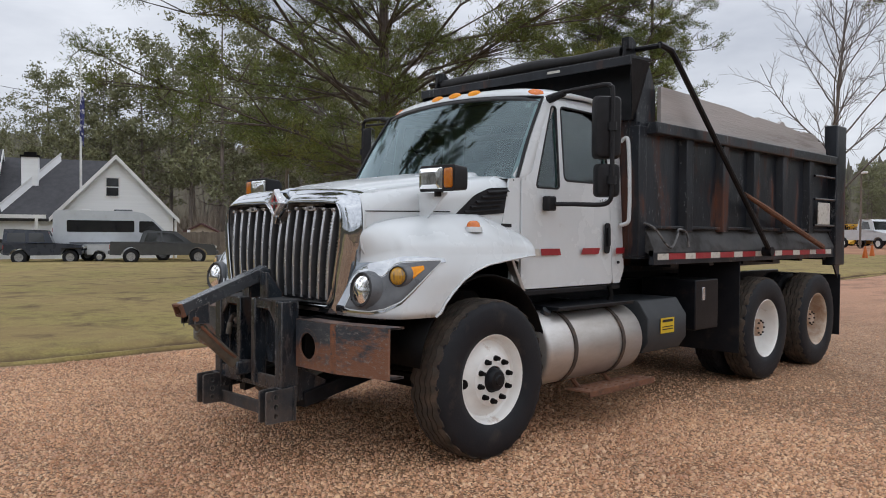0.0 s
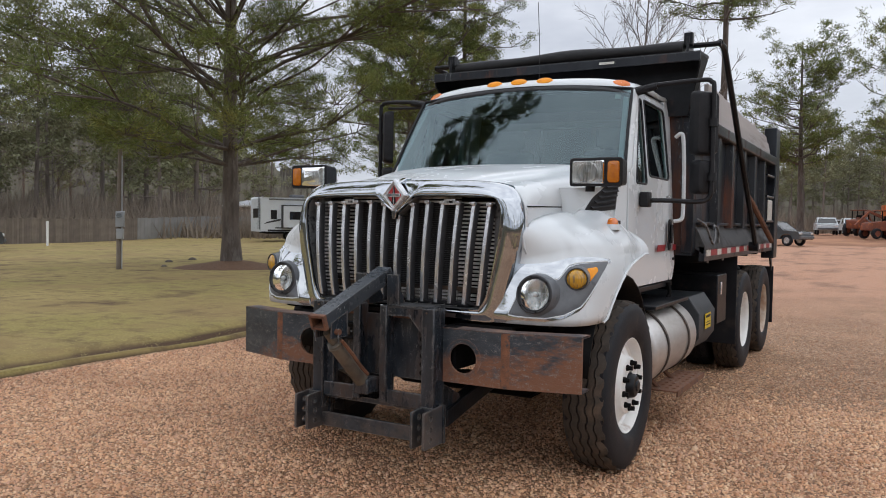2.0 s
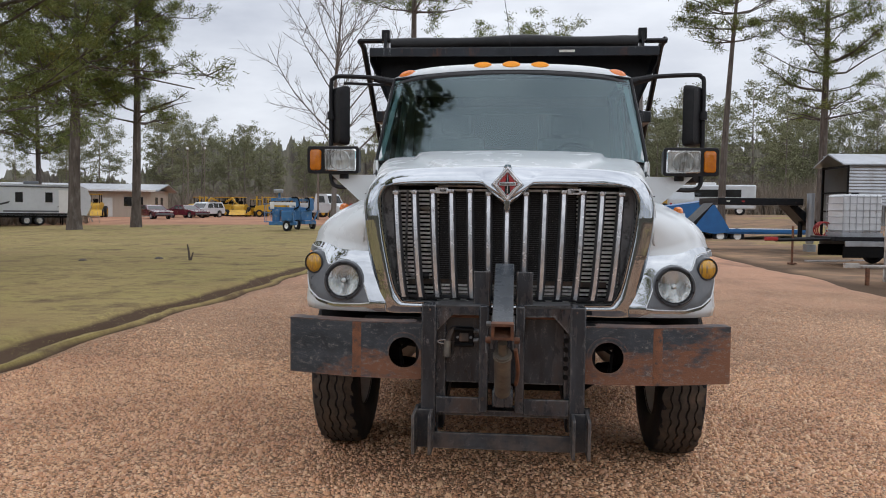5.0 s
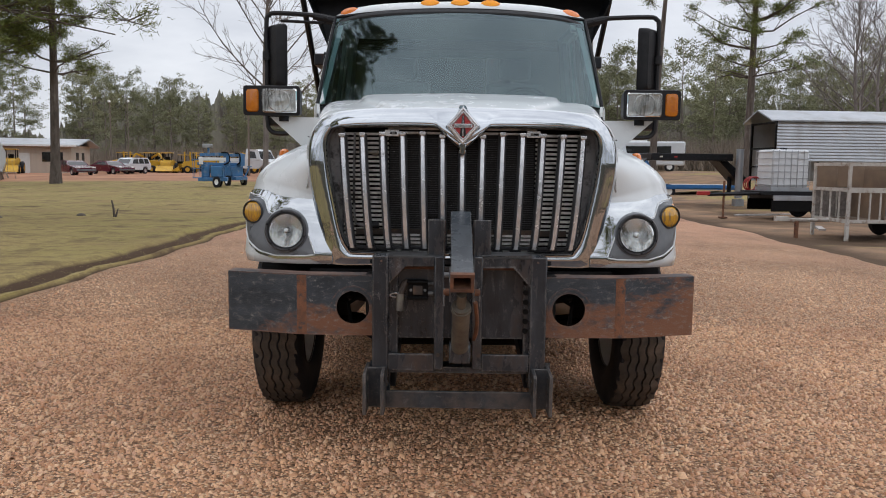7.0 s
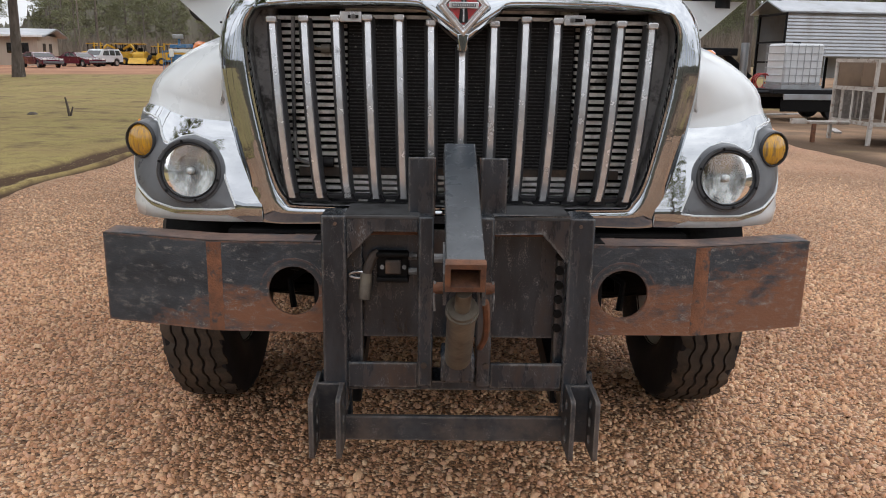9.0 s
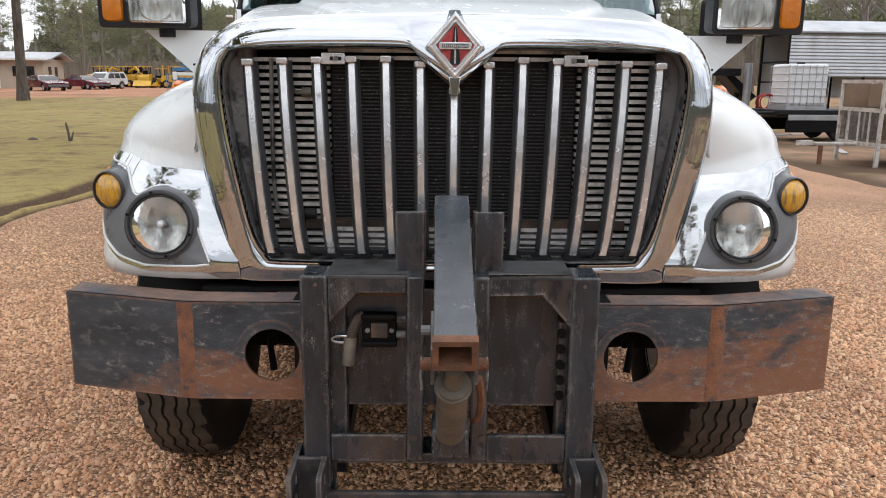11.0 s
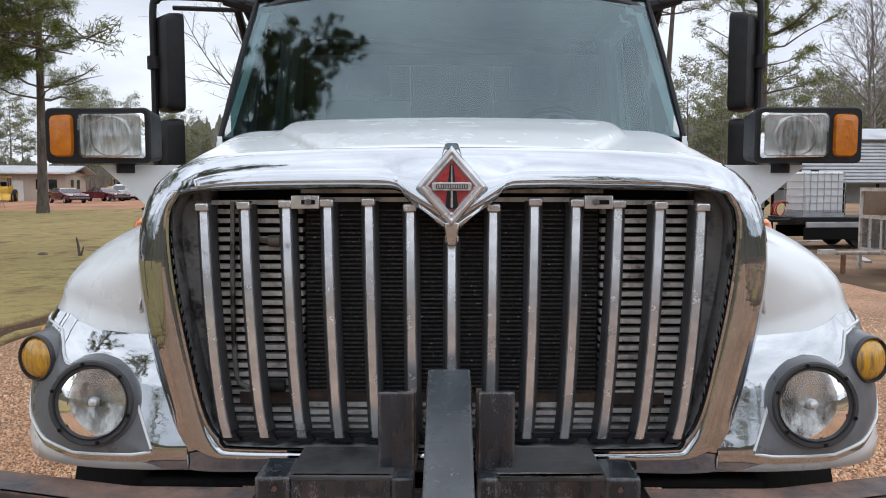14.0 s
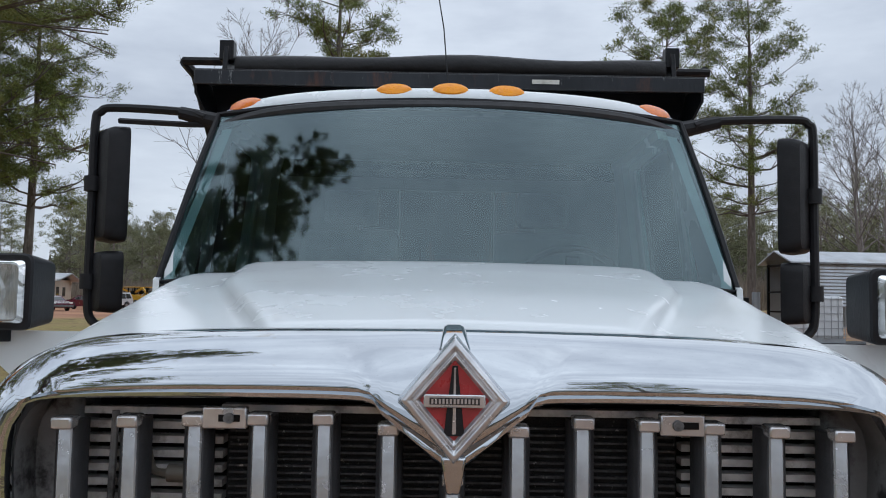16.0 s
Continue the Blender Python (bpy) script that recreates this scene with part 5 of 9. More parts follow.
# mirrors
for s, xo in ((1, 1.455), (-1, 1.415)):
    arm = spline([(s * 0.955, 1.78, 2.545), (s * 1.05, 1.80, 2.57), (s * (xo - 0.08), 1.845, 2.592), (s * (xo - 0.02), 1.85, 2.575), (s * xo, 1.85, 2.52), (s * xo, 1.85, 2.15), (s * xo, 1.85, 1.83), (s * (xo - 0.02), 1.85, 1.745), (s * (xo - 0.09), 1.83, 1.72), (s * 1.20, 1.75, 1.725), (s * 1.07, 1.69, 1.725)], 4)
    mirror = part("mirror_arm", Geo().tube(arm, 0.017, 8), DARK_PLASTIC, truck, "black bent-tube mirror arm")
    if s < 0:
        part("mirror_brace", Geo().tube([(s * 0.96, 1.80, 2.52), (s * 1.02, 1.78, 2.515), (s * 1.30, 1.80, 2.53)], 0.011, 6), DARK_PLASTIC, mirror)
    part("arm_mount", Geo().box((s * 1.035, 1.665, 1.73), (0.07, 0.09, 0.11)), DARK_PLASTIC, mirror, bevel=0.012)
    part("arm_cap", Geo().tube([(s * 0.90, 1.80, 2.53), (s * 1.06, 1.80, 2.566)], [0.035, 0.026], 10), DARK_PLASTIC, mirror)
    for z0, z1, w, name, off in ((2.055, 2.515, 0.205, "mirror_head", 0.065), (1.775, 2.020, 0.185, "wide_mirror_head", 0.06)):
        m = pose(s * (xo - off), 1.875, (z0 + z1) / 2, 0, 0, s * 50)
        h = (z1 - z0) / 2
        head = Geo().grid([[m @ Vector((x, y, z)) for x, z in round_poly([(-w / 2 * k, -h * k2), (w / 2 * k, -h * k2), (w / 2 * k, h * k2), (-w / 2 * k, h * k2)], 0.04, 4)] for y, k, k2 in ((0.035, 1.0, 1.0), (0.02, 1.0, 1.0), (-0.02, 0.97, 0.98), (-0.045, 0.84, 0.93), (-0.052, 0.6, 0.82))], close_u=True, cap=True)
        hd = part(name, head, DARK_PLASTIC, mirror, "black mirror housing")
        part("mirror_glass", Geo().add([m @ Vector((x, 0.0365, z)) for x, z in ((-w * 0.44, -h * 0.93), (-w * 0.44, h * 0.93), (w * 0.44, h * 0.93), (w * 0.44, -h * 0.93))], [(0, 1, 2, 3)]), CHROME, mirror)
        part("clamp", Geo().cyl((s * xo, 1.85, (z0 + z1) / 2 - 0.03), (s * xo, 1.85, (z0 + z1) / 2 + 0.03), 0.032, seg=12).tube([(s * xo, 1.85, (z0 + z1) / 2), (s * (xo - off), 1.86, (z0 + z1) / 2)], 0.02, 8), DARK_PLASTIC, mirror)


# wheels
def tyre_geo(c, w, r=0.535):
    g = Geo()
    h = w / 2
    prof = [(0.285, -h * 0.72), (0.30, -h * 0.86), (0.36, -h * 1.0), (0.42, -h * 1.02), (0.475, -h * 0.98), (0.510, -h * 0.90), (r - 0.014, -h * 0.80), (r - 0.014, h * 0.80), (0.510, h * 0.90), (0.475, h * 0.98), (0.42, h * 1.02), (0.36, h * 1.0), (0.30, h * 0.86), (0.285, h * 0.72)]
    return g.lathe(prof, c, (1, 0, 0), 64)


def tread_geo(c, w, r=0.535):
    """Five ribs with zigzag edges and cut shoulders."""
    g = Geo()
    n = 120
    c = Vector(c)
    for k in range(5):
        xc = (k - 2) * w * 0.172
        half = w * 0.066 if abs(k - 2) < 2 else w * 0.075
        rows = []
        for i in range(n):
            a = 2 * math.pi * i / n
            zig = 0.006 if i % 4 in (0, 1) else -0.006
            drop = (0.026 if i % 5 == 0 else 0.010) if abs(k - 2) == 2 else 0.0
            e0, e1 = -half + zig, half + zig
            rows.append([c + Vector((xc + x, rr * math.cos(a), rr * math.sin(a))) for x, rr in ((e0, r - 0.018), (e0, r - drop * (k == 0)), (e1, r - drop * (k == 4)), (e1, r - 0.018))])
        g.grid(rows, close_v=True)
    return g


def steer_wheel(s):
    c = (s * 1.055, 0.90, 0.530)
    wh = part("front_wheel", tyre_geo(c, 0.285), RUBBER, truck, "worn black front tyre on a white steel wheel")
    part("tread", tread_geo(c, 0.285), TREAD, wh)
    f = lambda x: s * x
    X = (s, 0, 0)
    o = (s * 1.055, 0.90, 0.530)
    part("rim", Geo().lathe([(0.300, 0.085), (0.307, 0.118), (0.300, 0.124), (0.288, 0.116), (0.276, 0.090), (0.272, 0.062), (0.255, 0.050), (0.215, 0.072), (0.185, 0.100), (0.178, 0.118), (0.165, 0.124), (0.090, 0.124), (0.085, 0.10)], o, X, 56), RIM_WHITE, wh, "white painted steel rim")
    part("rim_back", Geo().lathe([(0.29, -0.11), (0.275, -0.07), (0.27, 0.05)], o, X, 48), RIM_WHITE, wh)
    part("hub", Geo().lathe([(0.0, 0.185), (0.030, 0.183), (0.036, 0.172), (0.062, 0.168), (0.072, 0.158), (0.080, 0.12), (0.092, 0.115)], o, X, 32), BLACK_STEEL, wh, "black greasy wheel hub")
    for k in range(10):
        a = 2 * math.pi * (k + 0.35) / 10
        p = Vector(o) + Vector((s * 0.122, 0.1425 * math.cos(a), 0.1425 * math.sin(a)))
        part("wheel_nut", Geo().cyl(p, p + Vector((s * 0.014, 0, 0)), 0.0195, seg=12).cyl(p + Vector((s * 0.012, 0, 0)), p + Vector((s * 0.040, 0, 0)), 0.016, 0.0145, 6), DARK_UNDER, wh)
    # Raised dark disc in place of the shade inside the hand hole
    for a in (math.pi + 0.06,):
        p = Vector(o) + Vector((s * 0.0625, 0.228 * math.cos(a), 0.228 * math.sin(a)))
        q = Vector((s * 0.85, 0.5 * math.cos(a), 0)).normalized()
        part("hand_hole_shade", Geo().lathe([(0.0, 0.008), (0.030, 0.008), (0.033, 0.002)], p, q, 20), DARK_UNDER, wh)


def drive_wheel(s, y, rusty):
    o = (s * 1.06, y, 0.530)
    wh = part("rear_wheel", tyre_geo(o, 0.275), RUBBER, truck, "black dual rear tyres on white steel wheels" if not rusty else "black dual rear tyres on rust-streaked wheels")
    part("tread", tread_geo(o, 0.275), TREAD, wh)
    i = (s * 0.74, y, 0.530)
    part("inner_tyre", tyre_geo(i, 0.275), RUBBER, wh)
    part("inner_tread", tread_geo(i, 0.275), RUBBER, wh)
    X = (s, 0, 0)
    part("rim", Geo().lathe([(0.300, 0.085), (0.305, 0.116), (0.298, 0.122), (0.288, 0.112), (0.278, 0.09), (0.270, 0.02), (0.262, -0.06), (0.240, -0.09), (0.200, -0.105), (0.175, -0.118), (0.10, -0.118)], o, X, 56), RIM_RUSTY if rusty else RIM_WHITE, wh, "deep dished white rim")
    part("hub", Geo().lathe([(0.0, 0.055), (0.085, 0.052), (0.092, 0.040), (0.092, -0.05), (0.112, -0.06), (0.12, -0.118)], o, X, 32), RIM_RUSTY, wh)
    for k in range(10):
        a = 2 * math.pi * (k + 0.5) / 10
        p = Vector(o) + Vector((-s * 0.118, 0.1425 * math.cos(a), 0.1425 * math.sin(a)))
        part("wheel_nut", Geo().cyl(p, p + Vector((s * 0.045, 0, 0)), 0.018, seg=6), RUST, wh)
    for k in range(8):
        a = 2 * math.pi * k / 8
        p = Vector(o) + Vector((s * 0.052, 0.072 * math.cos(a), 0.072 * math.sin(a)))
        part("axle_bolt", Geo().cyl(p, p + Vector((s * 0.016, 0, 0)), 0.010, seg=6), DARK_UNDER, wh)


REAR_Y = (5.17, 6.56)
for s in (1, -1):
    steer_wheel(s)
    drive_wheel(s, REAR_Y[0], False)
    drive_wheel(s, REAR_Y[1], True)

# chassis
for s in (1, -1):
    part("frame_rail", Geo().box((s * 0.43, 3.6, 0.93), (0.09, 7.1, 0.27)), BLACK_STEEL, truck, "black frame rail", bevel=0.008)
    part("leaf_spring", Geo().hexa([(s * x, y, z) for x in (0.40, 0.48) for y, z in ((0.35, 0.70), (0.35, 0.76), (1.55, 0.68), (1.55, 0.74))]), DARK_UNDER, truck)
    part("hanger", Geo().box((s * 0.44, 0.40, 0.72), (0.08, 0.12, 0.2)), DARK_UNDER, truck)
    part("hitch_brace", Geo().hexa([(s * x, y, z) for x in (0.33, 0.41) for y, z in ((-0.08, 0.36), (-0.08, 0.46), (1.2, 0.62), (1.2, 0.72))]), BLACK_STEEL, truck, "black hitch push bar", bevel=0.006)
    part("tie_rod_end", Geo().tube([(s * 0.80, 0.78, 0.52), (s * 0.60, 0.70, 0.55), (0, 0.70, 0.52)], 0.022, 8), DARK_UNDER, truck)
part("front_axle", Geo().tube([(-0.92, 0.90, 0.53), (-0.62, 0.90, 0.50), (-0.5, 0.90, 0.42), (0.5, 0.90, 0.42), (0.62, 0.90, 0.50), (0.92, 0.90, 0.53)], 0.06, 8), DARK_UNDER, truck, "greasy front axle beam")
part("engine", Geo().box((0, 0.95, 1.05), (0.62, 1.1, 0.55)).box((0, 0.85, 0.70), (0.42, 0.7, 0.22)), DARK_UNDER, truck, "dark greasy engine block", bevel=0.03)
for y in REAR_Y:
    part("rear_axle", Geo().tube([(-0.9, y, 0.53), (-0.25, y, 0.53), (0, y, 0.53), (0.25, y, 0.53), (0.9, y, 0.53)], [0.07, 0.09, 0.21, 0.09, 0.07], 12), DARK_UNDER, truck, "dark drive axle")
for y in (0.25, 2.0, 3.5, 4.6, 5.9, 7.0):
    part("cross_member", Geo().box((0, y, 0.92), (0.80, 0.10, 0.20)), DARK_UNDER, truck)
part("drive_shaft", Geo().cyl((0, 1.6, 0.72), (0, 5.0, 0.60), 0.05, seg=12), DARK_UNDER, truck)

# fuel tank, steps and boxes
for s in (1, -1):
    tank = part("fuel_tank", Geo().lathe([(0.0, -0.63), (0.24, -0.63), (0.268, -0.618), (0.28, -0.60), (0.28, 0.60), (0.268, 0.618), (0.24, 0.63), (0.0, 0.63)], (s * 0.915, 2.12, 0.64), (0, 1, 0), 48), ALUMINIUM, truck, "dull aluminium cylindrical fuel tank")
    for y in (1.80, 2.44):
        part("tank_strap", Geo().lathe([(0.283, -0.022), (0.290, -0.020), (0.290, 0.020), (0.283, 0.022)], (s * 0.915, y, 0.64), (0, 1, 0), 48), RUST_STRAP, tank)
        part("strap_bracket", Geo().box((s * 0.56, y, 0.70), (0.16, 0.06, 0.5)), BLACK_STEEL, tank)
    part("filler_cap", Geo().cyl((s * 1.00, 1.66, 0.89), (s * 1.03, 1.66, 0.935), 0.038, seg=20), BOX_GREY, tank)
    step = part("upper_step", Geo().box((s * 0.96, 2.18, 0.945), (0.34, 1.02, 0.03)), BLACK_STEEL, truck, "black plate step above the tank", bevel=0.006)
    part("step_hook", Geo().tube([(s * 1.0, 2.52, 1.08), (s * 1.01, 2.54, 1.0), (s * 1.0, 2.52, 0.95)], 0.02, 6), DARK_UNDER, step)
    low_step = part("lower_step", Geo().plate([(1.92, 1.02), (2.84, 1.02), (2.84, 1.235), (1.92, 1.235)], [circle(2.02 + 0.105 * k, 1.08 + 0.055 * j, 0.018, 8) for k in range(8) for j in range(3)], lambda y, x, w, s=s: (s * x, y, 0.30 + w), 0.012), RUST_STEEL, truck, "rusty perforated lower step")
    part("step_edge", Geo().box((s * 1.238, 2.38, 0.293), (0.012, 0.92, 0.045)), RUST, low_step, bevel=0.003)
    for y in (2.02, 2.44):
        part("step_hanger", Geo().tube([(s * 1.08, y, 0.30), (s * 1.0, y, 0.37)], 0.018, 6), RUST, low_step)
    box = part("battery_box", Geo().grid([[(s * x, y, z) for x, z in ((0.62, 0.50), (1.13, 0.50), (1.198, 0.60), (1.198, 0.80), (1.10, 0.945), (0.62, 0.945))] for y in (2.80, 3.44)], close_u=True, cap=True), BOX_GREY, truck, "dark grey chamfered battery box", bevel=0.008)
    if s > 0:
        part("warning_sticker", Geo().box((1.2075, 3.10, 0.725), (0.004, 0.22, 0.13)), YELLOW_STICKER, box, "yellow warning sticker")
        part("sticker_bar", Geo().box((1.2105, 3.10, 0.765), (0.003, 0.17, 0.022)), DARK_PLASTIC, box)
        part("sticker_bar", Geo().box((1.2105, 3.10, 0.715), (0.003, 0.17, 0.008)), DARK_PLASTIC, box)
        part("sticker_bar", Geo().box((1.2105, 3.10, 0.693), (0.003, 0.17, 0.008)), DARK_PLASTIC, box)
    tb = part("side_toolbox", Geo().box((s * 0.90, 3.86, 0.86), (0.56, 0.44, 0.46)), BLACK_STEEL, truck, "black steel side toolbox", bevel=0.01)
    part("box_latch", Geo().box((s * 1.184, 3.78, 0.96), (0.012, 0.05, 0.12)), BAR_CHROME, tb, bevel=0.003)
    part("front_mud_flap", Geo().box((s * 0.88, 4.47, 0.80), (0.66, 0.012, 0.92)), RUBBER, truck, "black rubber mud flap", bevel=0.004)
    part("rear_mud_flap", Geo().box((s * 0.90, 7.20, 0.66), (0.62, 0.012, 0.74)), RUBBER, truck, "black rubber rear mud flap", bevel=0.004)

# front bumper, with swept ends and two round openings
def bump_y(x):
    return -0.152 + 0.105 * max(0.0, (abs(x) - 0.80) / 0.40) + 0.012 * max(0.0, (abs(x) - 0.45))


holes = [circle(s * 0.542, 0.784, 0.083, 28) for s in (1, -1)]
outer = [(x, 0.643) for x in (-1.198, -1.0, -0.82, -0.78, -0.5, 0, 0.5, 0.78, 0.82, 1.0, 1.198)] + [(x, 0.948) for x in (1.198, 1.0, 0.82, 0.78, 0.5, 0, -0.5, -0.78, -0.82, -1.0, -1.198)]
bumper = part("bumper_face", Geo().plate(outer, holes, lambda x, z, w: (x, bump_y(x) + w, z), 0.012), RUST_STEEL, truck, "heavy steel bumper with scraped black paint and rust")
g = Geo()
for z in (0.649, 0.942):
    g.grid([[(x, bump_y(x) + d, z + e) for x in (-1.198, -1.0, -0.82, -0.78, -0.4, 0, 0.4, 0.78, 0.82, 1.0, 1.198)] for d, e in ((0.002, 0.006), (0.12, 0.006), (0.12, -0.006), (0.002, -0.006))], close_v=True)
part("bumper_flange", g, TOP_RUST, bumper)
for s in (1, -1):
    part("weld_seam", Geo().grid([[(s * x, bump_y(x) - e, z) for x, e in ((0.775, 0.0005), (0.79, 0.004), (0.81, 0.004), (0.825, 0.0005))] for z in (0.645, 0.72, 0.80, 0.88, 0.946)]), SEAM_RUST, bumper, "rusty weld seam")
    part("hole_ring", Geo().plate(circle(s * 0.542, 0.784, 0.112, 28), [circle(s * 0.542, 0.784, 0.084, 28)], lambda x, z, w: (x, bump_y(x) - 0.002 + w, z), 0.003), RUST_STEEL, bumper, "scuffed ring round the opening")
    part("bumper_bracket", Geo().box((s * 0.43, 0.09, 0.83), (0.10, 0.42, 0.24)), DARK_UNDER, truck)
    part("bumper_back_plate", Geo().box((s * 0.60, 0.10, 0.955), (0.36, 0.25, 0.012)), DARK_UNDER, truck)
    part("tow_rod", Geo().tube([(s * 0.50, 0.04, 0.83), (s * 0.585, 0.02, 0.775), (s * 0.57, 0.0, 0.68)], 0.012, 6).tube([(s * 0.60, 0.14, 0.80), (s * 0.42, 0.10, 0.78)], 0.022, 8), DARK_UNDER, bumper)
part("skid_beam", Geo().box((0, 0.12, 0.99), (1.9, 0.05, 0.06)), DARK_UNDER, truck)

# plow hitch on the bumper
hitch = part("hitch_back_plate", Geo().box((-0.01, -0.172, 0.82), (0.72, 0.012, 0.36)), HITCH_STEEL, truck, "black steel plow hitch frame")
FY = -0.26
for s, xa, xb, ya, yb in ((-1, -0.435, -0.357, -0.132, -0.084), (1, 0.336, 0.416, 0.056, 0.103)):
    part("outer_post", Geo().box(((xa + xb) / 2, FY + 0.065, 0.735), (xb - xa, 0.13, 0.65)), HITCH_STEEL, hitch, bevel=0.006)
    part("inner_post", Geo().box(((ya + yb) / 2, FY + 0.04, 0.78), (yb - ya, 0.09, 0.56)), HITCH_STEEL, hitch, bevel=0.006)
    xi, xe = (ya, xb) if s < 0 else (yb, xa)
    part("top_plate", Geo().plate([(xi, 1.062), (xe, 1.062), (xe, 0.918), (xe - s * 0.085, 1.008), (xi, 1.008)], [], lambda x, z, w: (x, FY + 0.006 + w, z), 0.016), HITCH_STEEL, hitch, bevel=0.004)
    part("top_cover", Geo().box(((xi + xe) / 2, -0.155, 1.055), (abs(xe - xi) + 0.01, 0.20, 0.014)), LIT_DUSTY_STEEL, hitch, bevel=0.004)
    part("inner_strip", Geo().box(((xi + xe) / 2, -0.19, 1.000), (abs(xe - xi) - 0.01, 0.03, 0.022)), RUST, hitch, "rusty angle strip")
    part("bottom_plate", Geo().box(((xi + xe) / 2, FY + 0.017, 0.533), (abs(xe - xi), 0.018, 0.085)), HITCH_STEEL, hitch, bevel=0.004)
    part("rear_channel", Geo().box((s * 0.338, -0.190, 0.74), (0.055, 0.05, 0.50)), HITCH_STEEL, hitch, bevel=0.004)
    part("side_plate", Geo().plate([(-0.22, 0.62), (-0.10, 0.62), (0.10, 0.52), (0.10, 0.42), (-0.22, 0.40)], [], lambda y, z, w, s=s: (s * 0.385 + w - 0.006, y, z), 0.012), HITCH_STEEL, hitch)
    # lug plates with three pin holes
    for x in ((-0.46, -0.375) if s < 0 else (0.355, 0.432)):
        part("lug_plate", Geo().plate(round_poly([(-0.385, 0.300), (-0.17, 0.300), (-0.17, 0.515), (-0.385, 0.505)], 0.015, 3), [circle(-0.315, 0.345 + 0.060 * k, 0.016, 12) for k in range(3)], lambda y, z, w, x=x: (x + w - 0.008, y, z), 0.016), LOW_STEEL, hitch, "drilled lug plate", bevel=0.002)
    part("lug_front", Geo().box((-0.4175 if s < 0 else 0.3935, -0.262, 0.41), (0.075, 0.016, 0.20)), LOW_STEEL, hitch, bevel=0.003)
    part("lug_back", Geo().box((s * 0.40, -0.18, 0.41), (0.10, 0.02, 0.22)), HITCH_STEEL, hitch)
    part("ear_plate", Geo().hexa([(s * x - 0.012, y, z) for x in (0.072, 0.155) for y, z in ((-0.200, 1.05), (-0.184, 1.05), (-0.200, 1.235), (-0.184, 1.235))]), HITCH_STEEL, hitch, "upright ear plate", bevel=0.003)
    part("ear_gusset", Geo().plate([(-0.186, 1.05), (-0.03, 1.05), (-0.03, 1.09), (-0.14, 1.23), (-0.186, 1.23)], [], lambda y, z, w, s=s: (s * 0.075 - 0.012 + w - 0.006, y, z), 0.012), RUST_STEEL, hitch)
    part("post_pin", Geo().cyl((s * 0.100 - 0.012, FY - 0.012, 0.575), (s * 0.100 - 0.012, FY + 0.01, 0.575), 0.010, seg=10), RUST_STRAP, hitch)
part("cross_bar", Geo().box((-0.012, -0.235, 0.342), (0.80, 0.022, 0.085)), LOW_STEEL, hitch, "dusty scuffed lower cross bar", bevel=0.004)
part("rear_shelf", Geo().box((-0.012, -0.17, 0.49), (0.74, 0.12, 0.03)), HITCH_STEEL, hitch)
# lifting arm: an open square tube
def tube_box(g, a, b, w, h, wall, up):
    a, b = Vector(a), Vector(b)
    d = (b - a).normalized()
    side = d.cross(Vector(up)).normalized()
    u = side.cross(d)
    ro = [[p + side * x * w / 2 + u * z * h / 2 for x, z in ((-1, -1), (1, -1), (1, 1), (-1, 1))] for p in (a, b)]
    ri = [[p + side * x * (w / 2 - wall) + u * z * (h / 2 - wall) for x, z in ((-1, -1), (1, -1), (1, 1), (-1, 1))] for p in (b, b - d * 0.3)]
    return g.grid([*ro, *ri], close_u=True)


part("lift_arm", tube_box(Geo(), (-0.006, -0.120, 1.235), (-0.006, -0.742, 1.0040), 0.098, 0.080, 0.010, (0, 0, 1)), ARM_STEEL, hitch, "scuffed grey-black square lifting arm", bevel=0.004, smooth=False)
part("arm_mouth", tube_box(Geo(), (-0.006, -0.728, 1.0093), (-0.006, -0.750, 1.0012), 0.102, 0.084, 0.014, (0, 0, 1)), RUST, hitch, "rusty tube mouth")
part("arm_head", Geo().box((-0.006, -0.15, 1.215), (0.104, 0.09, 0.075)), HITCH_STEEL, hitch, bevel=0.01)
part("lift_cylinder", Geo().cyl((-0.006, -0.605, 0.880), (-0.006, -0.352, 0.635), 0.041, seg=28).cyl((-0.006, -0.595, 0.870), (-0.006, -0.585, 0.860), 0.046, seg=28).cyl((-0.006, -0.67, 0.945), (-0.006, -0.60, 0.875), 0.022, seg=16), CYL_TAN, hitch, "dusty tan hydraulic lift cylinder")
part("cylinder_lug", Geo().box((-0.006, -0.30, 0.60), (0.105, 0.13, 0.09)), HITCH_STEEL, hitch, bevel=0.01)
for s in (1, -1):
    part("cylinder_fork", Geo().hexa([(-0.006 + s * x, y, z) for x in (0.046, 0.055) for y, z in ((-0.70, 0.915), (-0.70, 1.0), (-0.56, 0.915), (-0.56, 1.05))]), HITCH_STEEL, hitch)
    part("fork_pin", Geo().cyl((-0.006 + s * 0.05, -0.66, 0.95), (-0.006 + s * 0.080, -0.66, 0.95), 0.016, seg=12), RUST, hitch)
    part("pin_clip", Geo().tube([(-0.006 + s * 0.076, -0.665, 0.97), (-0.006 + s * 0.078, -0.672, 0.93), (-0.006 + s * 0.076, -0.668, 0.89)], 0.0032, 6), TANK_GREY, hitch)
part("grease_fitting", Geo().cyl((-0.085, -0.62, 1.02), (-0.062, -0.62, 1.02), 0.012, seg=10), TANK_GREY, hitch)
part("safety_chain", Geo().tube(spline([(0.055, -0.62, 0.90), (0.066, -0.54, 0.82), (0.068, -0.46, 0.74), (0.06, -0.38, 0.68)], 5), 0.010, 6), RUST, hitch, "hanging rusty chain")
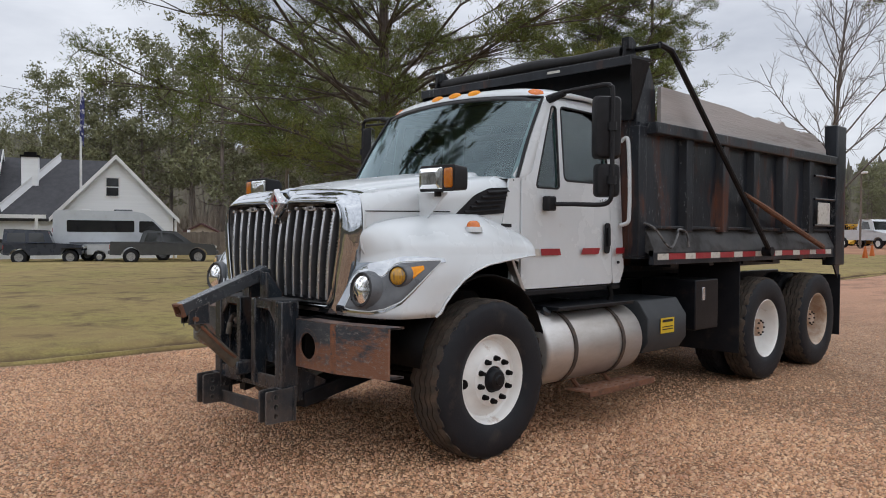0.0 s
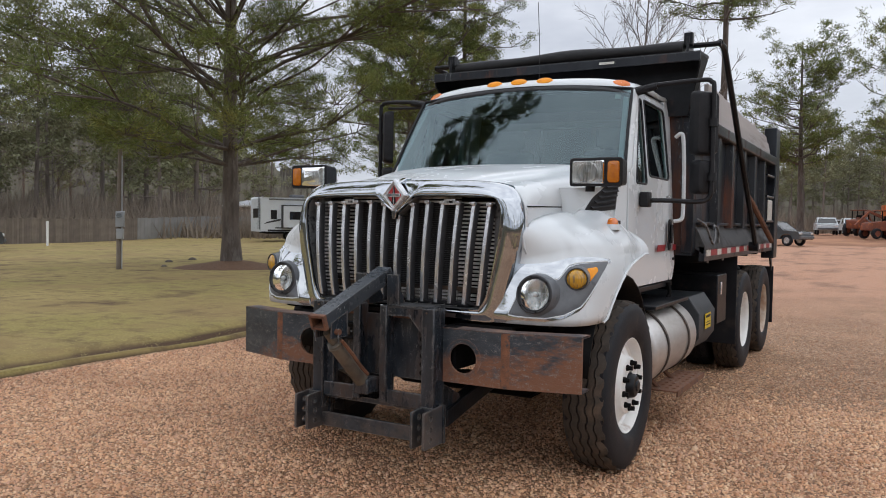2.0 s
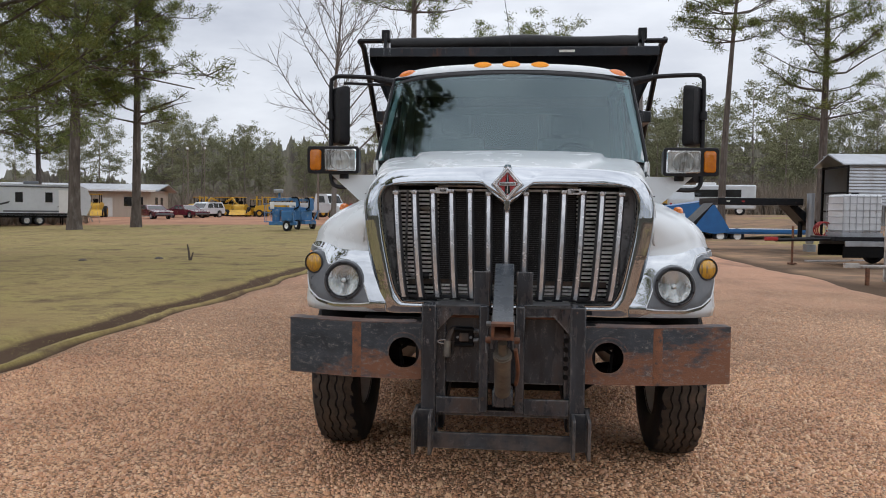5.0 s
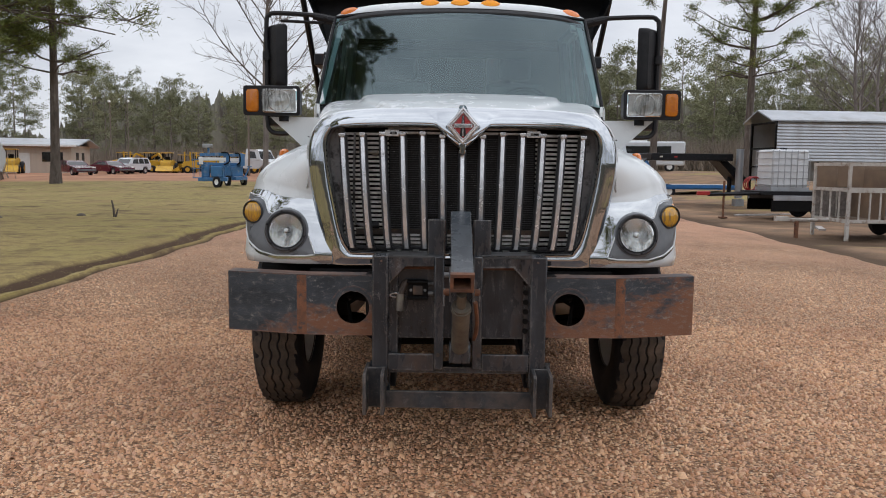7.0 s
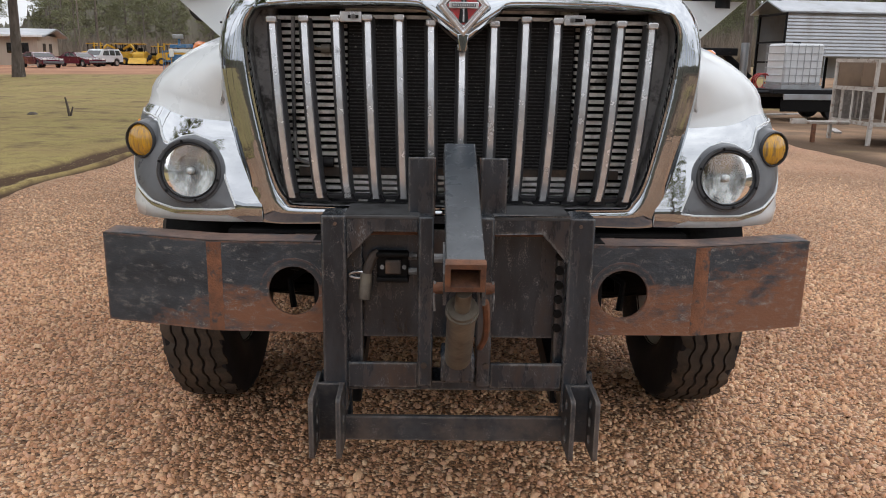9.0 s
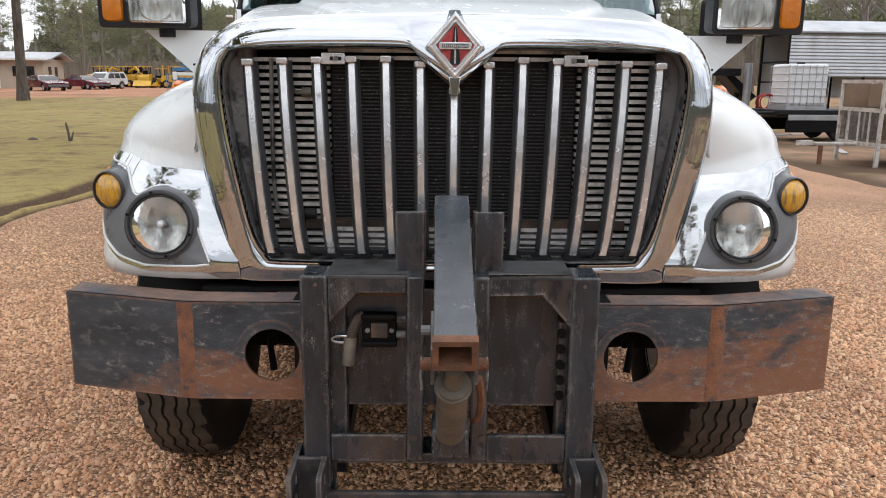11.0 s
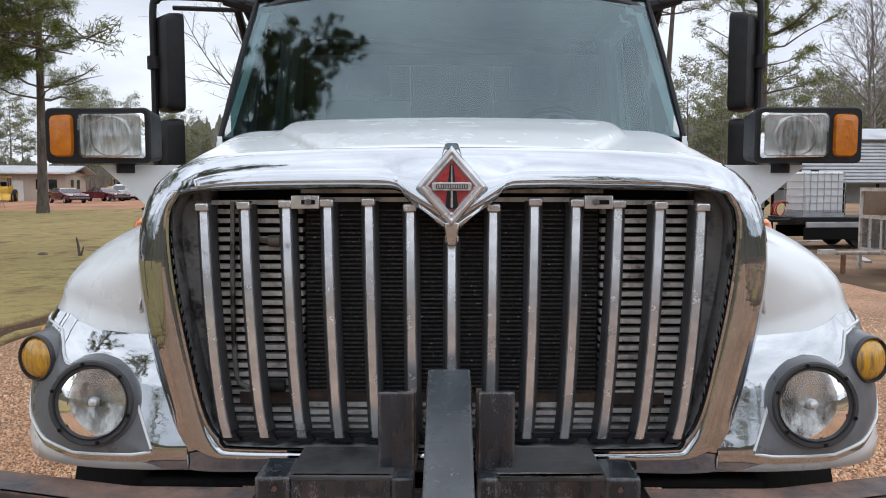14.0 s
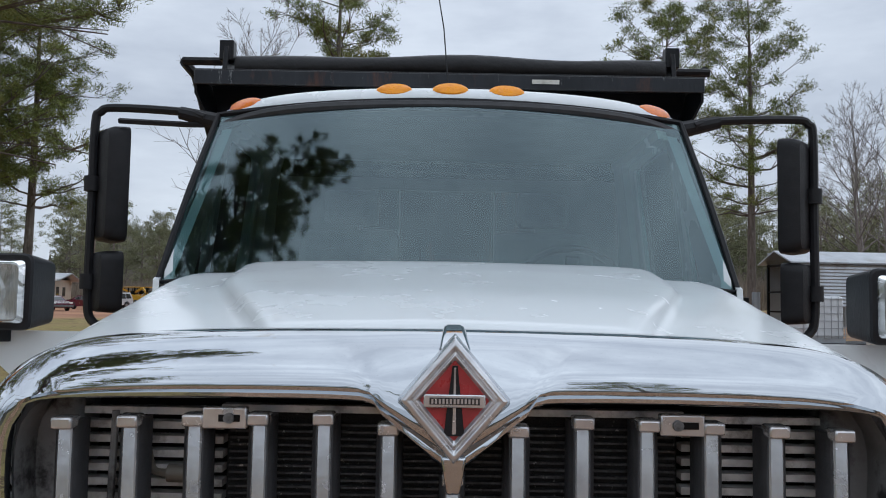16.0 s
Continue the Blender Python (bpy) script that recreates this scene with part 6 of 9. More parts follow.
# hydraulic coupling in the frame's opening
valve = part("hydraulic_coupling", Geo().box((-0.215, -0.185, 0.885), (0.100, 0.05, 0.098)).box((-0.215, -0.205, 0.927), (0.104, 0.04, 0.014)).box((-0.215, -0.205, 0.845), (0.104, 0.04, 0.016)), DARK_UNDER, hitch, "greasy hydraulic coupling", bevel=0.004)
part("coupling_body", Geo().box((-0.213, -0.212, 0.886), (0.050, 0.02, 0.045)), RUST_STRAP, valve, bevel=0.004)
for x in (-0.248, -0.178):
    part("coupling_bolt", Geo().cyl((x, -0.218, 0.886), (x, -0.205, 0.886), 0.007, seg=8), TANK_GREY, valve)
for z in (0.918, 0.868):
    part("coupling_nut", Geo().cyl((-0.165, -0.195, z), (-0.138, -0.195, z), 0.012, seg=8), TANK_GREY, valve)
part("hose_elbow", Geo().tube(spline([(-0.262, -0.195, 0.925), (-0.280, -0.205, 0.915), (-0.292, -0.215, 0.885), (-0.298, -0.218, 0.865)], 4), 0.016, 10), RUST_STRAP, valve)
part("hose_end", Geo().cyl((-0.298, -0.218, 0.866), (-0.304, -0.228, 0.785), 0.019, 0.022, seg=14), CYL_TAN, valve, "short hose with dusty tan end")
part("dust_cap_loop", Geo().tube([(-0.322 - 0.030 * math.cos(a), -0.225, 0.862 + 0.010 * math.sin(a)) for a in (2 * math.pi * k / 16 for k in range(17))], 0.0035, 5), BAR_CHROME, valve)
for k in range(6):
    part("frame_stud", Geo().cyl((0.318, -0.224, 0.69 + 0.048 * k), (0.318, -0.212, 0.69 + 0.048 * k), 0.014, seg=10), DARK_UNDER, hitch)
for x in (-0.39, 0.37):
    part("frame_bolt", Geo().cyl((x, FY - 0.006, 1.035), (x, FY + 0.004, 1.035), 0.006, seg=6), RUST_STRAP, hitch)

# dump bed
bed = part("bed_floor", Geo().box((0, 4.92, 1.34), (2.34, 4.50, 0.08)), BED_STEEL, truck, "black rust-stained steel dump bed")
RIBS = (3.40, 4.08, 4.74, 5.44, 6.16)
for s in (1, -1):
    part("side_panel", Geo().box((s * 1.165, 4.80, 1.90), (0.02, 4.25, 1.06)), BED_STEEL, bed, "flat steel side panel")
    part("top_rail", Geo().box((s * 1.215, 4.83, 2.385), (0.13, 4.11, 0.10)), BED_STEEL, bed, bevel=0.012)
    part("lower_ledge", Geo().hexa([(s * x, y, z) for y in (2.78, 6.86) for x, z in ((1.17, 1.36), (1.255, 1.30), (1.17, 1.56), (1.262, 1.375))]), LIT_DUSTY_STEEL, bed, bevel=0.005)
    part("ledge_rail", Geo().box((s * 1.195, 4.80, 1.565), (0.06, 4.05, 0.025)), BED_STEEL, bed, bevel=0.004)
    part("lower_rail", Geo().box((s * 1.235, 4.83, 1.312), (0.05, 4.10, 0.125)), BED_STEEL, bed, bevel=0.004)
    for y in RIBS:
        part("side_rib", Geo().hexa([(s * x, y + dy, z) for x, w in ((1.165, 0.085), (1.245, 0.058)) for dy in (-w, w) for z in (1.53, 2.345)]), BED_STEEL, bed, "raised side rib" if y == RIBS[0] else "", bevel=0.006)
    part("front_post", Geo().box((s * 1.13, 2.72, 1.86), (0.10, 0.12, 1.08)), BED_STEEL, bed, bevel=0.006)
    part("front_riser", Geo().plate([(2.66, 2.40), (2.96, 2.40), (2.94, 2.72), (2.86, 2.90), (2.66, 2.92)], [], lambda y, z, w, s=s: (s * 1.13 + w, y, z), 0.02), BED_STEEL, bed)
    part("tail_post", Geo().box((s * 1.20, 6.98, 1.98), (0.16, 0.30, 1.66)), BED_STEEL, bed, "tall black tail post", bevel=0.012)
    part("tail_corner", Geo().plate([(6.20, 1.25), (6.84, 1.25), (7.10, 0.95), (7.12, 1.25)], [], lambda y, z, w, s=s: (s * 1.21 + w, y, z), 0.02), BED_STEEL, bed)
    # stripes of reflective tape
    y, k = 2.84, 0
    while y < 6.80:
        n = 0.18 if k % 2 == 0 else 0.285
        part("tape_strip", Geo().box((s * 1.2615, y + n / 2, 1.318), (0.004, min(n, 6.84 - y) - 0.003, 0.052)), WHITE_TAPE if k % 2 == 0 else RED_TAPE, bed)
        y, k = y + n, k + 1
    # side board above the rail
    part("side_board", Geo().plate([(2.92, 2.435), (6.62, 2.435), (6.62, 2.50), (6.46, 2.58), (6.40, 2.565), (6.30, 2.640), (5.95, 2.652), (5.90, 2.635), (5.46, 2.668), (5.42, 2.700), (5.36, 2.705), (5.30, 2.672), (4.80, 2.690), (4.72, 2.675), (4.2, 2.712), (3.60, 2.722), (3.56, 2.735), (2.92, 2.745)], [], lambda y, z, w, s=s: (s * 1.185 + w, y, z), 0.04), GREY_WOOD, bed, "weathered grey wooden side board", bevel=0.004)
    # tarp arm and its strut
    xa = s * 1.315 if s > 0 else -1.36
    arm = part("tarp_arm", Geo().tube([(xa, 4.90, 1.34), (xa, 4.60, 1.60), (xa, 2.98, 2.97), (xa, 2.90, 3.03), (xa, 2.72, 3.045)], 0.026, 8), BLACK_STEEL, truck, "long black tarp arm")
    part("arm_pivot", Geo().cyl((s * 1.25, 4.90, 1.34), (xa + s * 0.03, 4.90, 1.34), 0.05, seg=14), BLACK_STEEL, arm)
    part("arm_strut", Geo().tube([(xa - s * 0.03, 4.36, 1.905), (xa - s * 0.03, 4.9, 1.765), (xa - s * 0.04, 6.42, 1.375)], [0.017, 0.030, 0.030], 8), RUST, arm, "rusty spring strut")
    if s > 0:
        part("white_plate", Geo().box((1.262, 6.49, 1.755), (0.012, 0.36, 0.25)), WHITE_TAPE, bed, "plain white plate", bevel=0.01)
        for z in (1.62, 1.92, 2.18):
            part("ladder_rung", Geo().tube([(1.255, 6.22, z), (1.255, 6.83, z)], 0.014, 8), BED_STEEL, bed)
        part("hose_loop", Geo().tube(spline([(1.20, 2.72, 1.60), (1.26, 2.80, 1.55), (1.28, 2.95, 1.42), (1.28, 3.05, 1.40), (1.27, 3.15, 1.50), (1.24, 3.22, 1.55), (1.26, 3.32, 1.52), (1.26, 3.36, 1.40)], 4), 0.010, 8), TANK_GREY, bed, "looped grey hose")
part("head_board", Geo().box((0, 2.72, 1.98), (2.24, 0.06, 1.31)), BED_STEEL, bed)
for x in (-0.85, -0.3, 0.3, 0.85):
    part("head_rib", Geo().box((x, 2.68, 2.05), (0.10, 0.06, 1.4)), BED_STEEL, bed)
part("tail_gate", Geo().box((0, 7.02, 1.95), (2.28, 0.08, 1.2)), BED_STEEL, bed)
part("bed_sill", Geo().box((0.42, 4.9, 1.22), (0.12, 4.4, 0.16)).box((-0.42, 4.9, 1.22), (0.12, 4.4, 0.16)), BED_STEEL, bed)
for y in (3.2, 3.9, 4.6, 5.3, 6.0, 6.7):
    part("floor_beam", Geo().box((0, y, 1.27), (2.40, 0.08, 0.10)), BED_STEEL, bed)
# cab shield in front of the head board
shield = part("cab_shield", Geo().hexa([(x, y, z) for x in (-1.222, 1.222) for y, z in ((2.445, 2.905), (2.445, 2.935), (2.76, 2.92), (2.76, 2.95))]), BLACK_STEEL, truck, "black cab shield over the roof", bevel=0.004)
part("shield_lip", Geo().box((0, 2.450, 2.893), (2.444, 0.018, 0.072)), BED_STEEL, shield, "scraped front lip", bevel=0.004)
part("shield_back", Geo().plate([(-1.21, 2.925), (1.21, 2.925), (1.185, 2.78), (1.085, 2.46), (-1.085, 2.46), (-1.185, 2.78)], [], lambda x, z, w: (x, 2.70 + w, z), 0.03), BLACK_STEEL, shield)
for s in (1, -1):
    part("shield_gusset", Geo().hexa([(s * (x + dx), y, z) for dx in (-0.012, 0.0) for x, y, z in ((1.222, 2.46, 2.82), (1.222, 2.46, 2.91), (1.085, 2.70, 2.46), (1.222, 2.74, 2.91))]), BLACK_STEEL, shield)
part("tarp_roll", Geo().tube([(x, 2.60 + 0.012 * math.sin(5 * x), 2.995 + 0.010 * math.sin(3 * x + 1)) for x in (-1.06 + 0.106 * k for k in range(21))], [0.058 + 0.008 * math.sin(7 * k) for k in range(21)], 12), TARP, truck, "rolled black tarp")
part("tarp_bar", Geo().tube([(-1.36, 2.70, 3.045), (-1.0, 2.70, 3.045), (1.0, 2.70, 3.03), (1.33, 2.70, 3.03)], 0.022, 8), BLACK_STEEL, truck)
for s in (1, -1):
    part("roll_bracket", Geo().plate([(2.52, 2.93), (2.70, 2.93), (2.70, 3.08), (2.64, 3.13), (2.55, 3.08)], [], lambda y, z, w, s=s: (s * 1.10 + w - 0.012, y, z), 0.024).box((s * 1.10, 2.58, 3.06), (0.07, 0.06, 0.10)), BLACK_STEEL, truck, "tarp roll bracket", bevel=0.004)
part("shield_plate", Geo().box((0.46, 2.438, 2.895), (0.13, 0.006, 0.02)), WHITE_TAPE, truck)

bed.matrix_basis = Matrix.Translation((0, 0.03, -0.015)) @ Matrix.Diagonal((0.965, 1.012, 1.01, 1))

# ---- trees ----
BARK = mat("pine_bark", (0.130, 0.105, 0.090), (0.062, 0.050, 0.043), 5, 0.95, bump=0.9, bump_scale=14, stretch=(1, 1, 0.25), c3=(0.175, 0.155, 0.140), c3_scale=4, c3_at=0.60)
TWIG = mat("bare_twigs", (0.20, 0.175, 0.165), (0.13, 0.112, 0.104), 3, 0.95, per_island=0.2)
NEEDLE = mat("pine_needles", (0.175, 0.205, 0.056), (0.105, 0.130, 0.042), 1.2, 0.75, per_island=0.30, c3=(0.20, 0.185, 0.050), c3_scale=0.5, c3_at=0.58, spec=0.25)
# Far foliage, bark and brush: distance haze is put into these paler colours
FAR_NEEDLE = mat("hazed_pine_foliage", (0.255, 0.258, 0.148), (0.185, 0.190, 0.114), 0.08, 0.9, per_island=0.14, spec=0.1)
FAR_BARK = mat("hazed_far_bark", (0.225, 0.188, 0.163), (0.16, 0.137, 0.122), 0.6, 0.95, spec=0.1)
BRUSH = mat("hazed_brown_brush", (0.275, 0.228, 0.182), (0.210, 0.174, 0.140), 0.3, 0.95, per_island=0.12, spec=0.1)


def on_land(x, y, turn=0.0):
    return pose(x, y, terrain(x, y) - 0.1, 0, 0, turn)


def fan(rng, centres, dirs, n, length, width, spread, loose):
    """n thin needles at each centre, spread about its direction."""
    k = len(centres)
    d = dirs[:, None, :] + rng.normal(0, spread, (k, n, 3))
    d /= np.linalg.norm(d, axis=2, keepdims=True) + 1e-9
    side = np.cross(d, rng.normal(0, 1, (k, n, 3)))
    side /= np.linalg.norm(side, axis=2, keepdims=True) + 1e-9
    ln = length * rng.uniform(0.6, 1.25, (k, n, 1))
    c = centres[:, None, :] + rng.normal(0, loose, (k, n, 3)) * (1, 1, 0.6)
    co = np.stack([c - side * width, c + side * width, c + d * ln], 2)
    return co.reshape(-1, 3)


def pine(seed, height, r, clear, spread, whorls, limb_n, twig_n, tuft_n, needle_n, length, width, lean=0.3, droop=0.0, dead=0, twigs=True, crown=0.38, clump=4, loose=0.06):
    """Trunk and limbs as a Geo, needles as an array of triangle corners. clear: where the crown begins."""
    rng = np.random.default_rng(seed)
    g = Geo()
    bend = rng.normal(0, lean, 2)
    def axis(z):
        t = z / height
        return Vector((bend[0] * t * t + 0.10 * math.sin(4 * t + seed), bend[1] * t * t + 0.10 * math.cos(3 * t + seed), z))
    n = 14 if twigs else 6
    g.tube([axis(height * k / n) for k in range(n + 1)], [r * (1.35 if k == 0 else 1) * (1 - 0.90 * (k / n) ** 1.15) for k in range(n + 1)], 10 if twigs else 5)
    centres, dirs = [], []
    for w in range(whorls):
        f = (w + rng.uniform(-0.3, 0.3)) / whorls
        z = clear + (height - clear) * max(0.0, min(0.985, f))
        t = (z - clear) / (height - clear)
        reach = spread * math.sqrt(max(0.06, 1 - ((t - crown) / (1.04 - crown)) ** 2))
        for b in range(limb_n if t < 0.85 else 3):
            az = rng.uniform(0, 2 * math.pi)
            ln = reach * rng.uniform(0.55, 1.15)
            rise = (0.30 + 0.5 * t) * ln * rng.uniform(0.5, 1.2) - droop * ln * (1 - t)
            d = Vector((math.cos(az), math.sin(az), 0))
            side = Vector((-d.y, d.x, 0)) * rng.normal(0, 0.16) * ln
            p0 = axis(z)
            pts = [p0 + d * ln * q + side * q * q + Vector((0, 0, rise * (q ** 1.5 if droop == 0 else math.sin(q * 1.6)))) + Vector(rng.normal(0, 0.022, 3)) * ln * (q > 0) for q in (0, 0.25, 0.5, 0.75, 1.0)]
            lr = max(0.012, r * 0.26 * (1 - t) * (ln / spread) + 0.01)
            g.tube(pts if twigs else pts[::2], [lr, lr * 0.8, lr * 0.6, lr * 0.42, lr * 0.2][::1 if twigs else 2], 5 if twigs else 3, cap=False)
            if w < dead and rng.random() < 0.6:
                continue
            # rounded clumps of needles on short side shoots
            for c in range(clump):
                q = min(1.0, rng.uniform(0.32, 1.05)) if c else 1.0
                j = min(3, int(q * 4))
                hub = pts[j].lerp(pts[j + 1], q * 4 - j) + Vector(rng.normal(0, 0.045, 3)) * ln + Vector((0, 0, 0.06 * ln * rng.random()))
                if twigs:
                    g.tube([pts[j], hub], [lr * 0.4 + 0.004, 0.008], 3, cap=False)
                for k in range(max(1, twig_n // clump)):
                    td = Vector(rng.normal(0, 1, 3)) + d * 0.5
                    td.z = td.z * 0.55 + 0.30
                    td.normalize()
                    tl = rng.uniform(0.3, 0.8) * (0.45 + 0.10 * spread)
                    if twigs:
                        g.tube([hub, hub + td * tl], [lr * 0.25 + 0.003, 0.004], 3, cap=False)
                    for u in range(tuft_n):
                        centres.append(hub + td * tl * rng.uniform(0.35, 1.05) + Vector(rng.normal(0, 0.06, 3)))
                        dirs.append(td + Vector((0, 0, 0.25)))
    co = fan(rng, np.array(centres), np.array(dirs), needle_n, length, width, 0.8 if loose < 0.15 else 1.5, loose)
    return g, co


def tri_faces(co):
    return np.arange(len(co)).reshape(-1, 3)


def pine_tree(label, g, co, m):
    t = thing("pine_tree", label, "tree")
    part("trunk", g, BARK, t, "grey-brown scaly trunk and limbs")
    c = new("crown", bulk("crown", co, tri_faces(co), [NEEDLE]))
    c.parent = t
    tagged(c, "dark green needle clumps")
    t.matrix_basis = m
    return t


big = pine_tree("broad dark green pine with low spreading limbs on the lawn", *pine(3, 16.0, 0.27, 3.0, 8.2, 18, 7, 30, 4, 20, 0.19, 0.0110, lean=0.6, loose=0.14, clump=6, crown=0.30, droop=0.10), pose(-15.3, 14.0, 0))
# ring of fallen needles at its foot
STRAW = mat("pine_straw", (0.16, 0.085, 0.045), (0.10, 0.055, 0.032), 20, 0.95, bump=0.8, bump_scale=90)
straw = Geo().lathe([(0.0, 0.26), (0.5, 0.20), (0.9, 0.13), (1.4, 0.06), (1.9, -0.04)], (-15.3, 14.0, 0.0), (0, 0, 1), 40)
tagged(part("pine_straw_mound", straw, STRAW), "rust-brown mound of pine straw round the tree foot", "pine straw")
tall_a = pine_tree("tall pine with bare lower trunk and high crown", *pine(11, 21.0, 0.40, 8.0, 5.8, 18, 7, 24, 4, 11, 0.26, 0.022, loose=0.20), on_land(-28.0, 44.0))
tall_b = pine_tree("slender tall pine with open clumped crown", *pine(12, 23.0, 0.32, 7.2, 4.2, 16, 5, 18, 3, 11, 0.26, 0.022, dead=2, loose=0.20), on_land(-25.6, 47.3))
tall_c = pine_tree("slender tall pine with bare trunk and sparse top", *pine(13, 22.0, 0.26, 12.5, 3.8, 10, 5, 16, 3, 12, 0.26, 0.022, dead=1, loose=0.18), on_land(-6.0, 41.0))
copy_thing(tall_c, on_land(14.2, 51.0, 80))
copy_thing(tall_b, on_land(21.5, 53.0, 40))
tall_d = pine_tree("tall pine standing far back at the yard", *pine(14, 18.2, 0.34, 6.8, 5.0, 15, 6, 12, 3, 9, 0.30, 0.036, loose=0.24), on_land(3.8, 76.0, 130))
copy_thing(tall_d, on_land(-5.6, 79.0, 290))
copy_thing(tall_d, on_land(-52.0, 78.0, 30))
# pines beside and behind the camera, which the windscreen and the chrome mirror
copy_thing(tall_a, pose(-7.6, -0.2, 0, 0, 0, 60) @ Matrix.Diagonal((0.35, 0.35, 1, 1)))
copy_thing(tall_b, pose(-12.5, -7.5, 0, 0, 0, 10) @ Matrix.Diagonal((0.7, 0.7, 1, 1)))
copy_thing(tall_d, pose(-14.5, -22.0, 0, 0, 0, 200) @ Matrix.Diagonal((0.6, 0.6, 1, 1)))
copy_thing(tall_b, pose(9.0, -30.0, 0, 0, 0, 300))


def bare(seed, height, r, first, depth=5):
    """A leafless tree, forking again and again."""
    rng = np.random.default_rng(seed)
    g = Geo()
    def grow(p, d, ln, rad, level):
        n = 4 if level < 4 else 2
        pts = [p]
        dd = d.copy()
        for k in range(n):
            dd = (dd + Vector(rng.normal(0, 0.09, 3)) + Vector((0, 0, 0.07))).normalized()
            pts.append(pts[-1] + dd * ln / n)
        g.tube(pts, [rad * (1 - 0.42 * k / n) for k in range(n + 1)], 7 if level < 2 else 4 if level < 3 else 3, cap=False)
        if level >= depth:
            return
        for k in range(4 if level < 3 else 3):
            j = n if k == 0 else int(rng.integers(n // 2, n + 1))
            spread = 0.18 if k == 0 else 0.52
            q = (dd + Vector(rng.normal(0, spread, 3))).normalized()
            q.z = max(q.z, 0.02)
            grow(pts[j], q.normalized(), ln * rng.uniform(0.55, 0.80), max(0.0045, rad * (0.62 if k == 0 else 0.42)), level + 1)
    grow(Vector((0, 0, 0)), Vector((0, 0, 1)), first, r, 0)
    return g


def leader(seed, height, r, first, reach, limbs):
    """A leafless hardwood with one leader and long rising limbs that split into fine twigs."""
    rng = np.random.default_rng(seed)
    g = Geo()
    def grow(p, d, ln, rad, level):
        n = (7, 6, 4, 2)[level]
        pts, dirs, dd = [p], [], d.normalized()
        for k in range(n):
            dd = (dd + Vector(rng.normal(0, 0.085, 3)) + Vector((0, 0, 0.05))).normalized()
            pts.append(pts[-1] + dd * ln / n)
            dirs.append(dd.copy())
        tip = max(0.006, rad * 0.22)
        g.tube(pts, [rad + (tip - rad) * (k / n) ** 0.9 for k in range(n + 1)], (6, 5, 3, 3)[level], cap=False)
        if level == 3:
            return
        for k in range((0, 9, 6)[level] if level else 0):
            q = rng.uniform(0.22, 1.0) * n
            j = min(n - 1, int(q))
            side = dirs[j].cross(Vector(rng.normal(0, 1, 3))).normalized()
            grow(pts[j].lerp(pts[j + 1], q - j), dirs[j] + side * rng.uniform(0.5, 1.1), ln * rng.uniform(0.26, 0.48) * (1.15 - 0.5 * q / n), max(0.009, rad * 0.42), level + 1)
    top = Vector((0.5, 0.3, height))
    axis = [Vector((0, 0, 0)).lerp(top, k / 10) + Vector((0.12 * math.sin(k), 0.12 * math.cos(1.3 * k), 0)) * (k > 0) for k in range(11)]
    g.tube(axis, [r * (1.25 if k == 0 else 1) * (1 - 0.93 * k / 10) for k in range(11)], 8, cap=False)
    for k in range(limbs):
        f = first / height + (0.93 - first / height) * (k / limbs) ** 0.85
        q = f * 10
        j = min(9, int(q))
        az = k * 2.4 + rng.normal(0, 0.3)
        up = 0.55 + 0.9 * f
        grow(axis[j].lerp(axis[j + 1], q - j), Vector((math.cos(az), math.sin(az), up)), reach * rng.uniform(0.75, 1.1) * (1.12 - 0.85 * f), max(0.02, r * 0.46 * (1.1 - f)), 1)
    return g


def bare_tree(label, g, m):
    t = thing("bare_tree", label, "tree")
    part("trunk", g, TWIG, t, "grey leafless trunk and branches")
    t.matrix_basis = m
    return t


oak = bare_tree("leafless grey hardwood with fine spreading branches", leader(5, 16.0, 0.17, 3.4, 8.4, 27), on_land(-10.2, 39.2))
oak2 = bare_tree("leafless slender hardwood behind the yard", leader(8, 13.5, 0.13, 3.8, 6.2, 16), on_land(24.5, 42.0))
copy_thing(oak, on_land(30.0, 55.0, 70))
copy_thing(oak2, on_land(33.0, 48.0, 150))
copy_thing(oak, on_land(38.0, 70.0, 200))

# the woods all round: one object
rng = np.random.default_rng(21)
kinds = []
for k in range(5):
    g, co = pine(40 + k, 20.0, 0.22, (6, 5, 8, 3.5, 6)[k], (3.8, 4.4, 3.6, 4.0, 4.6)[k], 12, 4, 9, 2, 6, 0.30, 0.100, loose=0.36, dead=1, twigs=False, clump=3)
    tv = np.array(g.v)
    tf = []
    for f in g.f:
        tf += [(f[0], f[i], f[i + 1]) for i in range(1, len(f) - 1)]
    kinds.append((tv, np.array(tf), co))
hg = []
for k in range(2):
    g = bare(60 + k, 13, 0.13, 3.8, 3)
    tf = []
    for f in g.f:
        tf += [(f[0], f[i], f[i + 1]) for i in range(1, len(f) - 1)]
    tv, tf = np.array(g.v), np.array(tf)
    hg.append((tv, tf))
VV, FF, MM = [], [], []
count = 0


def put(v, f, mi):
    global count
    VV.append(v)
    FF.append(f + count)
    MM.append(np.full(len(f), mi))
    count += len(v)


